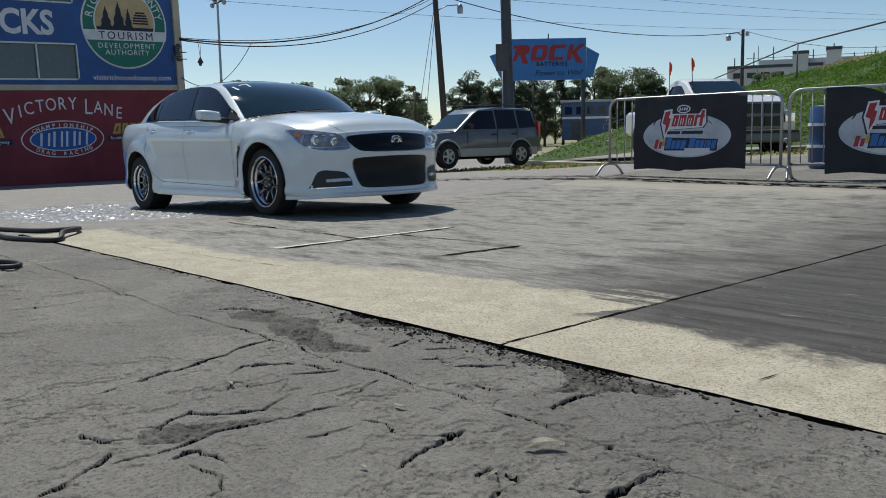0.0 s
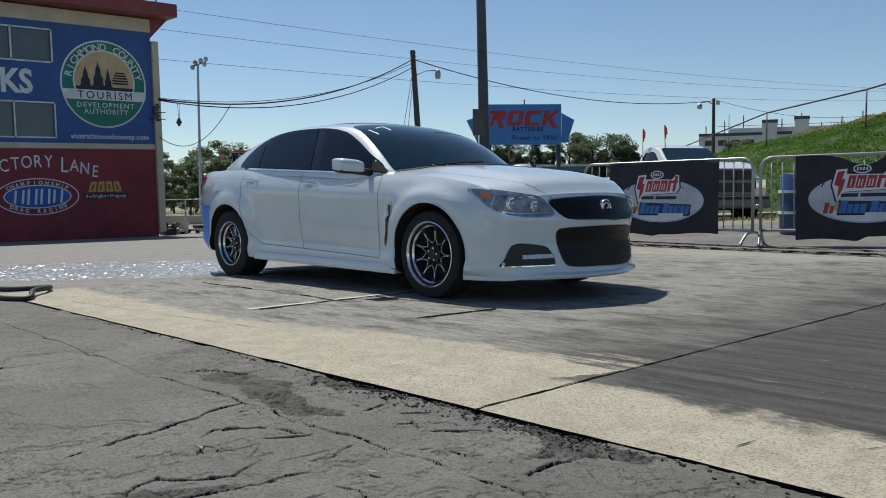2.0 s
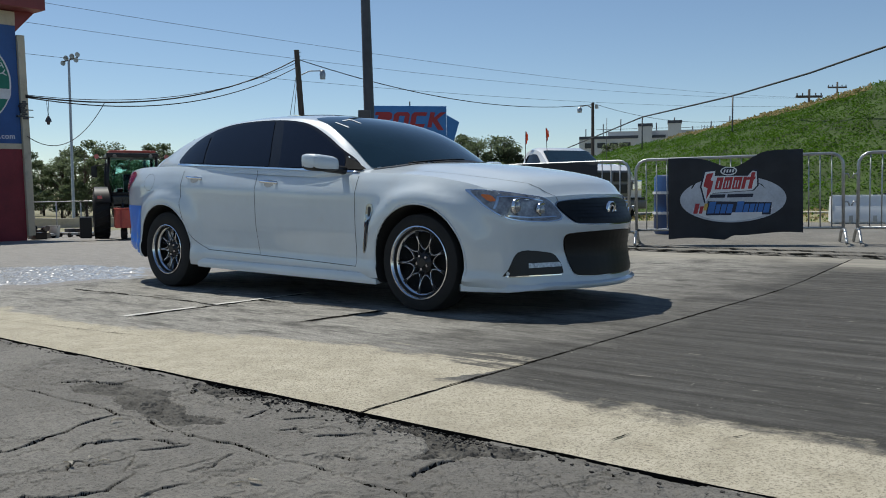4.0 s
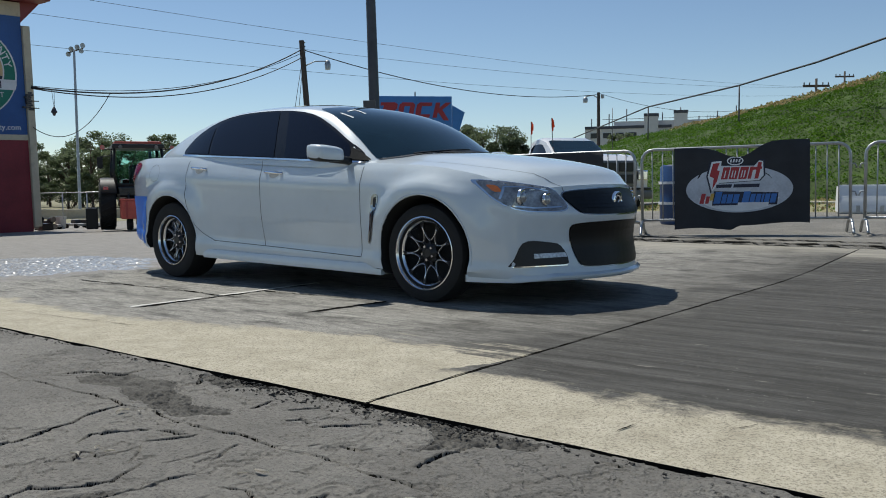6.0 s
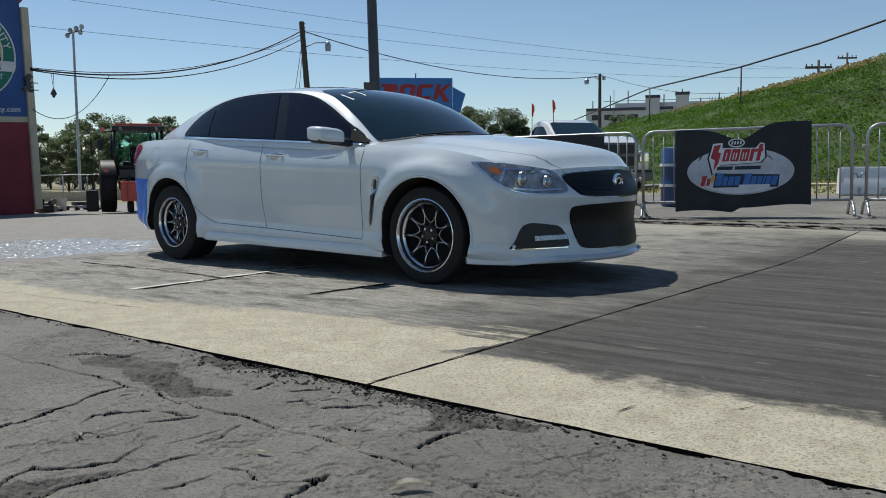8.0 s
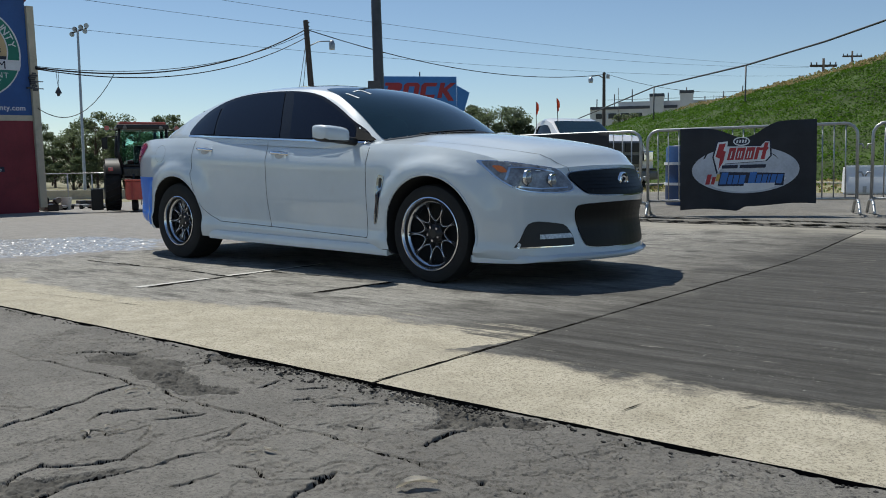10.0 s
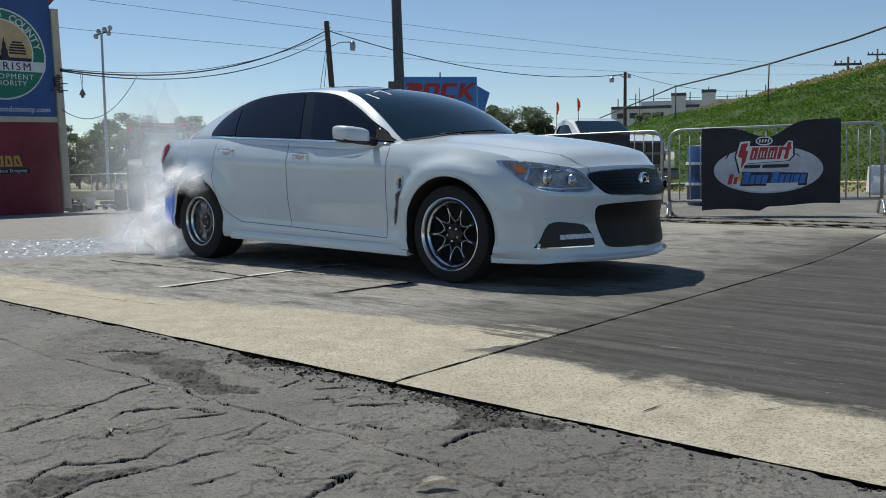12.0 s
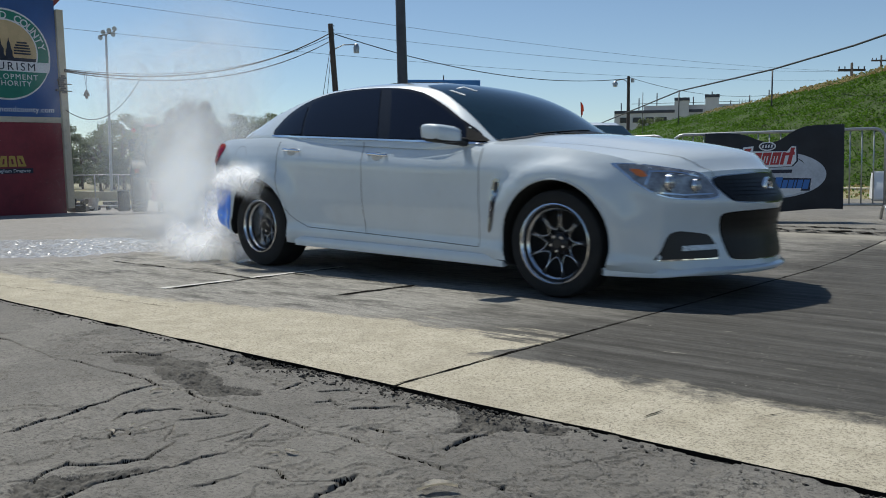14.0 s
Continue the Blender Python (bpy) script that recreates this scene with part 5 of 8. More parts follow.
    part("rear_screen", cabskin.lay(rs + [(a, -b) for a, b in reversed(rs) if b > 1e-6], "top", 0.004, step=0.07), TINT, car, "tinted rear window")
    part("sunroof", cabskin.lay(rounded([(-0.05, -0.40), (-0.05, 0.40), (-0.55, 0.42), (-0.55, -0.42)], 2), "top", 0.004, step=0.08), TINT, car, "dark glass sunroof")
    for y0, y1 in ((-0.52, 0.05), (0.12, 0.62)):
        pts = []
        for k in range(9):
            f = k / 8
            y = y0 + (y1 - y0) * f
            x = 1.13 - 0.33 * (y / 0.83) ** 2 + (0.03 - 0.04 * f)
            hit = skin.drop(Vector((x, y, 3)), Vector((0, 0, -1)))
            pts.append(hit[0] + Vector((0, 0, 0.010)))
        part("wiper", tubed(pts, 0.004, 6), BLACK, car, "black wiper")
    POLISH = mat("white_shoe_polish", (0.80, 0.80, 0.80), 0.7)
    for pts in ([(0.34, -0.585), (0.47, -0.575)], [(0.335, -0.50), (0.315, -0.40), (0.45, -0.42)]):
        part("numeral", cabskin.line(pts, "top", 0.017, 0.007, 8), POLISH, car)
    # underbody, exhaust, brakes
    part("underbody", boxed(-2.2, 2.0, -0.55, 0.55, 0.16, 0.30, 0.03), WELL, car)
    part("splash_panel", boxed(-0.9, 1.0, -0.86, 0.86, 0.19, 0.26, 0.02), WELL, car)
    for xc, yy in ((XF, 0.80), (XR, 0.78)):
        for s in (-1, 1):
            part("brake_disc", lathed(((s * (yy - 0.055), 0.05), (s * (yy - 0.055), 0.160), (s * (yy - 0.08), 0.160), (s * (yy - 0.08), 0.05)), 32, "y", (xc, 0, WZ), True), IRON, car, smooth=30)
            bm = bmesh.new()
            box(bm, -0.04, 0.04, -0.03, 0.03, -0.075, 0.075, 0.012, m=pose(xc - 0.135, s * (yy - 0.055), WZ + 0.02, 0, -10, 0))
            part("brake_caliper", bm, LAMPSILVER, car, "silver brake caliper")
    b1.free()
    b2.free()
    wheels = [build_wheel(car, XF, s * 0.815, s, 0.225) for s in (-1, 1)] + [build_wheel(car, XR, s * 0.790, s, 0.275, 0.87) for s in (-1, 1)]
    return car, wheels


sedan, sedan_wheels = build_car()

# ---- tower building with painted signs ----
NAVY = mat("navy_painted_block", (0.040, 0.112, 0.320), 0.7, var=0.16, big=0.8, fine=14, bump=0.004, dirt=0.12)
MAROON = mat("maroon_painted_block", (0.235, 0.034, 0.045), 0.7, var=0.20, big=0.7, fine=14, bump=0.004, dirt=0.25, dirt_col=(0.06, 0.03, 0.03))
CREAM = mat("cream_paint", (0.55, 0.50, 0.38), 0.7, var=0.10, dirt=0.3)
ROOFRED = mat("maroon_roof_metal", (0.22, 0.045, 0.045), 0.5, var=0.15)
SIGNWHITE = mat("sign_white", (0.72, 0.74, 0.76), 0.6, var=0.10, big=3)
SIGNGREEN = mat("sign_green", (0.020, 0.20, 0.140), 0.6, var=0.12)
SIGNTAN = mat("sign_tan", (0.58, 0.44, 0.24), 0.6, var=0.15, big=2)
SIGNDARK = mat("sign_dark", (0.020, 0.024, 0.045), 0.6)
SIGNBLUE = mat("sign_blue", (0.03, 0.12, 0.42), 0.55, var=0.10)
SIGNRED = mat("sign_red", (0.42, 0.035, 0.040), 0.55, var=0.10)
SIGNGOLD = mat("sign_gold", (0.55, 0.36, 0.08), 0.55, var=0.2, big=4)
# base colour lightened to stand in for sky mirrored in the panes
WINDOWGLASS = glass_material("office_glass", (0.10, 0.125, 0.14), 0.04)
ALU = mat("window_aluminium", (0.55, 0.57, 0.58), 0.4, 0.7)


def disc_poly(cx, cz, rx, rz, n=48, a0=0, a1=360):
    return [(cx + rx * math.cos(radians(a0 + (a1 - a0) * k / n)), cz + rz * math.sin(radians(a0 + (a1 - a0) * k / n))) for k in range(n + (0 if a1 - a0 == 360 else 1))]


def arc_letters(text, cx, cz, rx, rz, a0, a1, size, material, parent, m, y, inward=False):
    n = len(text)
    for i, ch in enumerate(text):
        if ch == " ":
            continue
        a = radians(a0 + (a1 - a0) * (i + 0.5) / n)
        turn = math.degrees(math.atan2(math.sin(a) / rz, math.cos(a) / rx)) - 90 + (180 if inward else 0)
        lettering(ch, size, material, parent, m @ pose(cx + rx * math.cos(a), y, cz + rz * math.sin(a), 0, -turn, 0), bold=0.004)


def build_tower():
    b = thing("tower_building", "two-tone navy and maroon block tower with painted signs on its wall", "building", at=pose(-24.6, 9.0, -0.47, 1.2, 0, 0))
    # local: y along the face, x out of it
    L, D = 17.0, 9.0
    part("lower_wall", boxed(-D, 0, -L, 0, -0.4, 2.98, 0.01), MAROON, b, "maroon painted lower wall")
    part("stripe", boxed(-D, 0.012, -L, 0.012, 2.985, 3.17, 0.005), CREAM, b, "cream stripe")
    # upper wall in bands round the window openings
    wins = [(-6.10, -3.43, 5.80, 6.92), (-6.10, -3.43, 3.32, 4.52)]
    y0, y1 = wins[0][:2]
    part("upper_wall", boxed(-D, 0, y1, 0, 3.175, 7.15), NAVY, b, "navy painted upper wall")
    part("upper_wall", boxed(-D, 0, -L, y0, 3.175, 7.15), NAVY, b, "navy painted upper wall")
    for z0, z1 in ((3.175, 3.32), (4.52, 5.80), (6.92, 7.15)):
        part("wall_band", boxed(-D, 0, y0 + 0.001, y1 - 0.001, z0, z1), NAVY, b, "navy wall between the windows")
    part("frieze", boxed(-D, 0.010, -L, 0.010, 7.155, 7.62, 0.005), CREAM, b, "cream frieze")
    roof = part("roof", boxed(-D - 0.6, 0.75, -L - 0.6, 0.72, 7.66, 8.12, 0.03), ROOFRED, b, "maroon overhanging roof edge")
    part("soffit", plate(bmesh.new(), [(0, 6.95), (0.68, 7.66), (0, 7.66)], 0.5, pose(0, 0, 0, 0, 0, 90)), ROOFRED, roof)
    for w0, w1, z0, z1 in wins:
        w = part("window", boxed(-0.12, -0.09, w0, w1, z0, z1), WINDOWGLASS, b, "grey office window")
        bm = bmesh.new()
        for a, c, d, e in ((w0, w1, z0, z0 + 0.05), (w0, w1, z1 - 0.05, z1), (w0, w0 + 0.05, z0, z1), (w1 - 0.05, w1, z0, z1), (-4.76, -4.71, z0, z1)):
            box(bm, -0.07 + (0.003 if d == z0 and e == z1 else 0), 0.015, a, c, d, e)
        part("window_frame", bm, ALU, w)
        part("blind", boxed(-0.30, -0.29, w0, w1, z1 - 0.42, z1), CREAM, w)
        part("room_back", boxed(-1.2, -1.18, w0, w1, z0 - 0.2, z1), SIGNDARK, w)
    part("corner_pipe", boxed(-0.10, 0.10, 0.015, 0.26, 0.0, 6.85, 0.02), CREAM, b, "cream corner trim board")
    # rail on the roof
    bm = bmesh.new()
    for k in range(8):
        y = 0.2 - k * 1.1
        tube(bm, [(0.2, y, 8.1), (0.2, y, 8.75)], 0.025, 6)
    tube(bm, [(0.2, 0.2, 8.75), (0.2, -8, 8.75)], 0.025, 6)
    tube(bm, [(0.2, 0.2, 8.4), (0.2, -8, 8.4)], 0.02, 6)
    part("roof_rail", bm, DARKSTEEL, b, "dark roof railing")
    dish = bmesh.new()
    tube(dish, [(0.1 + 0.0, -1.3 + 0.18 * math.cos(a), 8.35 + 0.2 * math.sin(a)) for a in (2 * math.pi * k / 16 for k in range(16))], 0.02, 6, True)
    tube(dish, [(0.1, -1.75 + 0.18 * math.cos(a), 8.35 + 0.2 * math.sin(a)) for a in (2 * math.pi * k / 16 for k in range(16))], 0.02, 6, True)
    part("roof_ornament", dish, STEEL, b)
    face = pose(0, 0, 0, 0, 0, 90)  # x -> y, -y -> x

    def flat(name, poly, lift, m, label=""):
        bm = plate(bmesh.new(), poly, -0.006, face @ pose(0, -lift, 0))
        return part(name, bm, m, b, label)
    # round county sign
    cx, cz, R = -1.74, 5.21, 1.50
    flat("round_sign", disc_poly(cx, cz, R, R), 0.002, SIGNWHITE, "round green and tan tourism sign")
    flat("sign_ring", disc_poly(cx, cz, R - 0.06, R - 0.06), 0.010, SIGNGREEN)
    flat("sign_edge", disc_poly(cx, cz + 0.08, 1.08, 1.08), 0.018, SIGNWHITE)
    flat("sign_scene", disc_poly(cx, cz + 0.08, 1.03, 1.03), 0.026, SIGNTAN)
    flat("sign_shore", disc_poly(cx, cz + 0.08, 1.02, 1.02, 24, 190, 350), 0.034, SIGNDARK)
    for tx, h, w in ((-0.66, 0.74, 0.24), (-0.22, 0.92, 0.26), (0.12, 0.70, 0.17)):
        poly = []
        for k in range(6):
            poly.append((cx + tx - w * (1 - k / 6) * (1 if k % 2 == 0 else 0.75), cz - 0.14 + h * k / 6))
        poly.append((cx + tx, cz - 0.14 + h))
        for k in reversed(range(6)):
            poly.append((cx + tx + w * (1 - k / 6) * (1 if k % 2 == 0 else 0.75), cz - 0.14 + h * k / 6))
        flat("painted_pine", poly, 0.042, SIGNDARK)
    for k in range(5):
        w = 0.28 * math.sqrt(max(0.1, 1 - (k / 5) ** 2))
        flat("sun_bar", [(cx + 0.55 - w, cz + 0.02 + 0.09 * k), (cx + 0.55 + w, cz + 0.02 + 0.09 * k), (cx + 0.55 + w, cz + 0.075 + 0.09 * k), (cx + 0.55 - w, cz + 0.075 + 0.09 * k)], 0.042, SIGNDARK)
    flat("river", [(cx + 0.1, cz - 0.42), (cx + 0.62, cz - 0.32), (cx + 0.50, cz - 0.36), (cx + 0.75, cz - 0.39), (cx + 0.2, cz - 0.52)], 0.042, SIGNWHITE)
    half = math.sqrt((R - 0.03) ** 2 - 0.45**2)
    flat("sign_band", [(cx - half, 4.66), (cx + half, 4.66), (cx + half + 0.05, 4.83), (cx + half + 0.06, 5.00), (cx - half - 0.06, 5.00), (cx - half - 0.05, 4.83)], 0.050, SIGNWHITE)
    flat("sign_foot", disc_poly(cx, cz, R - 0.06, R - 0.06, 30, 201.5, 338.5), 0.046, SIGNGREEN)
    lettering("TOURISM", 0.37, SIGNDARK, b, face @ pose(cx, -0.062, 4.70), 1.32, 0.0)
    lettering("DEVELOPMENT", 0.25, SIGNWHITE, b, face @ pose(cx, -0.060, 4.40), 1.25)
    lettering("AUTHORITY", 0.25, SIGNWHITE, b, face @ pose(cx, -0.060, 4.18), 1.15)
    arc_letters("RICHMOND COUNTY", cx, cz + 0.02, 1.13, 1.13, 172, 8, 0.34, SIGNWHITE, b, face, -0.022)
    lettering("visitrichmondcounty.com", 0.255, SIGNWHITE, b, face @ pose(-1.60, -0.006, 3.33), 1.06, 0.003)
    lettering("CKS", 1.06, SIGNWHITE, b, face @ pose(-4.95, -0.006, 4.80), 1.0, 0.035, sx=0.86)
    flat("board", [(-6.3, 4.62), (-4.05, 4.62), (-4.05, 5.70), (-6.3, 5.70)], 0.001, NAVY)
    # arched victory lane lettering
    word = "VICTORY LANE"
    x = -5.93
    for i, ch in enumerate(word):
        big = i in (0, 8)
        step = {"I": 0.20, " ": 0.16, "V": 0.42, "L": 0.32}.get(ch, 0.345)
        f = (i - 5.5) / 5.5
        if ch != " ":
            lettering(ch, 0.74 if big else 0.58, SIGNWHITE, b, face @ pose(x + step / 2, -0.006, 2.36 - 0.34 * f * f + (0.0 if not big else -0.10), 0, 7 * f, 0), bold=0.001, sx=0.78)
        x += step
    # oval association badge: plain shapes only
    ox, oz = -4.15, 1.39
    flat("oval_badge", disc_poly(ox, oz, 1.34, 0.61), 0.002, SIGNWHITE, "oval red, white and blue badge")
    flat("oval_band", disc_poly(ox, oz, 1.30, 0.575), 0.010, MAROON)
    flat("oval_line", disc_poly(ox, oz, 1.08, 0.39), 0.014, SIGNWHITE)
    flat("oval_core", disc_poly(ox, oz, 1.04, 0.355), 0.022, SIGNBLUE)
    for k in range(4):
        lx = ox - 0.78 + 0.41 * k
        h = 0.27 - 0.035 * abs(k - 1.5)
        for a, c in ((0.0, 0.07), (0.24, 0.31)):
            flat("badge_bar", [(lx + a, oz - h), (lx + c, oz - h), (lx + c + 0.05, oz + h), (lx + a + 0.05, oz + h)], 0.030, SIGNWHITE)
    arc_letters("CHAMPIONSHIP", ox, oz, 1.10, 0.405, 150, 30, 0.17, SIGNWHITE, b, face, -0.020)
    arc_letters("DRAG RACING", ox, oz, 1.22, 0.535, 220, 320, 0.17, SIGNWHITE, b, face, -0.020, True)
    # mountain-shaped block logos with a bar of text under
    for lx in (-1.88, -6.55):
        for k in range(4):
            a = lx - 0.62 + 0.31 * k
            f = (k - 1.5) * 0.05
            flat("block_logo", [(a, 1.50), (a + 0.27, 1.50), (a + 0.24 - f, 1.86), (a + 0.05 - f, 1.86)], 0.003, SIGNGOLD, "gold block logo")
            flat("block_logo_gap", [(a + 0.10, 1.58), (a + 0.17, 1.58), (a + 0.16 - f, 1.76), (a + 0.11 - f, 1.76)], 0.011, MAROON)
        flat("logo_strip", [(lx - 0.78, 1.27), (lx + 0.80, 1.27), (lx + 0.80, 1.44), (lx - 0.78, 1.44)], 0.003, SIGNDARK)
        lettering("Rockingham Dragway", 0.155, SIGNWHITE, b, face @ pose(lx, -0.012, 1.31), 1.05)
    # service bracket and drop lamp at the corner
    bm = bmesh.new()
    rnd = random.Random(2)
    for k in range(9):
        box(bm, 0.02, 0.14, -0.05 + rnd.uniform(-0.1, 0.1), 0.10 + rnd.uniform(0, 0.12), 4.0 + 0.07 * k, 4.06 + 0.07 * k)
    part("cable_bracket", bm, DARKSTEEL, b)
    for z in (4.08, 4.32):
        part("insulator", tubed([(0.12, 0.1, z), (0.12, 0.40, z)], 0.018, 6), DARKSTEEL, b)
    return b


build_tower()


def clutter():
    """Junk at the foot of the tower."""
    WHITEBUCKET = mat("white_bucket", (0.62, 0.61, 0.57), 0.5, var=0.1, dirt=0.5)
    x, y = -27.0, 11.2
    z = terrain(x, y)
    o = thing("bucket", "dirty white plastic bucket on the asphalt", "bucket", at=pose(x, y, z))
    part("shell", lathed(((0, 0.16), (0.02, 0.17), (0.46, 0.22), (0.48, 0.225), (0.48, 0.205), (0.06, 0.16), (0.05, 0.0)), 20, "z"), WHITEBUCKET, o, smooth=40)
    part("bail", tubed([(0.22 * math.cos(a), 0.02, 0.46 - 0.2 * math.sin(a)) for a in (math.pi * k / 10 for k in range(11))], 0.008, 6), DARKSTEEL, o)
    for k, (dx, dy, s) in enumerate(((-0.2, 0.75, 0.09), (0.15, 1.0, 0.08), (0.1, -0.55, 0.09))):
        o = thing("cart", "small low grey utility cart by the wall", "cart", at=pose(x + dx, y + dy, terrain(x + dx, y + dy), 0, 0, 20 * k))
        part("deck", boxed(-0.45, 0.45, -0.2, 0.2, s, s + 0.10, 0.02), STEEL, o)
        part("motor", boxed(-0.2, 0.15, -0.14, 0.14, s + 0.105, s + 0.25, 0.04), DARKSTEEL, o)
        for sx in (-0.35, 0.35):
            for sy in (-0.22, 0.22):
                part("wheel", lathed(((-0.04, 0.0), (-0.04, s), (0.04, s), (0.04, 0.0)), 14, "y", (sx, sy, s)), RUBBER, o)
    o = thing("engine_block", "dark engine parts heaped at the tower corner", "engine", at=pose(-25.2, 9.7, terrain(-25.2, 9.7)))
    rnd = random.Random(5)
    part("block", boxed(-0.22, 0.22, -0.2, 0.2, 0.0, 0.26, 0.04), SPOKE, o)
    for k in range(7):
        a, c = rnd.uniform(-0.28, 0.28), rnd.uniform(-0.35, 0.35)
        part("pulley", lathed(((-0.05, 0.0), (-0.05, 0.10), (0.05, 0.10), (0.05, 0.0)), 14, "x", (a, c, 0.10 + 0.32 * rnd.random())), (SPOKE, IRON)[k % 2], o)


clutter()

# ---- crowd barriers and banners ----
CLOTH = mat("black_banner_cloth", (0.026, 0.027, 0.031), 0.75, var=0.25, big=3, fine=50, bump=0.004)
PRINTBLUE = mat("banner_blue_print", (0.05, 0.17, 0.47), 0.6, var=0.15)
SILVERPRINT = mat("silver_print", (0.52, 0.55, 0.60), 0.6, var=0.18, big=3)


def build_barrier(p, q, height=1.08):
    p, q = Vector((*p, terrain(*p))), Vector((*q, terrain(*q)))
    L = (q - p).length
    yaw = math.degrees(math.atan2(q.y - p.y, q.x - p.x))
    tilt = -math.degrees(math.asin((q.z - p.z) / L))
    b = thing("crowd_barrier", "galvanised steel crowd barrier with curved feet", "barrier", "crowd barriers", pose(*p, 0, tilt, yaw))
    z0 = 0.16
    r = 0.14
    loop = [(0, 0, z0), (0, 0, height - r)] + [(r - r * math.cos(a), 0, height - r + r * math.sin(a)) for a in (radians(d) for d in (20, 45, 70, 90))]
    loop += [(L - r + r * math.sin(a), 0, height - r + r * math.cos(a)) for a in (radians(d) for d in (0, 20, 45, 70, 90))] + [(L, 0, z0)]
    part("frame", tubed(loop, 0.019, 8), STEEL, b)
    part("bottom_rail", tubed([(0, 0, z0 + 0.03), (L, 0, z0 + 0.03)], 0.016, 8), STEEL, b)
    n = int(L / 0.125)
    for k in range(1, n):
        x = L * k / n
        part("bar", tubed([(x, 0, z0 + 0.03), (x, 0, height - 0.004)], 0.008, 6), STEEL, b)
    for x in (0.0, L):
        part("foot", tubed(spline([(x, -0.30, 0.015), (x, -0.20, 0.11), (x, -0.10, 0.165), (x, 0.10, 0.165), (x, 0.20, 0.11), (x, 0.30, 0.015)], 4), 0.018, 8), STEEL, b)
        for z in (0.5, 0.83):
            s = -1 if x == 0 else 1
            part("hook", tubed([(x, 0, z), (x + 0.05 * s, 0, z), (x + 0.07 * s, 0, z - 0.05)], 0.010, 6), STEEL, b)
    return b, L


def build_banner(b, L, f0, f1, sag, low):
    """Cloth hung over a barrier; sag dips the middle of its top edge."""
    m = b.matrix_basis.copy()
    o = thing("banner", "black cloth banner with silver oval and red and blue print", "banner", "banners", m)
    x0, x1 = L * f0, L * f1
    nx, nz = 40, 16

    def sheet(u, v, lift=0.0):
        x = x0 + (x1 - x0) * u
        top = 1.085 - sag * math.exp(-((u - 0.48) / 0.16) ** 2) + (0.06 * smooth01(0.5, 0.75, u) if sag > 0.05 else 0)
        bot = 0.13 - low * (1 - smooth01(0.42, 0.50, u)) + 0.018 * math.sin(u * 9)
        z = 0.13 + 0.955 * v
        z = min(z, top) if v > 0.5 else (bot if v == 0 else z)
        if v > 0.93:
            z = top - (1 - v) * 0.05
        y = -0.028 - 0.012 * math.sin(u * 17 + v * 3) * (1 - v) - 0.010 * math.sin(u * 6.5 + 1.0 + 2 * v) - 0.02 * (1 - v) - lift
        return Vector((x, y, z))
    bm = bmesh.new()
    g = [[bm.verts.new(sheet(i / nx, j / nz)) for j in range(nz + 1)] for i in range(nx + 1)]
    k = [[bm.verts.new(sheet(i / nx, j / nz, -0.006)) for j in range(nz + 1)] for i in range(nx + 1)]
    for i in range(nx):
        for j in range(nz):
            bm.faces.new((g[i][j], g[i + 1][j], g[i + 1][j + 1], g[i][j + 1]))
            bm.faces.new((k[i][j], k[i][j + 1], k[i + 1][j + 1], k[i + 1][j]))
    part("cloth", bm, CLOTH, o, smooth=80)

    def printed(name, poly, lift, material, label=""):
        bm = bmesh.new()
        bm.faces.new([bm.verts.new((a, c, 0)) for a, c in poly])
        bmesh.ops.triangulate(bm, faces=bm.faces)
        for _ in range(3):
            es = [e for e in bm.edges if e.calc_length() > 0.06]
            if es:
                bmesh.ops.subdivide_edges(bm, edges=es, cuts=1)
                bmesh.ops.triangulate(bm, faces=bm.faces)
        for v in bm.verts:
            v.co = sheet(v.co.x, v.co.y, lift)
        part(name, bm, material, o, label, smooth=80)

    def slanted(name, a, c, z0, z1, lift, material):
        k = 0.14 * (z1 - z0)
        printed(name, [(a, z0), (c, z0), (c + k, z1), (a + k, z1)], lift, material)
    printed("oval", disc_poly(0.485, 0.45, 0.395, 0.30), 0.003, SILVERPRINT, "silver oval print")
    printed("oval_sheen", disc_poly(0.485, 0.36, 0.30, 0.19, 24, 185, 355), 0.0045, SIGNWHITE)
    printed("oval_arc", [(0.175, 0.60), (0.20, 0.68), (0.245, 0.735), (0.215, 0.68), (0.185, 0.60)], 0.0045, CLOTH)
    printed("oval_arc", [(0.665, 0.665), (0.70, 0.62), (0.73, 0.575), (0.705, 0.63)], 0.0045, CLOTH)
    printed("crest", disc_poly(0.46, 0.815, 0.062, 0.058), 0.006, SIGNWHITE)
    printed("crest_core", disc_poly(0.46, 0.815, 0.052, 0.042), 0.008, SIGNDARK)
    for i in range(4):
        slanted("crest_bar", 0.420 + 0.021 * i, 0.432 + 0.021 * i, 0.795, 0.835, 0.010, SIGNWHITE)
    # red block word as plain slanted bars, edged white on black
    edge = [(0.255, 0.62), (0.285, 0.81), (0.36, 0.82), (0.355, 0.755), (0.60, 0.745), (0.635, 0.81), (0.665, 0.80), (0.668, 0.62), (0.635, 0.56), (0.34, 0.535), (0.285, 0.42)]
    printed("word_shade", [(0.46 + (a - 0.46) * 1.06, 0.62 + (c - 0.62) * 1.10) for a, c in edge], 0.005, SIGNDARK)
    printed("word_edge", edge, 0.0065, SIGNWHITE)
    printed("red_bolt", [(0.268, 0.625), (0.295, 0.785), (0.345, 0.795), (0.325, 0.70), (0.345, 0.69), (0.325, 0.56), (0.288, 0.455), (0.30, 0.60)], 0.008, SIGNRED)
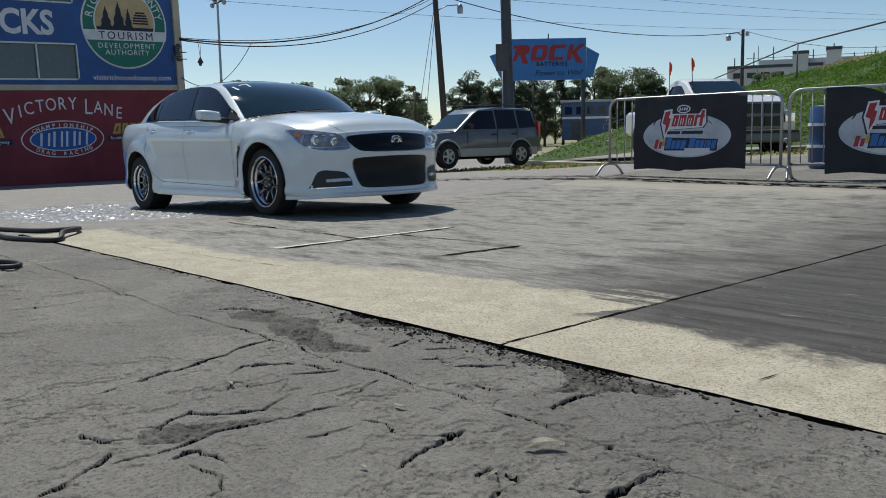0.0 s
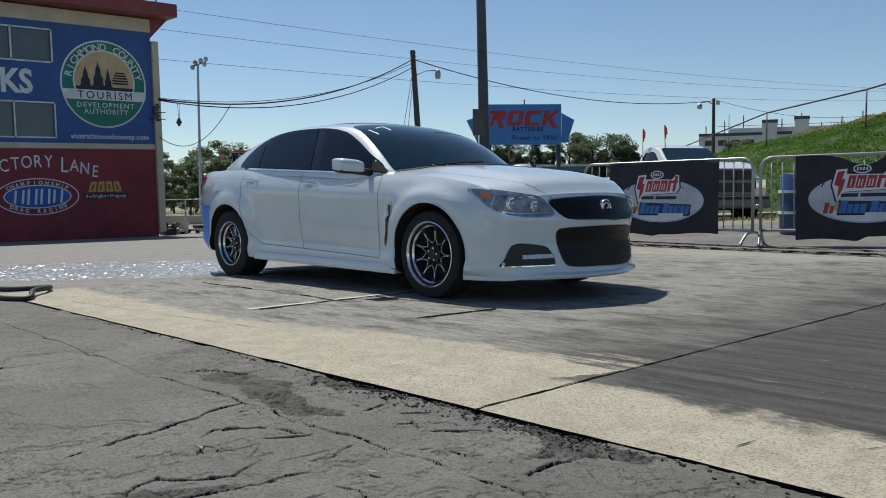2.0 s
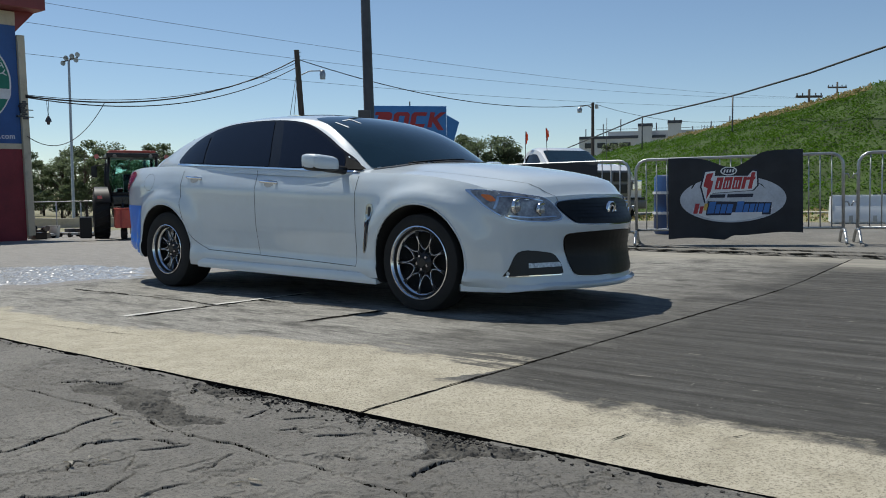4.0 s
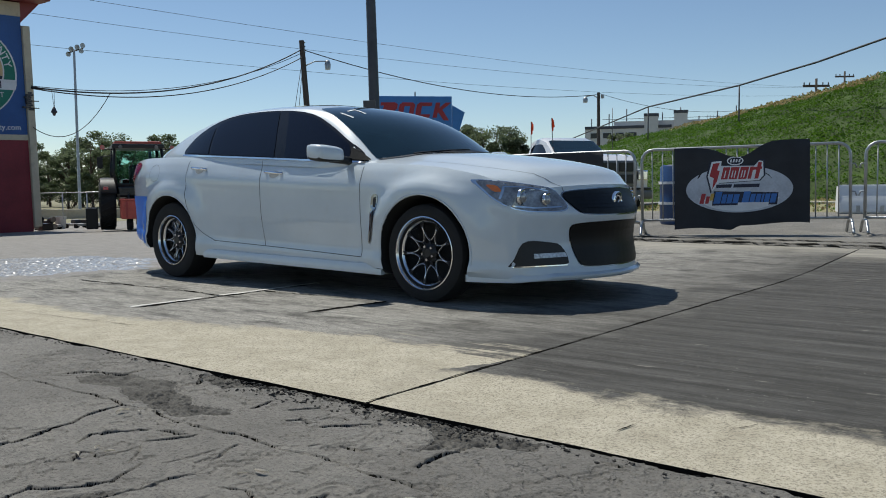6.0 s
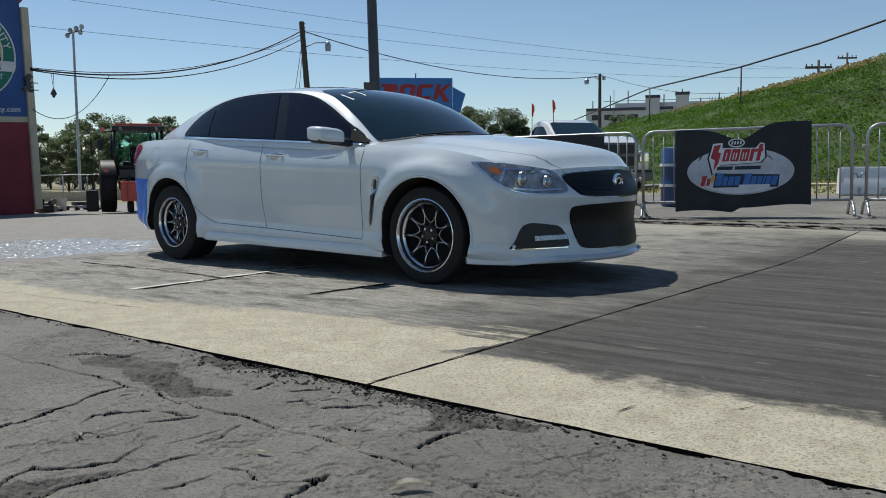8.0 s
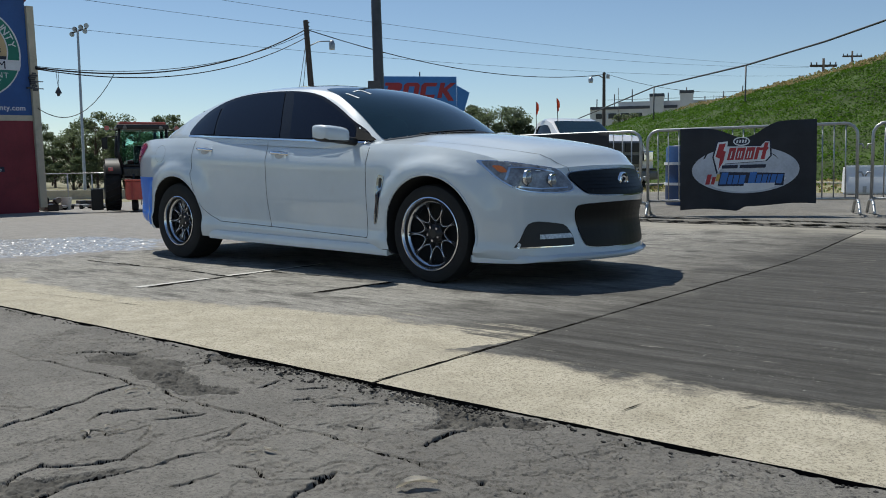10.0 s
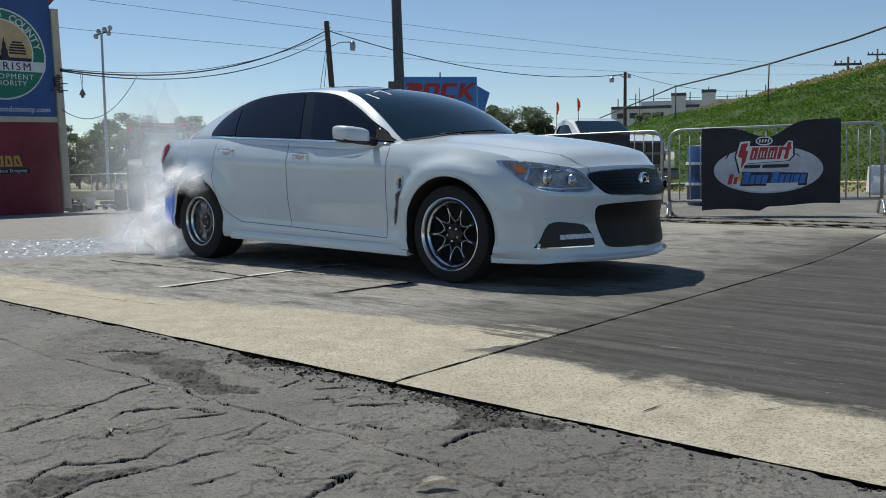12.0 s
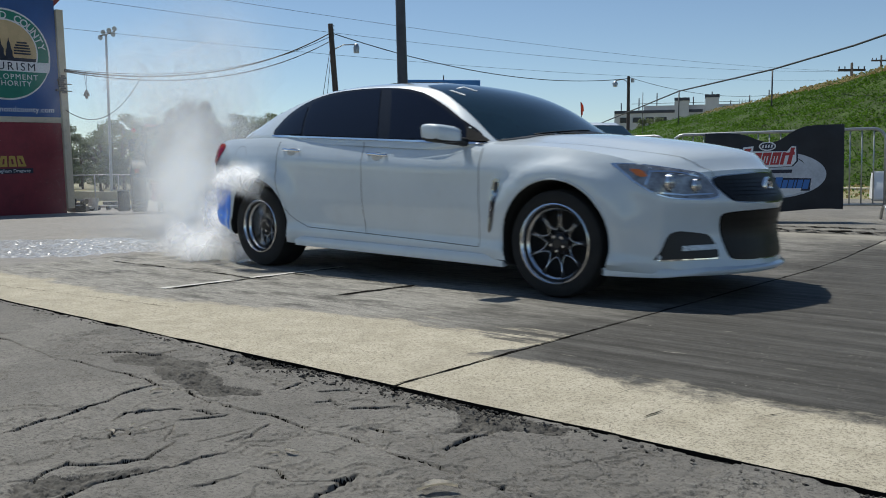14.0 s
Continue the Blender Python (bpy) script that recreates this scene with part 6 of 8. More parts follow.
    for a, c, top in ((0.352, 0.402, 0.735), (0.410, 0.472, 0.735), (0.480, 0.542, 0.735), (0.550, 0.575, 0.735), (0.600, 0.628, 0.79)):
        slanted("red_bar", a, c, 0.58, top, 0.008, SIGNRED)
    for a in (0.374, 0.428, 0.448, 0.498, 0.518):
        slanted("red_bar_slot", a, a + 0.008, 0.60, 0.69, 0.010, SIGNWHITE)
    printed("red_cross", [(0.575, 0.69), (0.655, 0.70), (0.657, 0.735), (0.580, 0.725)], 0.0092, SIGNRED)
    for a, c in ((0.313, 0.43), (0.445, 0.635)):
        slanted("dark_bar", a, c, 0.472, 0.515, 0.008, SIGNDARK)
    slanted("red_bar", 0.190, 0.222, 0.27, 0.40, 0.008, SIGNRED)
    slanted("red_bar", 0.232, 0.258, 0.27, 0.365, 0.008, SIGNRED)
    slanted("gold_bar", 0.266, 0.292, 0.31, 0.40, 0.009, SIGNGOLD)
    printed("blue_shade", [(0.285, 0.245), (0.765, 0.245), (0.775, 0.40), (0.30, 0.43)], 0.0055, SIGNDARK)
    for i, (a, c) in enumerate(((0.295, 0.345), (0.352, 0.385), (0.392, 0.430), (0.437, 0.478), (0.505, 0.555), (0.562, 0.597), (0.604, 0.638), (0.645, 0.660), (0.667, 0.703), (0.710, 0.750))):
        slanted("blue_bar", a, c, 0.27, 0.42 if i in (0, 4) else 0.385, 0.008, PRINTBLUE)
    slanted("white_bar", 0.475, 0.70, 0.238, 0.278, 0.010, SIGNWHITE)
    for u in (0.02, 0.5, 0.98):
        part("tie", tubed([sheet(u, 0.99, 0.01), sheet(u, 1.03, -0.02), sheet(u, 1.0, -0.06)], 0.004, 5), WHITE, o)


bA, lA = build_barrier((-2.38, 4.82), (0.23, 4.72))
build_banner(bA, lA, 0.18, 0.83, 0.0, 0.03)
bB, lB = build_barrier((0.30, 4.80), (2.56, 5.67))
build_banner(bB, lB, 0.165, 0.815, 0.13, 0.06)
bC, lC = build_barrier((2.70, 5.74), (4.85, 6.55))


def jersey(x, y, yaw):
    o = thing("jersey_barrier", "white plastic water barrier with moulded grooves", "barrier", "water barriers", pose(x, y, terrain(x, y), 0, 0, yaw))
    bm = bmesh.new()
    prof = [(-0.28, 0.0), (-0.28, 0.14), (-0.16, 0.30), (-0.11, 0.50), (0.11, 0.50), (0.16, 0.30), (0.28, 0.14), (0.28, 0.0)]
    ends = [[bm.verts.new((s * 0.9, a, c)) for a, c in prof] for s in (-1, 1)]
    for k in range(8):
        bm.faces.new((ends[0][k], ends[0][(k + 1) % 8], ends[1][(k + 1) % 8], ends[1][k]))
    bm.faces.new(ends[0])
    bm.faces.new(ends[1])
    bmesh.ops.bevel(bm, geom=list(bm.edges), offset=0.025, segments=2, affect="EDGES")
    part("shell", bm, WHITE, o, smooth=40)
    for k in range(4):
        part("groove", boxed(-0.62 + 0.38 * k, -0.56 + 0.38 * k, -0.30, -0.285, 0.03, 0.14, 0.003), STEEL, o)
    part("filler_cap", lathed(((0.50, 0.05), (0.53, 0.05), (0.53, 0.0)), 14, "z"), BLACK, o)


jersey(1.90, 11.3, 20)
jersey(3.75, 11.95, 20)


def barrel(x, y):
    BLUEDRUM = mat("blue_drum", (0.02, 0.07, 0.20), 0.4, var=0.2, dirt=0.2)
    o = thing("drum", "blue plastic drum behind a barrier", "drum", at=pose(x, y, terrain(x, y)))
    part("shell", lathed(((0, 0.0), (0, 0.27), (0.05, 0.29), (0.28, 0.29), (0.30, 0.305), (0.33, 0.29), (0.58, 0.29), (0.60, 0.305), (0.63, 0.29), (0.85, 0.285), (0.88, 0.26), (0.88, 0.0)), 28, "z"), BLUEDRUM, o, smooth=40)
    for z in (0.315, 0.615):
        part("band", lathed(((z - 0.02, 0.300), (z - 0.02, 0.309), (z + 0.02, 0.309), (z + 0.02, 0.300)), 28, "z", (0, 0, 0), True), WHITE, o, "white band")


barrel(-0.12, 6.91)

# ---- hoses on the asphalt ----


def hose(name, pts, r, label):
    o = part(name, tubed(spline([(x, y, terrain(x, y) + r + dz) for x, y, dz in pts], 8), r, 8), CABLE, smooth=60)
    tagged(o, label, "hose")


hose("hose", [(-4.6, -3.5, 0), (-3.0, -3.30, 0), (-2.2, -3.30, 0.0), (-1.75, -3.12, 0.0), (-2.0, -2.98, 0.03), (-2.4, -2.72, 0.02), (-2.9, -2.95, 0), (-4.5, -3.2, 0)], 0.022, "black rubber hose looped on the asphalt")
hose("hose", [(-1.6, -4.25, 0), (-1.0, -3.86, 0), (-0.68, -3.72, 0), (-0.52, -3.80, 0), (-0.75, -3.98, 0), (-1.5, -4.4, 0)], 0.016, "black rubber hose end lying on asphalt")


def scrap(x, y, yaw, size, label, material):
    """A curled scrap on the tar."""
    bm = bmesh.new()
    rows = []
    for i in range(9):
        f = i / 8
        w = 0.15 * math.sin(math.pi * (0.08 + 0.84 * f))
        rows.append([bm.verts.new((size * (f - 0.5), size * w * k + size * 0.18 * math.sin(f * 3.0), 0.004 + size * 0.10 * abs(k) ** 2 + size * 0.05 * math.sin(f * 3.1))) for k in (-1, -0.4, 0.2, 1)])
    for r0, r1 in zip(rows, rows[1:]):
        for k in range(3):
            bm.faces.new((r0[k], r1[k], r1[k + 1], r0[k + 1]))
    bmesh.ops.solidify(bm, geom=bm.faces, thickness=0.0015)
    tagged(part("scrap", bm, material, smooth=60, at=pose(x, y, terrain(x, y) + 0.003, 0, 0, yaw)), label, "litter", "litter")


PALELEAF = mat("bleached_leaf", (0.62, 0.58, 0.50), 0.8, var=0.2, big=20)
scrap(3.84, -3.82, 55, 0.105, "pale dry leaf curled on the asphalt", PALELEAF)
scrap(3.62, -4.22, 10, 0.030, "tiny pale scrap lying on asphalt", PALELEAF)
scrap(2.75, -4.02, 120, 0.028, "tiny pale scrap lying on asphalt", PALELEAF)
scrap(3.02, -4.30, 80, 0.024, "tiny pale scrap lying on asphalt", PALELEAF)
for k, (x, y, size) in enumerate(((2.76, -4.10, 0.045), (2.82, -4.02, 0.03), (2.42, -3.74, 0.05), (2.47, -3.70, 0.03), (3.33, -3.86, 0.05), (3.30, -3.90, 0.03), (3.86, -4.03, 0.04))):
    scrap(x, y, 47 * k, size, "tiny pale scrap lying on asphalt", PALELEAF)

# ---- vehicles behind ----


def simple_wheel(parent, x, y, r, width, side, rimmat, n=5, name="wheel"):
    w = part(name, lathed(((-width / 2, r * 0.6), (-width / 2, r * 0.93), (-width * 0.38, r), (width * 0.38, r), (width / 2, r * 0.93), (width / 2, r * 0.6)), 28, "y", closed=True), RUBBER, parent, smooth=40, at=pose(x, y, r))
    o = side
    part("rim", lathed(((o * width * 0.46, r * 0.62), (o * width * 0.47, r * 0.55), (o * width * 0.30, r * 0.52), (-o * width * 0.4, r * 0.5), (-o * width * 0.4, r * 0.62)), 24, "y", closed=True), rimmat, w, smooth=40)
    bm = bmesh.new()
    for k in range(n):
        t = 2 * math.pi * k / n
        box(bm, 0.03, r * 0.56, -0.02, 0.02, -r * 0.10, r * 0.10, 0.008, m=pose(0, o * width * 0.40, 0) @ pose(0, 0, 0, 0, math.degrees(t), 0))
    lathe(bm, ((o * width * 0.43, 0.0), (o * width * 0.43, r * 0.18), (o * width * 0.3, r * 0.2)), 14, "y")
    part("spokes", bm, rimmat, w)
    part("wheel_back", lathed(((o * width * 0.15, 0.0), (o * width * 0.15, r * 0.55), (o * width * 0.1, r * 0.55), (o * width * 0.1, 0.0)), 18, "y"), WELL, w)
    return w


def slab_body(sections, mat_, bevel=0.05):
    """Loft of (x, half width bottom, half width top, z bottom, z top)."""
    bm = bmesh.new()
    rings = []
    for x, wb, wt, z0, z1 in sections:
        zm = z0 + (z1 - z0) * 0.45
        wm = max(wb, wt) * 1.0
        pts = [(wb * 0.92, z0), (wm, z0 + (z1 - z0) * 0.12), (wm, zm), (wt * 1.0, z1 - (z1 - z0) * 0.10), (wt * 0.94, z1), (0, z1 + 0.02)]
        ring = [(-a, b) for a, b in pts] + [(a, b) for a, b in reversed(pts[:-1])]
        rings.append([bm.verts.new((x, a, b)) for a, b in ring])
    n = len(rings[0])
    for r0, r1 in zip(rings, rings[1:]):
        for k in range(n):
            bm.faces.new((r0[k], r0[(k + 1) % n], r1[(k + 1) % n], r1[k]))
    bm.faces.new(rings[0])
    bm.faces.new(rings[-1])
    return bm


def arch_patch(parent, x, s, y, r, z):
    bm = plate(bmesh.new(), disc_poly(x, z, r, r, 24, -8, 188), 0.02 * s, pose(0, y, 0))
    part("wheel_arch", bm, WELL, parent)


DULLALLOY = mat("dull_alloy", (0.50, 0.51, 0.52), 0.42, 0.55, var=0.12)


def build_suv():
    GREY = mat("pewter_grey_paint", (0.125, 0.13, 0.133), 0.35, 0.35, var=0.06, coat=1.0)
    CLAD = mat("light_grey_cladding", (0.36, 0.36, 0.34), 0.5, var=0.08)
    x, y = -13.23, 12.47
    o = thing("suv", "grey compact sport utility vehicle parked on the asphalt", "car", at=pose(x, y, -0.21, 0, 0, -98))
    body = slab_body([(-2.15, 0.80, 0.78, 0.42, 1.02), (-2.05, 0.86, 0.84, 0.36, 1.08), (-1.2, 0.885, 0.87, 0.33, 1.08), (0.6, 0.885, 0.87, 0.32, 1.06), (0.95, 0.885, 0.84, 0.32, 1.03), (1.7, 0.87, 0.78, 0.34, 0.97), (2.08, 0.82, 0.70, 0.36, 0.88), (2.22, 0.72, 0.62, 0.40, 0.78)], GREY)
    part("body", body, GREY, o, smooth=35)
    cab = bmesh.new()
    rings = []
    for cx, wb, wt, z0, z1 in ((-2.08, 0.82, 0.70, 1.02, 1.12), (-1.98, 0.84, 0.64, 1.02, 1.62), (-1.6, 0.85, 0.64, 1.02, 1.70), (-0.5, 0.85, 0.65, 1.02, 1.71), (0.05, 0.85, 0.63, 1.02, 1.66), (0.25, 0.85, 0.63, 1.02, 1.56), (0.95, 0.83, 0.74, 1.0, 1.05)):
        rings.append([cab.verts.new(p) for p in ((cx, -wb, z0), (cx, -wt, z1 - 0.03), (cx, -wt * 0.85, z1), (cx, wt * 0.85, z1), (cx, wt, z1 - 0.03), (cx, wb, z0))])
    for r0, r1 in zip(rings, rings[1:]):
        for k in range(5):
            cab.faces.new((r0[k], r0[k + 1], r1[k + 1], r1[k]))
    cab.faces.new(rings[0])
    cab.faces.new(rings[-1])
    tmp = cab.copy()
    bmesh.ops.recalc_face_normals(tmp, faces=tmp.faces)
    skin = Skin(tmp)
    part("cabin", cab, GREY, o, smooth=30)
    for v in ("right", "left"):
        for poly in ([(-0.44, 1.09), (-0.44, 1.62), (0.08, 1.60), (0.30, 1.46), (0.70, 1.14), (0.72, 1.09)], [(-1.25, 1.09), (-1.23, 1.63), (-0.50, 1.64), (-0.50, 1.09)], [(-1.95, 1.13), (-1.88, 1.60), (-1.31, 1.63), (-1.31, 1.09)]):
            part("side_window", skin.lay(poly, v, 0.008, step=0.2), TINT, o, "dark side window")
        s = -1 if v == "right" else 1
        part("cladding", boxed(-1.95, 2.0, s * 0.875 - 0.02, s * 0.875 + 0.03, 0.32, 0.55, 0.02), CLAD, o, "light grey lower cladding")
        for wx in (1.30, -1.32):
            part("wheel_flare", tubed([(wx + 0.43 * math.cos(q), s * 0.885, 0.36 + 0.43 * math.sin(q)) for q in (radians(12 * k) for k in range(16))], 0.032, 6), CLAD, o, smooth=60)
        part("mirror", boxed(0.52, 0.66, s * 0.90, s * 1.08, 1.10, 1.24, 0.03), BLACK, o)
        part("roof_rail", tubed([(-1.7, s * 0.56, 1.76), (-1.6, s * 0.56, 1.79), (-0.1, s * 0.56, 1.79), (0.0, s * 0.56, 1.72)], 0.018, 6), BLACK, o)
        part("door_line", boxed(-0.47, -0.455, s * 0.878, s * 0.889, 0.5, 1.08), GAP, o)
        part("door_line", boxed(-1.2, -1.185, s * 0.878, s * 0.889, 0.6, 1.08), GAP, o)
        part("door_line", boxed(0.60, 0.615, s * 0.878, s * 0.889, 0.5, 1.05), GAP, o)
        for hx in (-0.32, -1.08):
            part("door_handle", boxed(hx - 0.09, hx + 0.09, s * 0.88, s * 0.905, 0.92, 0.96, 0.008), BLACK, o)
        part("headlight", boxed(2.02, 2.20, s * 0.62 - 0.13, s * 0.62 + 0.13, 0.66, 0.84, 0.03), LAMPSILVER, o)
        part("tail_light", boxed(-2.12, -2.0, s * 0.80 - 0.05, s * 0.80 + 0.07, 0.85, 1.30, 0.03), REDLENS, o)
        for wx in (1.30, -1.32):
            arch_patch(o, wx, s, s * 0.885, 0.42, 0.34)
            simple_wheel(o, wx, s * 0.815, 0.345, 0.22, s, DULLALLOY)
    part("windscreen", skin.lay([(0.30, -0.55), (0.30, 0.55), (0.86, 0.68), (0.86, -0.68)], "top", 0.008, step=0.2), SCREEN, o, "pale reflecting windscreen")
    part("rear_screen", boxed(-2.09, -2.06, -0.6, 0.6, 1.15, 1.55, 0.01), TINT, o)
    part("front_grille", boxed(2.16, 2.24, -0.40, 0.40, 0.58, 0.78, 0.02), BLACK, o)
    part("bumper", boxed(2.05, 2.30, -0.78, 0.78, 0.34, 0.56, 0.06), CLAD, o)
    part("rear_bumper", boxed(-2.26, -2.05, -0.78, 0.78, 0.40, 0.60, 0.05), CLAD, o)
    part("underbody", boxed(-1.9, 1.9, -0.7, 0.7, 0.24, 0.36), WELL, o)


def build_pickup():
    W = mat("white_truck_paint", (0.74, 0.75, 0.76), 0.35, var=0.04, coat=1.0)
    x, y = -6.95, 14.95
    z = terrain(x, y) + 0.02
    DULL = mat("dull_truck_trim", (0.16, 0.165, 0.17), 0.4, 0.6, var=0.1)
    o = thing("pickup", "white pickup truck with orange flags on its bonnet corner", "truck", at=pose(x, y, z, 0, 0, -31))
    part("body", slab_body([(-0.62, 0.95, 0.93, 0.55, 1.15), (0.2, 0.96, 0.94, 0.52, 1.18), (1.05, 0.96, 0.92, 0.50, 1.32), (1.2, 0.97, 0.86, 0.50, 1.48), (2.1, 0.96, 0.78, 0.50, 1.50), (2.5, 0.94, 0.70, 0.52, 1.44), (2.72, 0.88, 0.58, 0.55, 1.30)], W), W, o, smooth=35)
    part("bed", slab_body([(-2.75, 0.94, 0.94, 0.62, 1.20), (-2.6, 0.97, 0.96, 0.58, 1.24), (-0.70, 0.97, 0.96, 0.58, 1.24)], W), W, o, "white load bed", smooth=35)
    part("bed_well", boxed(-2.62, -0.78, -0.80, 0.80, 1.23, 1.275), WELL, o)
    cab = bmesh.new()
    rings = []
    for cx, wb, wt, z0, z1 in ((-0.60, 0.90, 0.72, 1.12, 1.66), (-0.48, 0.91, 0.70, 1.12, 1.94), (-0.2, 0.91, 0.72, 1.12, 2.01), (0.15, 0.91, 0.73, 1.12, 2.02), (0.45, 0.91, 0.73, 1.12, 1.93), (1.28, 0.90, 0.82, 1.15, 1.40)):
        rings.append([cab.verts.new(p) for p in ((cx, -wb, z0), (cx, -wt, z1 - 0.05), (cx, -wt * 0.85, z1), (cx, wt * 0.85, z1), (cx, wt, z1 - 0.05), (cx, wb, z0))])
    for r0, r1 in zip(rings, rings[1:]):
        for k in range(5):
            cab.faces.new((r0[k], r0[k + 1], r1[k + 1], r1[k]))
    cab.faces.new(rings[0])
    cab.faces.new(rings[-1])
    tmp = cab.copy()
    bmesh.ops.recalc_face_normals(tmp, faces=tmp.faces)
    skin = Skin(tmp)
    part("cabin", cab, W, o, smooth=30)
    for v in ("right", "left"):
        s = -1 if v == "right" else 1
        part("side_window", skin.lay(rounded([(-0.38, 1.28), (-0.36, 1.82), (0.25, 1.86), (0.50, 1.68), (0.85, 1.34), (0.80, 1.26)], 1), v, 0.006, step=0.2), TINT, o, "dark side window")
        part("mirror", boxed(0.72, 0.86, s * 0.97, s * 1.20, 1.22, 1.46, 0.04), BLACK, o)
        part("headlight", boxed(2.66, 2.80, s * 0.72 - 0.14, s * 0.72 + 0.14, 0.86, 1.10, 0.03), LAMPSILVER, o, "large clear headlight")
        part("wheel_flare", lathed(((s * 0.93, 0.44), (s * 0.985, 0.47), (s * 0.985, 0.50), (s * 0.93, 0.53)), 28, "y", (-1.75, 0, 0.42), True), W, o)
        part("bonnet_edge", tubed([(1.25, s * 0.55, 1.485), (2.1, s * 0.50, 1.50), (2.5, s * 0.44, 1.45)], 0.02, 6), W, o)
        for wx in (1.85, -1.75):
            arch_patch(o, wx, s, s * 0.965, 0.50, 0.42)
            simple_wheel(o, wx, s * 0.87, 0.42, 0.28, s, DULLALLOY)
    part("windscreen", skin.lay([(0.47, -0.66), (0.47, 0.66), (1.18, 0.78), (1.18, -0.78)], "top", 0.022, step=0.1), SCREEN, o, "blue-grey windscreen")
    part("grille_shell", boxed(2.62, 2.78, -0.56, 0.56, 0.70, 1.34, 0.05), DULL, o, "dull grey grille shell")
    for a in (-1, 1):
        for z0 in (0.78, 1.07):
            part("grille_opening", boxed(2.76, 2.815, a * 0.27 - 0.22, a * 0.27 + 0.22, z0, z0 + 0.22, 0.01), BLACK, o)
    part("bumper", boxed(2.56, 2.88, -0.94, 0.94, 0.40, 0.62, 0.06), DULL, o, "dark front bumper")
    part("bumper_cap", boxed(2.54, 2.84, -0.92, 0.92, 0.625, 0.68, 0.02), BLACK, o)
    part("underbody", boxed(-2.5, 2.5, -0.75, 0.75, 0.36, 0.58), WELL, o)
    ORANGE = mat("orange_flag", (0.85, 0.12, 0.03), 0.7, var=0.12)
    for fx, fy, h, lean in ((-0.30, -0.80, 2.48, 0.0), (0.62, -0.60, 2.52, -0.12)):
        mast = part("flag_mast", tubed([(fx, fy, 1.5), (fx + lean * 0.5, fy, 2.0), (fx + lean, fy, h)], 0.010, 6), DARKSTEEL, o)
        bm = bmesh.new()
        g = []
        for i in range(7):
            f = i / 6
            g.append([bm.verts.new((fx + lean * (1 - 0.3 * k) + f * 0.16, fy + 0.02 * math.sin(f * 6) + (0.004 if k > 1 else 0), h - (k % 2) * (0.36 - 0.20 * f) - 0.08 * f)) for k in range(2)])
        for a, c in zip(g, g[1:]):
            bm.faces.new((a[0], c[0], c[1], a[1]))
        bmesh.ops.solidify(bm, geom=bm.faces, thickness=0.006)
        part("flag", bm, ORANGE, mast, "orange safety flag")
    part("aerial", tubed([(1.15, 0.85, 1.2), (1.15, 0.85, 2.75)], 0.008, 6), DARKSTEEL, o)


def cab_glass_material():
    m, t, b = nodes_of("green_cab_glass")
    v = coords(t)
    t.links.new(mixc(t, noise_of(t, v, 3.0, 4), (0.50, 0.78, 0.76), (0.62, 0.86, 0.84)), b.inputs["Base Color"])
    b.inputs["Roughness"].default_value = 0.04
    b.inputs["Transmission Weight"].default_value = 1.0
    b.inputs["IOR"].default_value = 1.08
    return m


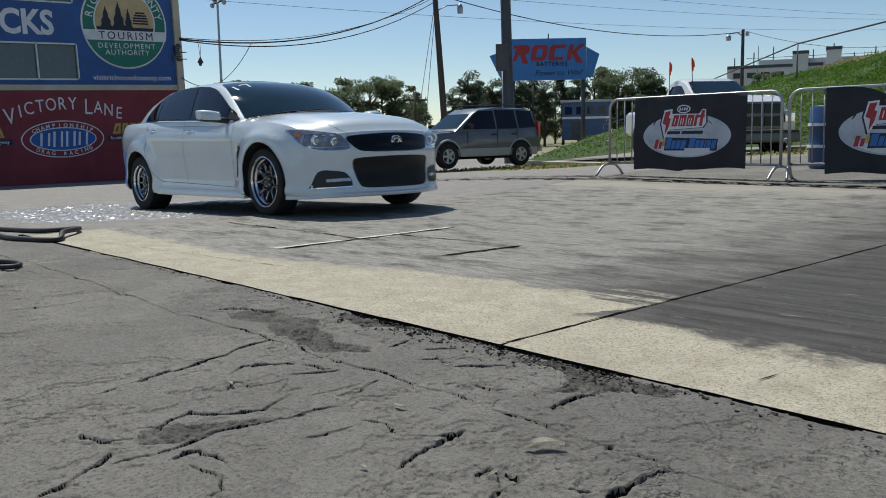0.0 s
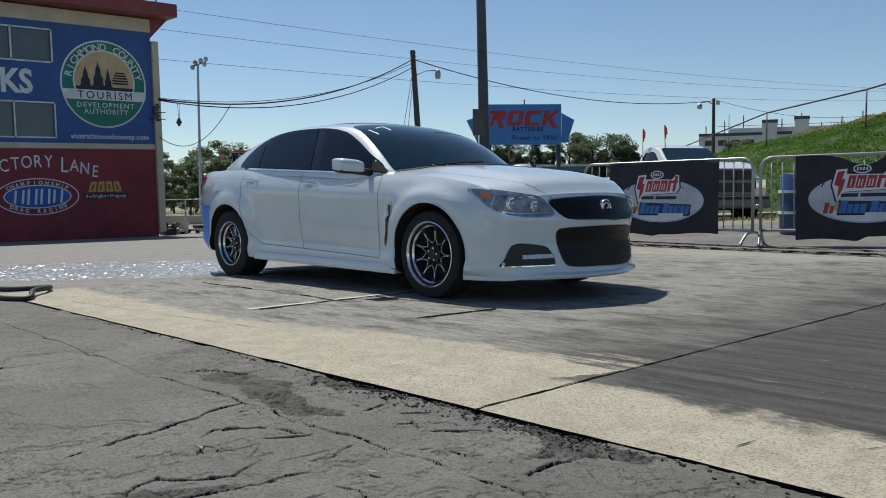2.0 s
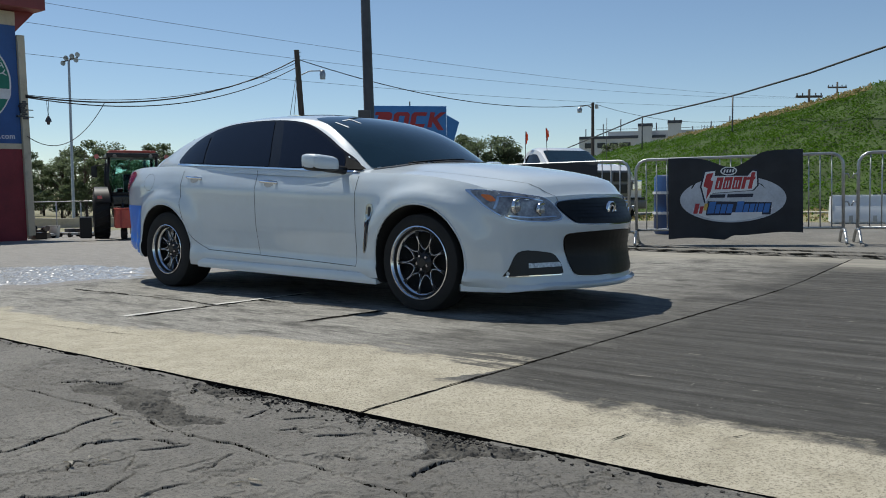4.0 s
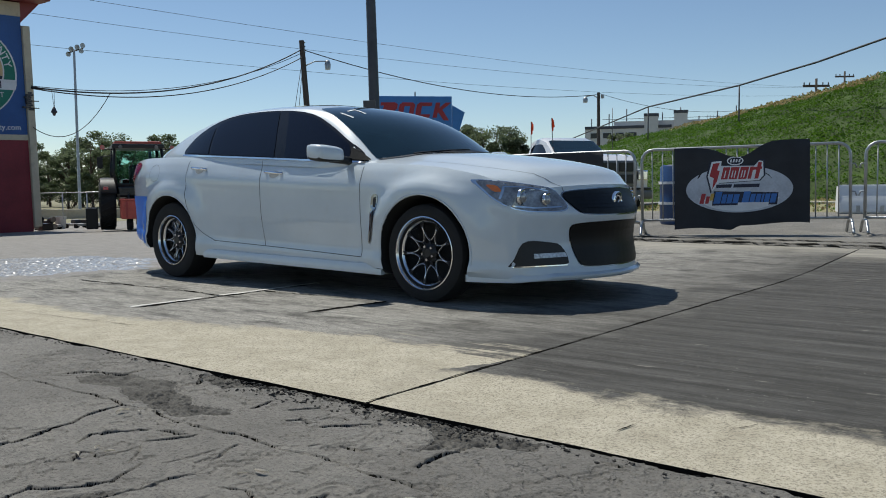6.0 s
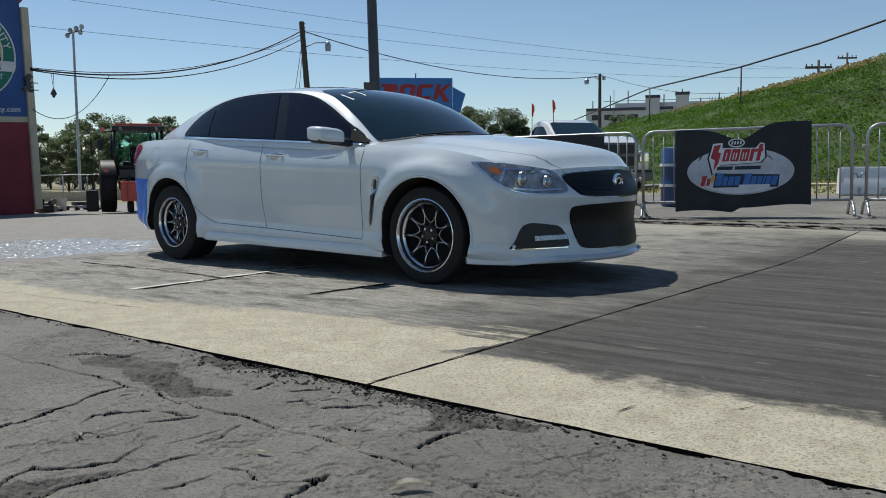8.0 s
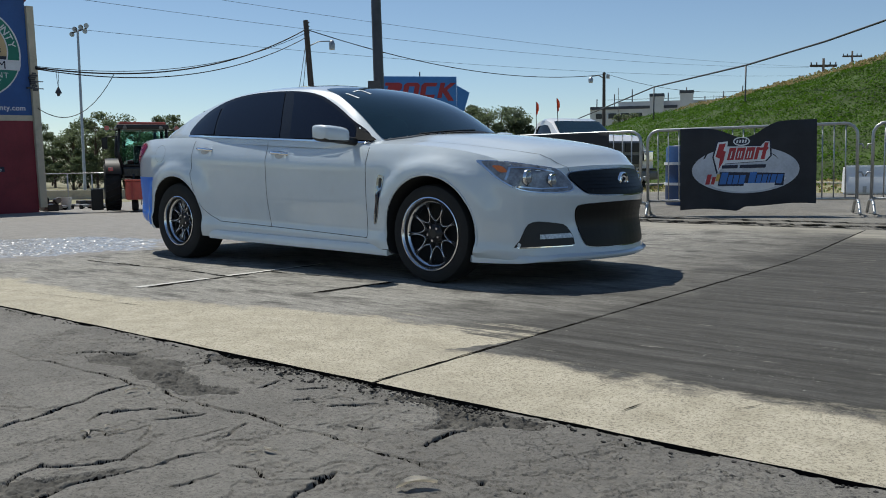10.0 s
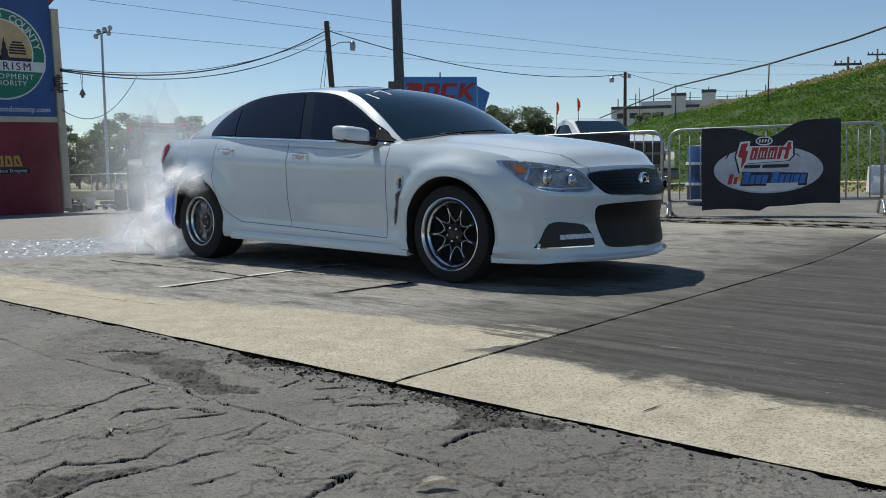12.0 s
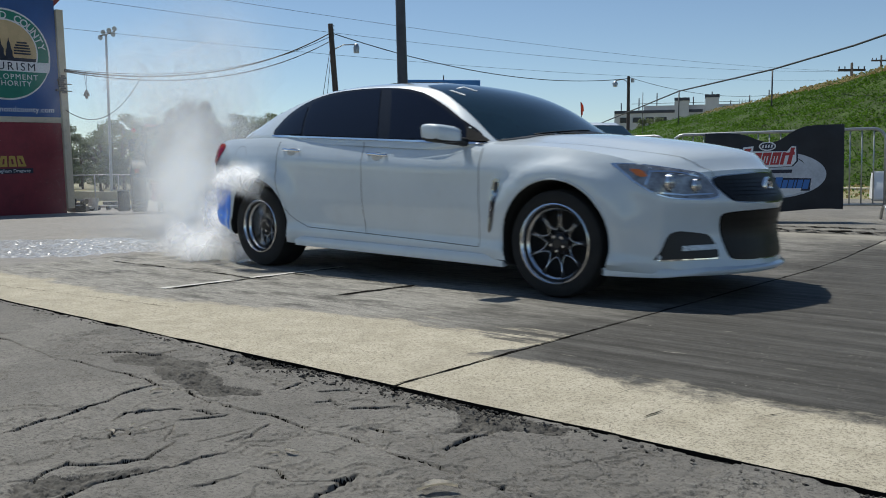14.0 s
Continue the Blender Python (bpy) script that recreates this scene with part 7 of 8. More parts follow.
def build_tractor():
    RED = mat("tractor_red", (0.36, 0.035, 0.03), 0.4, var=0.12, coat=0.3)
    FADED = mat("faded_red_steel", (0.50, 0.085, 0.060), 0.55, var=0.18, big=3, dirt=0.3)
    CABGLASS = cab_glass_material()
    x, y = -19.5, 9.90
    o = thing("tractor", "red and black farm tractor with glazed cab and red rear box", "tractor", at=pose(x, y, -0.42, 0, 0, 152))
    # local x ahead; the rear faces the lane
    for s in (-1, 1):
        simple_wheel(o, -0.3, s * 0.92, 0.74, 0.46, s, BLACK, 6)
        simple_wheel(o, 2.1, s * 0.80, 0.55, 0.36, s, RED, 6)
        # tyre lugs
        for k in range(22):
            a = 360 * k / 22
            m = pose(-0.3, s * 0.92, 0.74) @ pose(0, 0, 0, 0, a, 0) @ pose(0, 0, 0.745, 0, 0, 25 * s)
            bm = bmesh.new()
            box(bm, -0.022, 0.022, -0.22, 0.22, -0.03, 0.025, 0, m=m)
            part("lug", bm, RUBBER, o)
        # mudguard over the rear tyre
        bm = bmesh.new()
        rows = []
        for k in range(15):
            a = radians(15 + 140 * k / 14)
            ca, sa = math.cos(a), math.sin(a)
            rows.append([bm.verts.new((-0.3 + r * ca, s * w_, 0.74 + r * sa)) for r, w_ in ((0.80, 0.66), (0.80, 1.10), (0.84, 1.12), (0.84, 0.66))])
        for r0, r1 in zip(rows, rows[1:]):
            for k in range(4):
                bm.faces.new((r0[k], r0[(k + 1) % 4], r1[(k + 1) % 4], r1[k]))
        bm.faces.new(rows[0])
        bm.faces.new(rows[-1])
        part("fender", bm, GRILLE, o, "black mudguard", smooth=50)
        part("tail_lamp", boxed(-1.12, -1.06, s * 0.98 - 0.07, s * 0.98 + 0.07, 1.20, 1.30, 0.015), REDLENS, o)
        part("cab_lamp", lathed(((0, 0.0), (0, 0.05), (0.05, 0.06), (0.08, 0.0)), 14, "x", (-1.02, s * 0.52, 2.50)), IRON, o)
        part("marker_lamp", lathed(((0, 0.0), (0, 0.075), (0.05, 0.075), (0.06, 0.0)), 14, "x", (-0.6, s * 1.02, 2.50)), REDLENS, o, "red marker lamp")
        part("lamp_arm", tubed([(-0.55, s * 0.7, 2.44), (-0.55, s * 1.02, 2.46)], 0.02, 6), BLACK, o)
        part("mirror", boxed(0.75, 0.80, s * 0.98, s * 1.15, 1.9, 2.25, 0.02), BLACK, o)
        part("mirror_arm", tubed([(0.75, s * 0.70, 2.30), (0.76, s * 1.06, 2.26)], 0.015, 6), BLACK, o)
        part("hitch_arm", tubed([(-0.75, s * 0.32, 0.62), (-1.15, s * 0.42, 0.50)], 0.045, 8), DARKSTEEL, o)
        part("lift_rod", tubed([(-0.70, s * 0.30, 1.20), (-1.02, s * 0.38, 0.54)], 0.028, 8), DARKSTEEL, o)
    part("bonnet", boxed(0.9, 2.8, -0.42, 0.42, 0.85, 1.55, 0.12), RED, o, "red bonnet")
    part("chassis", boxed(-0.9, 2.6, -0.35, 0.35, 0.5, 0.95, 0.08), BLACK, o)
    part("cab_base", boxed(-0.78, 0.9, -0.66, 0.66, 0.95, 1.34, 0.08), GLOSSBLACK, o, "black cab base")
    roof = part("cab_roof", boxed(-0.98, 0.95, -0.76, 0.76, 2.46, 2.60, 0.06), BLACK, o, "dark cab roof")
    part("roof_cap", boxed(-0.88, 0.85, -0.68, 0.68, 2.595, 2.68, 0.04), FADED, roof, "red roof cap")
    for px in (-0.82, 0.85):
        for s in (-1, 1):
            part("cab_post", tubed([(px, s * 0.64, 1.32), (px * 1.02, s * 0.74, 1.75), (px, s * 0.68, 2.48)], 0.045, 8), BLACK, o)
        part("cab_rail", tubed([(px, -0.64, 1.36), (px, 0.64, 1.36)], 0.04, 8), BLACK, o)
        part("cab_glass", boxed(px - 0.008, px + 0.008, -0.62, 0.62, 1.38, 2.44), CABGLASS, o, "green tinted cab glass")
    for s in (-1, 1):
        part("cab_glass", boxed(-0.76, 0.80, s * 0.70 - 0.008, s * 0.70 + 0.008, 1.38, 2.44), CABGLASS, o, "green tinted cab glass")
    part("seat", boxed(-0.3, 0.1, -0.25, 0.25, 1.35, 1.98, 0.08), BLACK, o)
    part("steering_wheel", tubed([(0.45, 0.19 * math.cos(a), 1.75 + 0.19 * math.sin(a)) for a in (2 * math.pi * k / 14 for k in range(14))], 0.02, 6, True), BLACK, o)
    part("rear_wiper", tubed([(-0.85, 0.05, 2.42), (-0.85, 0.28, 1.75)], 0.012, 6), BLACK, o)
    drag = part("weight_box", boxed(-2.0, -1.1, -0.95, 0.60, 0.34, 0.88, 0.04), FADED, o, "faded red rear box")
    part("box_lid", boxed(-2.02, -1.08, -0.97, 0.62, 0.885, 0.93, 0.015), FADED, drag)
    for yy in (-0.80, 0.45):
        part("box_rib", boxed(-2.03, -1.98, yy - 0.03, yy + 0.03, 0.36, 0.87, 0.008), RED, drag)
    for yy in (-0.7, 0.35):
        part("box_wheel", lathed(((-0.09, 0.0), (-0.09, 0.15), (-0.06, 0.17), (0.06, 0.17), (0.09, 0.15), (0.09, 0.0)), 20, "y", (-1.55, yy, 0.17)), RUBBER, o)
    part("drag_box", boxed(-1.0, -0.45, 1.22, 1.56, 0.02, 0.66, 0.04), GRILLE, o, "black drag box")
    part("hitch", boxed(-1.15, -0.8, -0.3, 0.3, 0.4, 0.7, 0.03), BLACK, o)
    part("exhaust", tubed([(1.2, -0.5, 1.5), (1.2, -0.5, 2.6)], 0.05, 10), DARKSTEEL, o)


build_suv()
build_pickup()
build_tractor()

# ---- poles, sign, wires ----


def pole(name, base, tip, r0, r1, material, label, category="pole"):
    o = thing(name, label, category, at=pose(*base))
    d = Vector(tip) - Vector(base)
    part("shaft", tubed([(0, 0, -0.1), tuple(d * 0.5), tuple(d)], r0, 14, taper=r1), material, o, smooth=60)
    return o, d


o, d = pole("steel_pole", (-15.45, 16.7, -0.2), (-16.35, 17.35, 10.5), 0.20, 0.155, DARKSTEEL, "thick grey steel pole with a cabinet beside the sign")
part("cabinet", boxed(-0.62, -0.20, -0.30, -0.10, 3.05, 3.95, 0.02, m=pose(0.14, 0.10, 0, 0, 0, 42)), DARKSTEEL, o, "grey electrical cabinet")
part("conduit", tubed([(-0.30, 0.0, 0.2), (-0.34, 0.02, 3.1)], 0.03, 6), STEEL, o)

o, d = pole("utility_pole", (-28.2, 25.55, -0.75), (-28.62, 25.20, 8.35), 0.19, 0.13, POLEWOOD, "dark wooden utility pole with lamp arm and wires", "utility pole")
part("lamp_arm", tubed([(-0.40, -0.33, 7.75), (0.0, 0.15, 8.05), (0.25, 0.75, 8.1)], 0.03, 6), STEEL, o)
part("lamp_head", lathed(((-0.30, 0.0), (-0.28, 0.14), (0.0, 0.16), (0.18, 0.10), (0.22, 0.0)), 16, "z", (0.28, 0.80, 7.95)), STEEL, o, "grey drop lamp", smooth=50)
for z in (8.2, 8.5, 8.8, 9.0):
    part("insulator", tubed([(-0.45, -0.45, z), (-0.30, -0.20, z)], 0.03, 6), DARKSTEEL, o)
part("guy_wire", tubed([(-0.4, -0.33, 8.2), (-1.3, -1.4, 0)], 0.015, 5), CABLE, o)
part("guy_wire", tubed([(-0.4, -0.33, 7.8), (-0.9, -1.0, 0)], 0.015, 5), CABLE, o)

o, d = pole("flood_mast", (-52.2, 25.6, -0.8), (-53.18, 26.16, 10.5), 0.11, 0.08, STEEL, "tall slim floodlight mast", "floodlight")
for a, b_, c in ((-0.34, -0.28, -0.22), (0.15, 0.12, 0.26), (0.30, 0.33, 0.0), (-0.12, -0.18, 0.12), (0.36, 0.42, 0.38)):
    f = part("floodlight", lathed(((-0.2, 0.0), (-0.12, 0.08), (0.03, 0.17), (0.08, 0.18), (0.08, 0.0)), 14, "x", (d.x + a, d.y + b_, d.z + c)), STEEL, o, "round floodlight head", smooth=40)
part("crossarm", tubed([(d.x - 0.36, d.y - 0.33, d.z - 0.15), (d.x + 0.40, d.y + 0.46, d.z + 0.2)], 0.05, 6), DARKSTEEL, o)

o, d = pole("street_lamp", (-26.7, 53.25, 0.0), (-26.84, 53.46, 7.75), 0.15, 0.11, POLEWOOD, "wooden pole with a curved lamp arm", "street lamp")
part("lamp_arm", tubed([(-0.14, 0.2, 7.3), (-0.45, -0.05, 7.55), (-0.85, -0.42, 7.45)], 0.04, 6), STEEL, o)
part("lamp_head", lathed(((-0.25, 0.0), (-0.25, 0.16), (0.0, 0.20), (0.15, 0.08), (0.18, 0.0)), 14, "z", (-0.9, -0.45, 7.25)), STEEL, o, smooth=50)
part("lamp_back", boxed(0.0, 0.2, 0.3, 0.5, 7.3, 7.6, 0.03), STEEL, o)


def t_pole(x, y, h, yaw, group=""):
    z = terrain(x, y)
    o = thing("utility_pole", "distant wooden utility pole with a crossarm", "utility pole", "distant poles", pose(x, y, z, 0, 0, yaw))
    part("shaft", tubed([(0, 0, -0.2), (0, 0, h)], 0.16, 8, taper=0.11), POLEWOOD, o)
    part("crossarm", boxed(-1.2, 1.2, -0.08, 0.08, h - 0.75, h - 0.55, 0.02), POLEWOOD, o)
    for k in (-1.1, -0.6, 0.6, 1.1):
        part("insulator", lathed(((h - 0.55, 0.05), (h - 0.35, 0.06), (h - 0.30, 0.0)), 8, "z", (k, 0, 0)), DARKSTEEL, o)


t_pole(-62.0, 52.5, 5.6, 40)
t_pole(-54.5, 62.0, 6.2, 30)


def bearing(deg, d):
    return 5.2 - math.sin(radians(deg)) * d, -5.37 + math.cos(radians(deg)) * d


for deg, dist, h in ((15.5, 85.0, 10.5), (13.95, 120.0, 15.2)):
    t_pole(*bearing(deg, dist), h, 40)


# lighter blue stands in for daylight shining through the board from behind
BOARDBLUE = mat("backlit_sign_blue", (0.055, 0.22, 0.56), 0.5, var=0.10)


def build_sign():
    o = thing("billboard", "blue battery advertising sign with red block print on posts", "sign", at=pose(-21.55, 25.9, -0.3, 0, 0, 47.4))
    W2, z0, z1 = 1.75, 3.45, 5.35
    part("panel", boxed(-W2, W2, 0, 0.14, z0, z1, 0.02), BOARDBLUE, o, "blue sign panel")
    for s, far in ((-1, 1.6), (1, 1.0)):
        bm = plate(bmesh.new(), [(s * (W2 + 0.02), z0 + 0.10), (s * (W2 + 0.30 * far), z0 + 0.10), (s * (W2 + 0.62 * far), z0 + 1.15), (s * (W2 + 0.02), z1 - 0.42)], 0.1)
        part("wing", bm, BOARDBLUE, o)
        part("post", tubed([(s * 1.65, 0.20, 0), (s * 1.65, 0.20, z0 + 1.0)], 0.10, 10), DARKSTEEL, o)
    part("finial", tubed([(0.0, 0.07, z1), (0.0, 0.07, z1 + 0.22)], 0.03, 6), DARKSTEEL, o)

    def flat(poly, m, y=-0.006):
        part("print", plate(bmesh.new(), poly, -0.006, pose(0, y, 0)), m, o)
    for k in range(4):
        a = -1.68 + 0.83 * k
        shape = {
            0: [(0.0, 0.0), (0.16, 0.0), (0.22, 0.24), (0.30, 0.24), (0.40, -0.12), (0.62, -0.12), (0.50, 0.26), (0.68, 0.40), (0.70, 0.60), (0.60, 0.68), (0.04, 0.68), (0.02, 0.54), (0.16, 0.54)],
            1: [(0.04, 0.0), (0.50, 0.0), (0.62, 0.10), (0.70, 0.58), (0.62, 0.68), (0.20, 0.68), (0.08, 0.58), (0.0, 0.10)],
            2: [(0.04, 0.0), (0.56, 0.0), (0.60, 0.15), (0.22, 0.15), (0.28, 0.52), (0.66, 0.52), (0.70, 0.68), (0.20, 0.68), (0.08, 0.58), (0.0, 0.10)],
            3: [(0.0, 0.0), (0.17, 0.0), (0.22, 0.26), (0.44, -0.12), (0.66, -0.12), (0.40, 0.36), (0.76, 0.68), (0.54, 0.68), (0.28, 0.44), (0.32, 0.68), (0.14, 0.68)],
        }[k]
        flat([(a + p * 1.2, 4.34 + q * 1.05) for p, q in shape], SIGNRED)
        if k == 1:
            flat([(a + 0.26, 4.51), (a + 0.52, 4.51), (a + 0.60, 4.88), (a + 0.34, 4.88)], BOARDBLUE, -0.014)
    lettering("BATTERIES", 0.26, SIGNDARK, o, pose(0.15, -0.008, 4.10), 1.2, 0.006)
    lettering("Power to Win!", 0.36, SIGNDARK, o, pose(0.45, -0.008, 3.66), 1.0, 0.0, 0.3)


build_sign()


def wire(a, b, sag, r, name="overhead_wire"):
    a, b = Vector(a), Vector(b)
    pts = [a.lerp(b, k / 24) - Vector((0, 0, sag * 4 * (k / 24) * (1 - k / 24))) for k in range(25)]
    tagged(part(name, tubed(pts, r, 5), CABLE), "black overhead cable strung between poles", "cable", "overhead wires")


TOPU = (-28.6, 25.2, 7.9)
wire((-24.45, 9.06, 4.32), TOPU, 0.95, 0.030)
wire((-24.45, 9.06, 4.28), (-28.55, 25.2, 7.5), 0.98, 0.022)
wire((-24.45, 9.06, 4.36), (-28.55, 25.25, 7.75), 0.82, 0.014)
wire((-24.45, 9.06, 2.95), (-25.24, 12.44, 4.43), 0.85, 0.014)
wire(TOPU, (-26.84, 53.46, 7.6), 1.0, 0.025)
wire((-26.84, 53.46, 7.7), (-17.5, 76.5, 8.9), 1.6, 0.016)
t_pole(-30.1, -10.0, 10.4, 70)
for z0, z1, s in ((9.0, 9.3, 1.2), (8.1, 9.3, 1.4), (6.6, 8.6, 1.2)):
    wire((-30.1, -10.0, z0), (-17.5, 76.5, z1), s, 0.008)
o = thing("drop_lamp", "small dark lamp hanging from a cable by the tower", "lamp", at=pose(-24.5, 9.85, 3.50))
part("cord", tubed([(0, 0, 0.2), (-0.06, -0.03, 0.83)], 0.008, 5), CABLE, o)
part("cord", tubed([(0, 0.02, 0.2), (-0.06, 0.06, 0.83)], 0.008, 5), CABLE, o)
part("shade", lathed(((0.22, 0.0), (0.20, 0.03), (0.05, 0.10), (0.0, 0.11), (0.0, 0.07), (-0.10, 0.04), (-0.11, 0.0)), 14, "z"), DARKSTEEL, o, smooth=50)

# ---- bank, fence, distance ----


def leaf_material(name, lo, hi, through_light=0.4):
    m, t, b = nodes_of(name)
    g = t.nodes.new("ShaderNodeNewGeometry")
    v = coords(t, world_space=True)
    f = maths(t, "MULTIPLY_ADD", g.outputs["Random Per Island"], 0.6, maths(t, "MULTIPLY", noise_of(t, v, 0.35, 3), 0.5))
    t.links.new(mixc(t, ramp(t, f, ((0.2, 0.0), (0.9, 1.0))), lo, hi), b.inputs["Base Color"])
    b.inputs["Roughness"].default_value = 0.6
    b.inputs["Specular IOR Level"].default_value = 0.12
    thin = t.nodes.new("ShaderNodeBsdfTranslucent")
    t.links.new(b.inputs["Base Color"].links[0].from_socket, thin.inputs["Color"])
    both = nd(t, "ShaderNodeMixShader", Fac=through_light)
    t.links.new(b.outputs[0], both.inputs[1])
    t.links.new(thin.outputs[0], both.inputs[2])
    t.links.new(both.outputs[0], t.nodes["Material Output"].inputs["Surface"])
    return m


GRASS = leaf_material("bank_weeds", (0.055, 0.122, 0.012), (0.105, 0.205, 0.022), 0.40)
STRAW = leaf_material("dry_straw", (0.26, 0.20, 0.09), (0.45, 0.37, 0.19))
# distance haze is put into these paler leaf and needle colours
LEAF = leaf_material("hazy_tree_leaves", (0.085, 0.115, 0.060), (0.180, 0.220, 0.115), 0.5)
PINE = leaf_material("hazy_pine_needles", (0.080, 0.110, 0.072), (0.170, 0.205, 0.128), 0.5)
BARK = mat("bark", (0.10, 0.075, 0.055), 0.95, var=0.3, big=3, fine=25, stretch=(4, 4, 0.7), bump=0.02)
BANKSOIL = mat("weedy_soil", (0.045, 0.078, 0.012), 0.95, var=0.4, big=0.9, fine=8, bump=0.03, world_space=True)

TOE = [(14, 15.5, 0.25), (6, 17.6, 0.3), (0, 18.5, 0.3), (-6, 18.8, 0.25), (-11, 18.6, 0.1), (-17.2, 19.0, -0.45)]
CREST = [(16, 19.5, 5.1), (8, 21.6, 5.0), (-1.94, 28.0, 4.55), (-6.5, 31.2, 4.05), (-12.5, 38.2, 3.95), (-23, 50, 3.85)]


def bank_point(u, v):
    def along(line):
        f = u * (len(line) - 1)
        i = min(len(line) - 2, int(f))
        return Vector(line[i]).lerp(Vector(line[i + 1]), f - i)
    a, b = along(TOE), along(CREST)
    p = a.lerp(b, v)
    p.z = a.z + (b.z - a.z) * (v ** 0.9)
    n = noise.noise((p.x * 0.5, p.y * 0.5, 1.0)) * 0.16 + noise.noise((p.x * 1.7, p.y * 1.7, 4.0)) * 0.09
    p.z += n * min(1, v * 6)
    return p


def scatter(pts, sizes, tilt, rng, flat=0.5, spread=0.5):
    """Leaf triangles pairs at points: one array build."""
    n = len(pts)
    ang = rng.uniform(0, 2 * np.pi, n)
    el = rng.uniform(-tilt, tilt, n)
    d = np.stack([np.cos(ang), np.sin(ang), np.sin(el)], 1)
    e = np.stack([-np.sin(ang) * 0.6, np.cos(ang) * 0.6, rng.uniform(flat - spread, flat + spread, n)], 1)
    s = sizes[:, None]
    v = np.stack([pts, pts + (d + e) * s * 0.6, pts + e * s * 1.25, pts + (e - d) * s * 0.6], 1)
    return v.reshape(-1, 3)


def leaves_mesh(name, verts, materials, index=None):
    me = bpy.data.meshes.new(name)
    n = len(verts) // 4
    me.vertices.add(len(verts))
    me.vertices.foreach_set("co", verts.astype(np.float32).ravel())
    me.loops.add(len(verts))
    me.loops.foreach_set("vertex_index", np.arange(len(verts), dtype=np.int32))
    me.polygons.add(n)
    me.polygons.foreach_set("loop_start", np.arange(0, len(verts), 4, dtype=np.int32))
    for m in materials:
        me.materials.append(m)
    if index is not None:
        me.polygons.foreach_set("material_index", index.astype(np.int32))
    me.update(calc_edges=True)
    return me


def build_bank():
    bm = bmesh.new()
    nu, nv = 60, 22
    g = [[bm.verts.new(bank_point(i / nu, j / nv)) for j in range(nv + 1)] for i in range(nu + 1)]
    for i in range(nu + 1):
        last = g[i][-1].co
        g[i].append(bm.verts.new(last + Vector((1.5, 2.5, -0.2))))
        g[i].append(bm.verts.new(last + Vector((8, 12, -4.5))))
    for i in range(nu):
        for j in range(nv + 2):
            bm.faces.new((g[i][j], g[i + 1][j], g[i + 1][j + 1], g[i][j + 1]))
    tagged(part("bank", bm, BANKSOIL, smooth=70), "green weed-covered earth bank rising behind the barriers", "bank", kind="structure")
    rng = np.random.default_rng(3)
    n = 90000
    us, vs = rng.uniform(0.12, 1, n), rng.uniform(0, 1.0, n) ** 0.85
    pts = np.array([bank_point(u, v) for u, v in zip(us, vs)])
    pts[:, 2] += rng.uniform(-0.03, 0.05, n)
    size = rng.uniform(0.025, 0.075, n) * (0.6 + 0.9 * fractal(pts[:, 0], pts[:, 1], 1.1, 3, 61))
    idx = ((vs > 0.92) & (us > 0.40) & (us < 0.86) & (rng.uniform(0, 1, n) < 0.75)).astype(int)
    size[idx == 1] *= 1.3
    ob = new("weeds", leaves_mesh("weeds", scatter(pts, size, 0.5, rng, 0.45, 0.5), [GRASS, STRAW], idx))
    tagged(ob, "dense green weeds and grass covering the bank", "weeds", kind="stuff")
    # verge
    n = 9000
    x, y = rng.uniform(-14, 10, n), rng.uniform(11.4, 19.0, n)
    pts = np.stack([x, y, np.array([terrain(a, b) for a, b in zip(x, y)])], 1)
    ob = new("verge_grass", leaves_mesh("verge_grass", scatter(pts, rng.uniform(0.02, 0.06, n), 0.4, rng, 0.9), [STRAW, GRASS], (rng.uniform(0, 1, n) < 0.35).astype(int)))
    tagged(ob, "short dry grass on the verge", "grass", kind="stuff")
    # concrete edging along the verge
    bm = bmesh.new()
    pts = [(-14.5, 16.2), (-9, 15.6), (-3, 15.9), (4, 15.6), (12, 14.0)]
    for (x0, y0), (x1, y1) in zip(pts, pts[1:]):
        z0, z1 = terrain(x0, y0), terrain(x1, y1)
        L = math.hypot(x1 - x0, y1 - y0)
        box(bm, 0, L - 0.02, -0.25, 0.25, -0.1, 0.07, 0.02, m=pose(x0, y0, (z0 + z1) / 2, 0, 0, math.degrees(math.atan2(y1 - y0, x1 - x0))))
    tagged(part("kerb", bm, CREAM), "pale concrete edging along the verge", "kerb", kind="structure")


def build_rail_fence():
    o = thing("rail_fence", "dark steel rail fence along the top of the bank", "fence")
    posts = [(4.6, 20.2, 5.95), (1.6, 21.8, 5.40), (-1.03, 23.64, 5.08), (-3.35, 25.62, 4.86), (-7.22, 28.93, 4.66), (-13.57, 34.11, 4.56), (-24.3, 44.5, 3.7), (-31.5, 50.2, 2.3), (-38.5, 52.6, 1.2)]
    part("rail", tubed(posts, 0.035, 8), DARKSTEEL, o)
    for x, y, z in posts[4:]:
        part("post", tubed([(x, y, z), (x, y, z - 2.3)], 0.032, 8), DARKSTEEL, o)


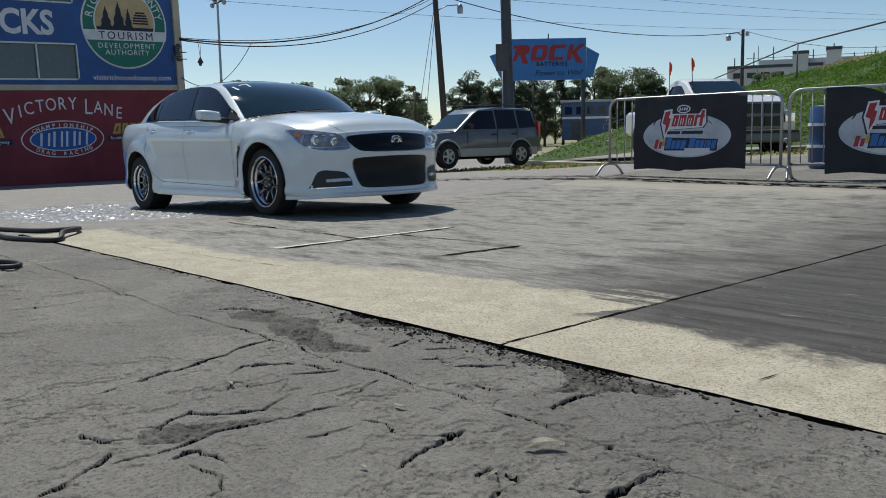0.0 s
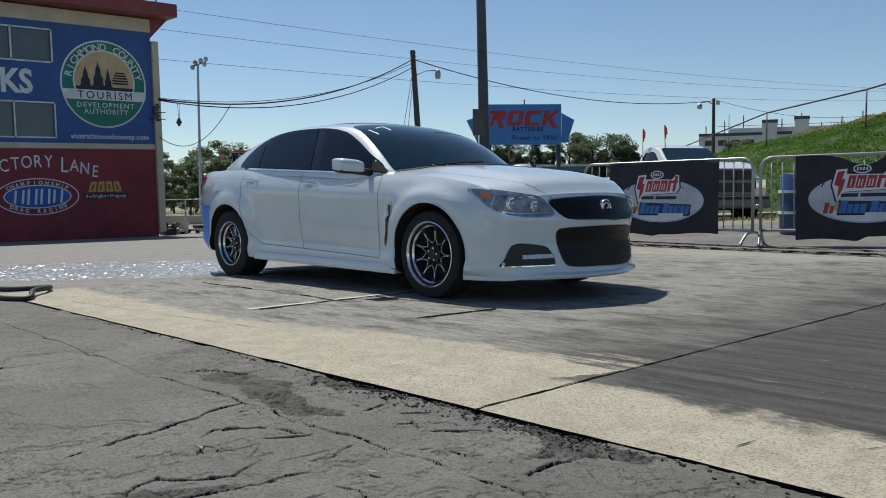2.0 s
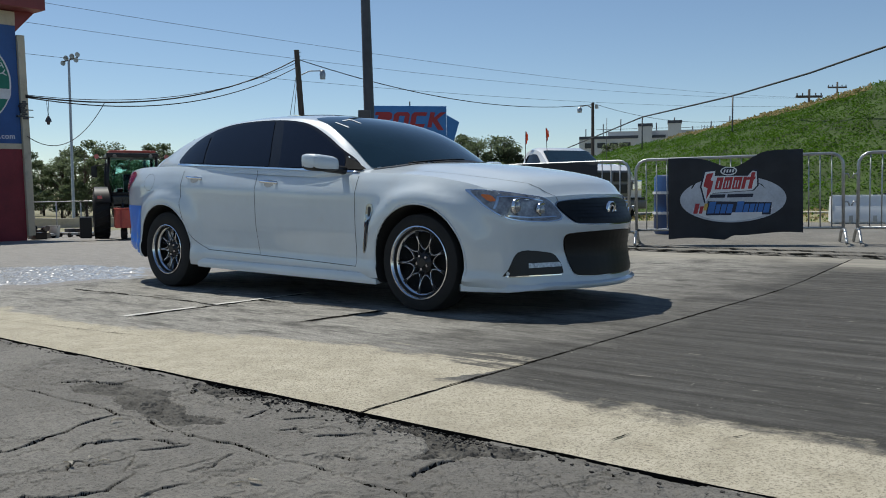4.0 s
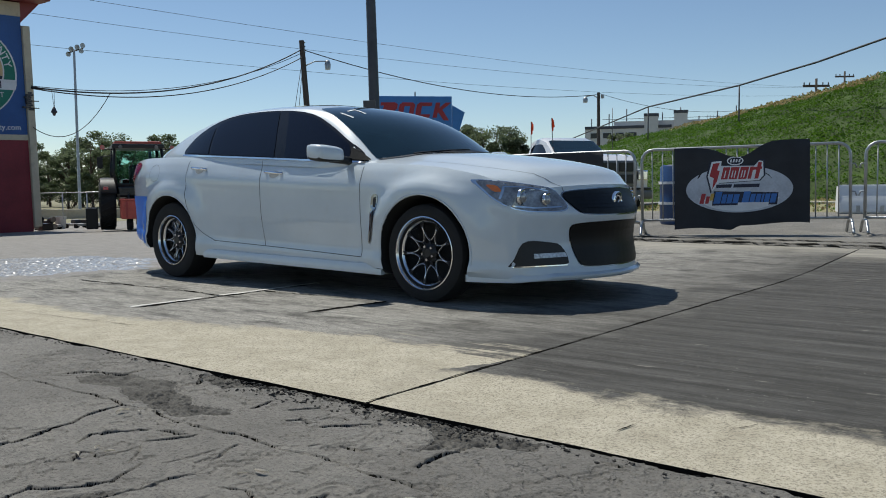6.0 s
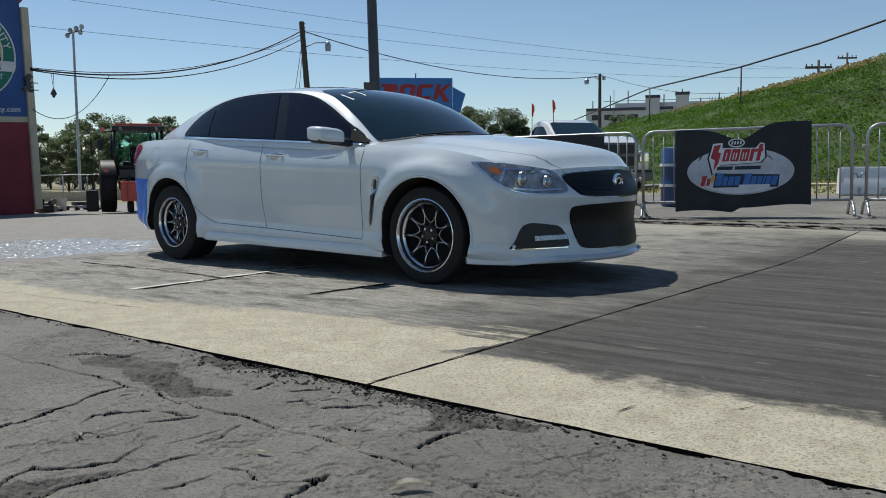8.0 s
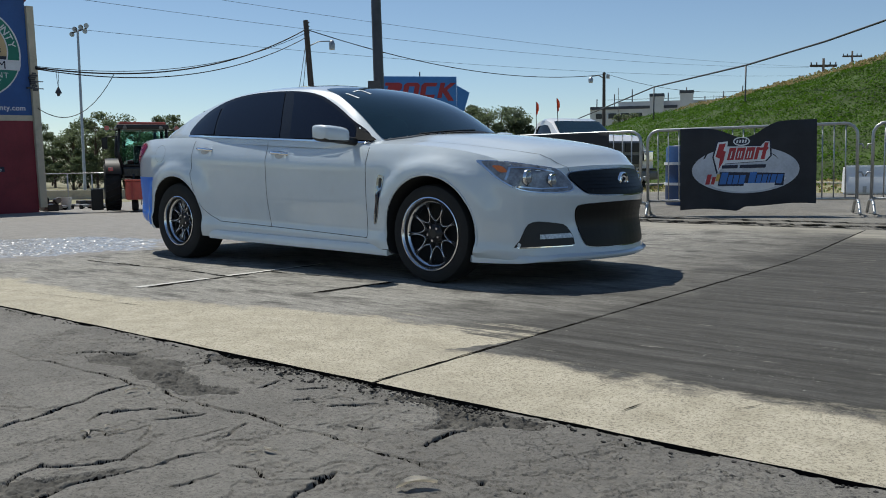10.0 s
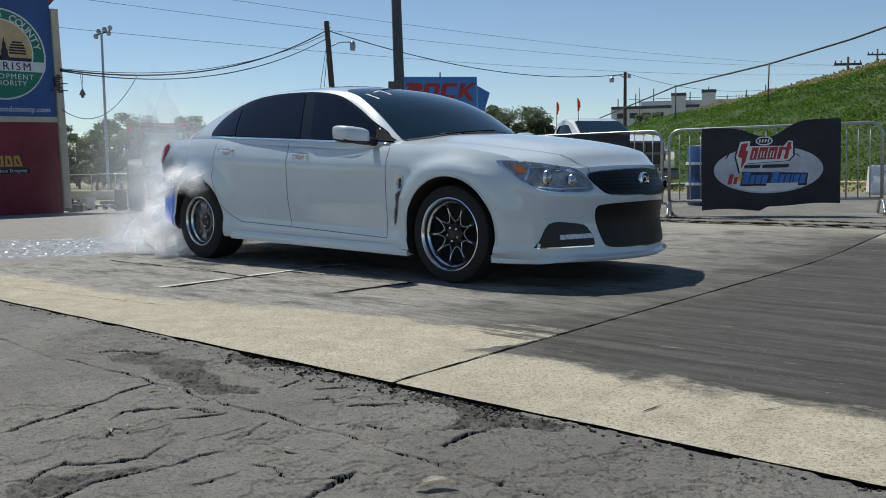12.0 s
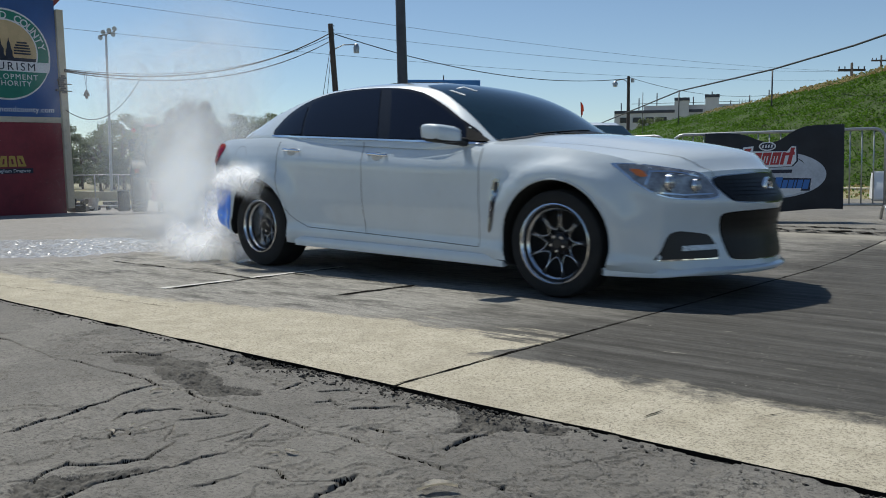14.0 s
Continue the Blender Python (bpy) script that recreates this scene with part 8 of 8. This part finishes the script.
def build_grandstand():
    PALE = mat("pale_grandstand_wall", (0.58, 0.59, 0.60), 0.8, var=0.10, big=0.1, fine=1.5, dirt=0.2)
    CAP = mat("dark_cap", (0.06, 0.07, 0.09), 0.7)
    yaw = 24
    o = thing("grandstand", "distant pale concrete speedway grandstand with stair towers", "building", at=pose(-62.0, 136.0, 0, 0, 0, yaw))
    part("wall", boxed(-11, 14, 0, 8, 0, 11.0), PALE, o)
    part("upper_deck", boxed(-6, 18, 0.5, 8, 11.0, 11.9), PALE, o)
    part("parapet", boxed(-11, 4, -0.2, 0.05, 10.6, 11.1, 0.03), CAP, o)
    for x, w, z in ((-0.6, 2.3, 13.0), (4.4, 2.2, 13.4)):
        t = part("stair_tower", boxed(x, x + w, -2.0, 1.5, 0, z - 0.5, 0.05), PALE, o, "pale stair tower")
        part("cap", boxed(x - 0.1, x + w + 0.1, -2.1, 1.6, z - 0.49, z, 0.03), CAP, t)
    for k in range(10):
        x = -10 + 2.2 * k
        if -1.2 < x < 2 or 3.8 < x < 7:
            continue
        for z in (9.0, 6.6):
            part("window", boxed(x, x + 1.4, -0.06, 0.0, z, z + 0.9), TINT, o)
    for k in range(9):
        part("light_mast", tubed([(-10 + 3.1 * k, 2, 10.9), (-10 + 3.1 * k, 2, 12.6 + 0.8 * (k % 3))], 0.10, 6), CAP, o)
    bm = bmesh.new()
    for k in range(60):
        x = 10 + 0.5 * k
        tube(bm, [(x, 0.4, 11.5), (x, 0.4, 12.6)], 0.04, 4)
    tube(bm, [(-8, 0.4, 12.3), (40, 0.4, 12.3)], 0.05, 4)
    part("railing", bm, CAP, o)
    # low sheds seen past the bank
    SHED = mat("blue_grey_shed", (0.07, 0.12, 0.24), 0.6, var=0.12, fine=3)
    for deg, dist, w, h, m in ((38.1, 92, 5.0, 3.9, SHED),):
        x, y = bearing(deg, dist)
        s = thing("shed", "blue metal shed with white bands in the distance", "shed", "", pose(x, y, -0.2, 0, 0, deg))
        part("wall", boxed(-w / 2, w / 2, 0, 4, 0, h, 0.03), m, s)
        part("roof", boxed(-w / 2 - 0.2, w / 2 + 0.2, -0.2, 4.2, h + 0.003, h + 0.25, 0.03), STEEL, s)
        part("door", boxed(-w * 0.3, -w * 0.05, -0.05, 0, 0, h * 0.5), DARKSTEEL, s)
        part("band", boxed(-w / 2, w / 2, -0.06, -0.004, h * 0.56, h * 0.62, 0.01), WHITE, s, "white band")
        for k in range(4):
            part("window", boxed(-w * 0.44 + w * 0.23 * k, -w * 0.30 + w * 0.23 * k, -0.05, 0, h * 0.68, h * 0.88), TINT, s)


def build_chain_fence():
    o = thing("chain_fence", "low chain-link fence with steel posts before the trees", "fence")
    x0, y0, x1, y1 = -36.0, 10.4, -26.0, 18.6
    n = 12
    for k in range(n + 1):
        f = k / n
        x, y = x0 + (x1 - x0) * f, y0 + (y1 - y0) * f
        z = terrain(x, y)
        part("post", tubed([(x, y, z), (x, y, z + 1.45)], 0.03, 6), STEEL, o)
    za, zb = terrain(x0, y0) + 1.42, terrain(x1, y1) + 1.42
    part("top_rail", tubed([(x0, y0, za), (x1, y1, zb)], 0.018, 6), STEEL, o)
    bm = bmesh.new()
    L = math.hypot(x1 - x0, y1 - y0)
    m = int(L / 0.14)
    for k in range(m):
        for s in (-1, 1):
            f0, f1 = k / m, min(1, max(0, (k + s * 9) / m))
            p, q = Vector((x0, y0, za - 1.38)).lerp(Vector((x1, y1, zb - 1.38)), f0), Vector((x0, y0, za)).lerp(Vector((x1, y1, zb)), f1)
            tube(bm, [p, q], 0.0012, 3)
    part("mesh", bm, STEEL, o, "woven wire mesh")
    w = thing("low_wall", "pale concrete wall behind the fence", "wall")
    part("block", boxed(-8, 8, 0, 0.3, -1, 0.32, 0.02, m=pose(-40, 20, -0.6, 0, 0, 55)), CREAM, w)


def tree_meshes(kind, seed):
    """A trunk with limbs, and a crown of many small leaf cards in uneven clumps; unit height 1."""
    rnd = random.Random(seed)
    rng = np.random.default_rng(seed)
    bm = bmesh.new()
    lean = rnd.uniform(-0.04, 0.04)
    tube(bm, [(0, 0, -0.03), (lean * 0.3, 0.0, 0.3), (lean, 0.01, 0.62), (lean * 1.3, 0.0, 0.92)], 0.022, 7, taper=0.005)
    clumps = []
    n = 26 if kind == "broad" else 22
    for k in range(n):
        f = rnd.random()
        if kind == "broad":
            z = 0.16 + 0.76 * f
            reach = 0.36 * math.sqrt(max(0.05, 1 - ((z - 0.54) / 0.46) ** 2)) * rnd.uniform(0.45, 1.05)
        else:
            z = 0.30 + 0.66 * f
            reach = 0.20 * (1.15 - f * 0.85) * rnd.uniform(0.4, 1.15)
        a = rnd.uniform(0, 2 * math.pi)
        c = Vector((lean + reach * math.cos(a), reach * math.sin(a), z))
        tube(bm, [(lean * z, 0, z - 0.12 - 0.1 * rnd.random()), tuple(c * 0.6 + Vector((0, 0, z * 0.38))), tuple(c)], 0.007, 4, taper=0.002)
        clumps.append((c, rnd.uniform(0.07, 0.14) if kind == "broad" else rnd.uniform(0.06, 0.12)))
    pts = []
    per = 230
    for c, r in clumps:
        q = rng.normal(0, 1, (per, 3))
        q /= np.linalg.norm(q, axis=1)[:, None]
        q *= (rng.uniform(0, 1, (per, 1)) ** 0.45) * r
        q[:, 2] *= 0.7
        pts.append(q + np.array(c))
    pts = np.concatenate(pts)
    return bm, scatter(pts, rng.uniform(0.016, 0.032, len(pts)), 1.0, rng, 0.2)


def build_trees():
    kinds = []
    for i, (kind, leaf) in enumerate((("broad", LEAF), ("pine", PINE), ("broad", LEAF), ("pine", PINE), ("broad", LEAF))):
        trunk, crown = tree_meshes(kind, 11 + i)
        label = "leafy green tree in a distant row" if kind == "broad" else "tall dark pine in a distant row"
        o = thing("tree" if kind == "broad" else "pine_tree", label, "tree", "distant trees")
        part("trunk", trunk, BARK, o)
        c = new("crown", leaves_mesh("crown", crown, [leaf]))
        c.parent = o
        kinds.append(o)
    rnd = random.Random(21)
    spots = []
    # bearing, distance, height, kind
    for deg, dist, h, k in ((64.3, 62, 4.7, 0), (63.3, 70, 4.6, 2), (62.3, 60, 4.1, 4), (61.5, 66, 5.0, 0), (60.9, 58, 4.4, 2), (60.2, 64, 5.6, 4), (59.3, 60, 4.9, 0), (58.4, 66, 5.0, 2), (57.4, 62, 4.4, 4), (56.3, 80, 6.6, 0),
                            (55.2, 90, 7.2, 2), (54.0, 88, 6.2, 4), (53.1, 92, 7.6, 0), (52.2, 88, 7.9, 2), (51.3, 92, 8.0, 4), (50.6, 90, 7.2, 0), (49.6, 110, 6.5, 1), (49.0, 120, 7.4, 3), (46.8, 100, 7.0, 1),
                            (45.8, 92, 7.9, 1), (45.0, 96, 7.6, 3), (44.2, 90, 7.2, 1), (43.2, 94, 8.0, 3), (42.4, 90, 7.4, 1), (41.6, 96, 7.8, 3), (40.8, 92, 6.8, 1), (39.6, 98, 8.0, 3), (38.6, 96, 7.6, 1),
                            (37.6, 100, 8.8, 0), (36.8, 104, 9.2, 3), (36.0, 98, 8.4, 2), (35.2, 102, 8.6, 4), (34.4, 100, 8.2, 1), (33.6, 104, 7.8, 3), (26.0, 120, 9.0, 2), (27.0, 118, 8.6, 0)):
        if deg > 56.8:  # the row behind the mast
            dist, h = dist * 1.28, h * 1.28 - 0.25
        spots.append((deg, dist, h, k))
        # a second rank behind, lower, closes the gaps
        spots.append((deg + rnd.uniform(-0.6, 0.6), dist + 12, h * rnd.uniform(0.62, 0.8), (k + 2) % 5))
    first = set()
    for deg, dist, h, k in spots:
        x, y = bearing(deg, dist)
        m = pose(x, y, terrain(x, y) - 0.05, 0, 0, rnd.uniform(0, 360))
        s = h * rnd.uniform(0.97, 1.03)
        if k not in first:
            first.add(k)
            o = kinds[k]
            o.matrix_basis = m @ Matrix.Diagonal((s, s, s, 1))
        else:
            o = copy_thing(kinds[k], m)
            o.scale = (s, s, s)


build_bank()
build_rail_fence()
build_grandstand()
build_chain_fence()
build_trees()

# ---- tyre smoke ----


def smoke_material(name, amount, scale, tone):
    """Thin soft haze: dense at a puff's heart, fading to nothing at its rim."""
    m = bpy.data.materials.new(name)
    m.use_nodes = True
    t = m.node_tree
    t.nodes.remove(t.nodes["Principled BSDF"])
    out = t.nodes["Material Output"]
    tc = t.nodes.new("ShaderNodeTexCoord").outputs["Object"]
    ln = t.nodes.new("ShaderNodeVectorMath")
    ln.operation = "LENGTH"
    t.links.new(tc, ln.inputs[0])
    tex = nd(t, "ShaderNodeTexNoise", Scale=scale, Detail=2.5, Roughness=0.5, Distortion=0.3)
    tex.noise_dimensions = "4D"
    t.links.new(tc, tex.inputs["Vector"])
    t.links.new(maths(t, "MULTIPLY", t.nodes.new("ShaderNodeObjectInfo").outputs["Random"], 20.0), tex.inputs["W"])
    n = tex.outputs[0]
    d = maths(t, "ADD", ln.outputs["Value"], maths(t, "MULTIPLY", maths(t, "SUBTRACT", n, 0.5), 0.55))
    soft = ramp(t, d, ((0.10, 1.0), (0.5, 0.42), (0.92, 0.0)))
    rim = ramp(t, ln.outputs["Value"], ((0.6, 1.0), (0.97, 0.0)))
    a = maths(t, "MULTIPLY", maths(t, "MULTIPLY", soft, rim), amount)
    dif = nd(t, "ShaderNodeBsdfDiffuse", Color=(*tone, 1))
    tra = nd(t, "ShaderNodeBsdfTranslucent", Color=(*tone, 1))
    tr = t.nodes.new("ShaderNodeBsdfTransparent")
    both, mix = t.nodes.new("ShaderNodeAddShader"), t.nodes.new("ShaderNodeMixShader")
    t.links.new(dif.outputs[0], both.inputs[0])
    t.links.new(tra.outputs[0], both.inputs[1])
    t.links.new(a, mix.inputs[0])
    t.links.new(tr.outputs[0], mix.inputs[1])
    t.links.new(both.outputs[0], mix.inputs[2])
    t.links.new(mix.outputs[0], out.inputs["Surface"])
    return m


def puff_mesh(seed, sheets):
    """Wavy sheets crossing at the middle; unit radius."""
    rnd = random.Random(seed)
    bm = bmesh.new()
    for k in range(sheets):
        m = pose(0, 0, 0, rnd.uniform(-35, 35), rnd.uniform(-35, 35), rnd.uniform(0, 360)) @ pose(0, 0, 0, 80 if k % 2 else 50, 0, 0)
        rings = []
        for i in range(7):
            r = i / 6
            rings.append([bm.verts.new(m @ Vector((r * math.cos(a), r * math.sin(a), 0.16 * r * math.sin(2 * a + k) + 0.1 * math.sin(5 * r + k)))) for a in (2 * math.pi * j / 20 for j in range(20))] if i else [bm.verts.new(m @ Vector((0, 0, 0)))])
        for j in range(20):
            bm.faces.new((rings[0][0], rings[1][j], rings[1][(j + 1) % 20]))
        for r0, r1 in zip(rings[1:], rings[2:]):
            for j in range(20):
                bm.faces.new((r0[j], r1[j], r1[(j + 1) % 20], r0[(j + 1) % 20]))
    return bm


SMOKES = {
    "thick": smoke_material("thick_smoke", 0.42, 1.9, (0.56, 0.56, 0.56)),
    "mid": smoke_material("drifting_smoke", 0.105, 1.3, (0.55, 0.56, 0.56)),
    "thin": smoke_material("thin_smoke", 0.080, 1.0, (0.53, 0.545, 0.55)),
}
# kind, size, birth, places (seconds after birth, x, y, z)
PUFFS = []
rnd = random.Random(17)


def ahead(t):
    """How far the car has moved off by t."""
    return interp(t, ((13.0, 0), (13.25, 0.02), (13.5, 0.11), (13.75, 0.38), (14.0, 0.82)))


# rolling over the tyre's outer top, then in behind the wheel and round again
for k in range(14):
    t0 = 10.70 + 0.14 * k
    way = []
    size = rnd.uniform(0.13, 0.21)
    wild = rnd.uniform(-0.05, 0.05)
    period = 1.35
    turn = 0
    while t0 + turn * period < 14.0:
        for dt, x, z, y in ((0.05, -1.32, 0.54, -0.65), (0.25, -1.36 + wild, 0.70, -0.98), (0.45, -1.48 + wild, 0.75, -1.10), (0.65, -1.64, 0.72 + wild, -1.12), (0.82, -1.86, 0.54 + wild, -1.08), (1.0, -2.04, 0.32 + wild, -1.02), (1.18, -1.90, 0.22, -0.50)):
            at = dt + turn * period
            way.append((at, x + ahead(min(14.0, t0 + at)), y, z))
        turn += 1
    PUFFS.append(("thick", size, t0, way))
# low along the ground behind the tyre
for k in range(10):
    t0 = 10.90 + 0.15 * k
    way = []
    period = 1.5
    turn = 0
    wild = rnd.uniform(-0.12, 0.12)
    while t0 + turn * period < 14.0:
        for dt, x, y, z in ((0.05, -1.62, -0.45, 0.22), (0.25, -1.78, -0.86, 0.10), (0.65, -2.20 + wild, -0.98, 0.12), (1.0, -2.70 + wild, -0.80, 0.20), (1.25, -2.40, -0.15, 0.40)):
            at = dt + turn * period
            way.append((at, x + ahead(min(14.0, t0 + at)), y, z))
        turn += 1
    PUFFS.append(("thick" if k % 2 else "mid", rnd.uniform(0.24, 0.38), t0, way))
# welling up behind the bumper
for k in range(13):
    t0 = 10.45 + 0.25 * k
    PUFFS.append(("mid", rnd.uniform(0.5, 0.8), t0, ((0.5, -2.30, -0.55, 0.38), (1.2, -2.9 + rnd.uniform(-0.3, 0.3), -0.2, 0.60), (2.2, -4.2 + rnd.uniform(-0.4, 0.4), 0.7, 0.95), (3.4, -5.8, 1.9, 1.5))))
# wide thin haze that drifts towards the tower
for k in range(17):
    t0 = 10.10 + 0.20 * k
    PUFFS.append(("thin", rnd.uniform(1.3, 2.1), t0, ((0.6, -3.6, 0.4, 0.2), (1.6, -5.6 + rnd.uniform(-0.9, 0.6), 1.6 + rnd.uniform(-0.5, 0.5), 0.9), (3.2, -8.2 + rnd.uniform(-1.6, 1.4), 3.4 + rnd.uniform(-0.8, 1.2), 1.5 + rnd.uniform(-0.2, 1.6)))))


def build_smoke():
    meshes = {}
    out = []
    for i, (kind, size, t0, way) in enumerate(PUFFS):
        key = (kind, i % 3)
        if key not in meshes:
            meshes[key] = part("smoke_puff", puff_mesh(40 + i, 4), SMOKES[kind], smooth=180)
            o = meshes[key]
        else:
            o = new("smoke_puff", meshes[key].data)
        o.scale = (size, size, size)
        tagged(o, "white tyre smoke drifting back from the spinning wheel", "smoke", "tyre smoke")
        out.append(o)
    return out


smoke_puffs = build_smoke()
scene.cycles.transparent_max_bounces = 64


def motions():
    """The sedan rolls up, waits, spins its rear tyres and moves off."""
    rows = ((0, -3.75), (0.5, -2.82), (1, -2.05), (1.5, -1.44), (2, -1.03), (2.5, -0.69), (3, -0.20), (3.25, -0.04), (3.5, 0), (13, 0), (13.25, 0.02), (13.5, 0.11), (13.75, 0.38), (14, 0.82))
    keys = []
    for k in range(57):
        t = 0.25 * k
        x = interp(t, rows)
        zf, zr = terrain(x + XF, 0) if x + XF < -2.4 else 0.006, terrain(x + XR, 0) if x + XR < -2.4 else 0.006
        keys.append((t, pose(x, 0, (zf + zr) / 2, 0, -math.degrees(math.atan((zf - zr) / (XF - XR))), 0)))
    walk(sedan, keys)
    r = 0.337

    def place(t):
        return interp(t, rows)
    for w in sedan_wheels:
        x, y, z = w.matrix_basis.translation
        keys = []
        turn = 0.0
        last = -3.75
        steps = [k * 0.1 for k in range(0, 36)] + [10.4 + k / 30 for k in range(0, 109)]
        for t in [q for q in steps if q <= 14.0] + [14.0]:
            now = place(t)
            turn += math.degrees((now - last) / r)
            last = now
            if x < 0 and t > 10.4:
                turn += 80.0 * smooth01(10.4, 11.6, t)
            if keys and frame(t) <= frame(keys[-1][0]):
                continue
            keys.append((t, pose(x, y, z, 0, turn, 0)))
        walk(w, keys)
    # smoke wells up at the tyre, then drifts back and rises
    spin = random.Random(9)
    for o, (kind, size, t0, way) in zip(smoke_puffs, PUFFS):
        a = spin.uniform(0, 360)
        x, y, z = way[0][1:]
        keys = [(0, pose(x + 0.1, y, -size - 0.5, 0, 0, a)), (t0, pose(x + 0.1, y, -size - 0.5, 0, 0, a))]
        for dt, x, y, z in way:
            if t0 + dt < 14.0:
                keys.append((t0 + dt, pose(x, y, z, 0, 0, a + 25 * dt)))
            else:
                lt, (lx, ly, lz) = keys[-1][0], keys[-1][1].translation
                f = (14.0 - lt) / (t0 + dt - lt)
                keys.append((14.0, pose(lx + (x - lx) * f, ly + (y - ly) * f, lz + (z - lz) * f, 0, 0, a + 25 * (14.0 - t0))))
                break
        if keys[-1][0] < 14.0:
            keys.append((14.0, keys[-1][1]))
        walk(o, keys)


motions()
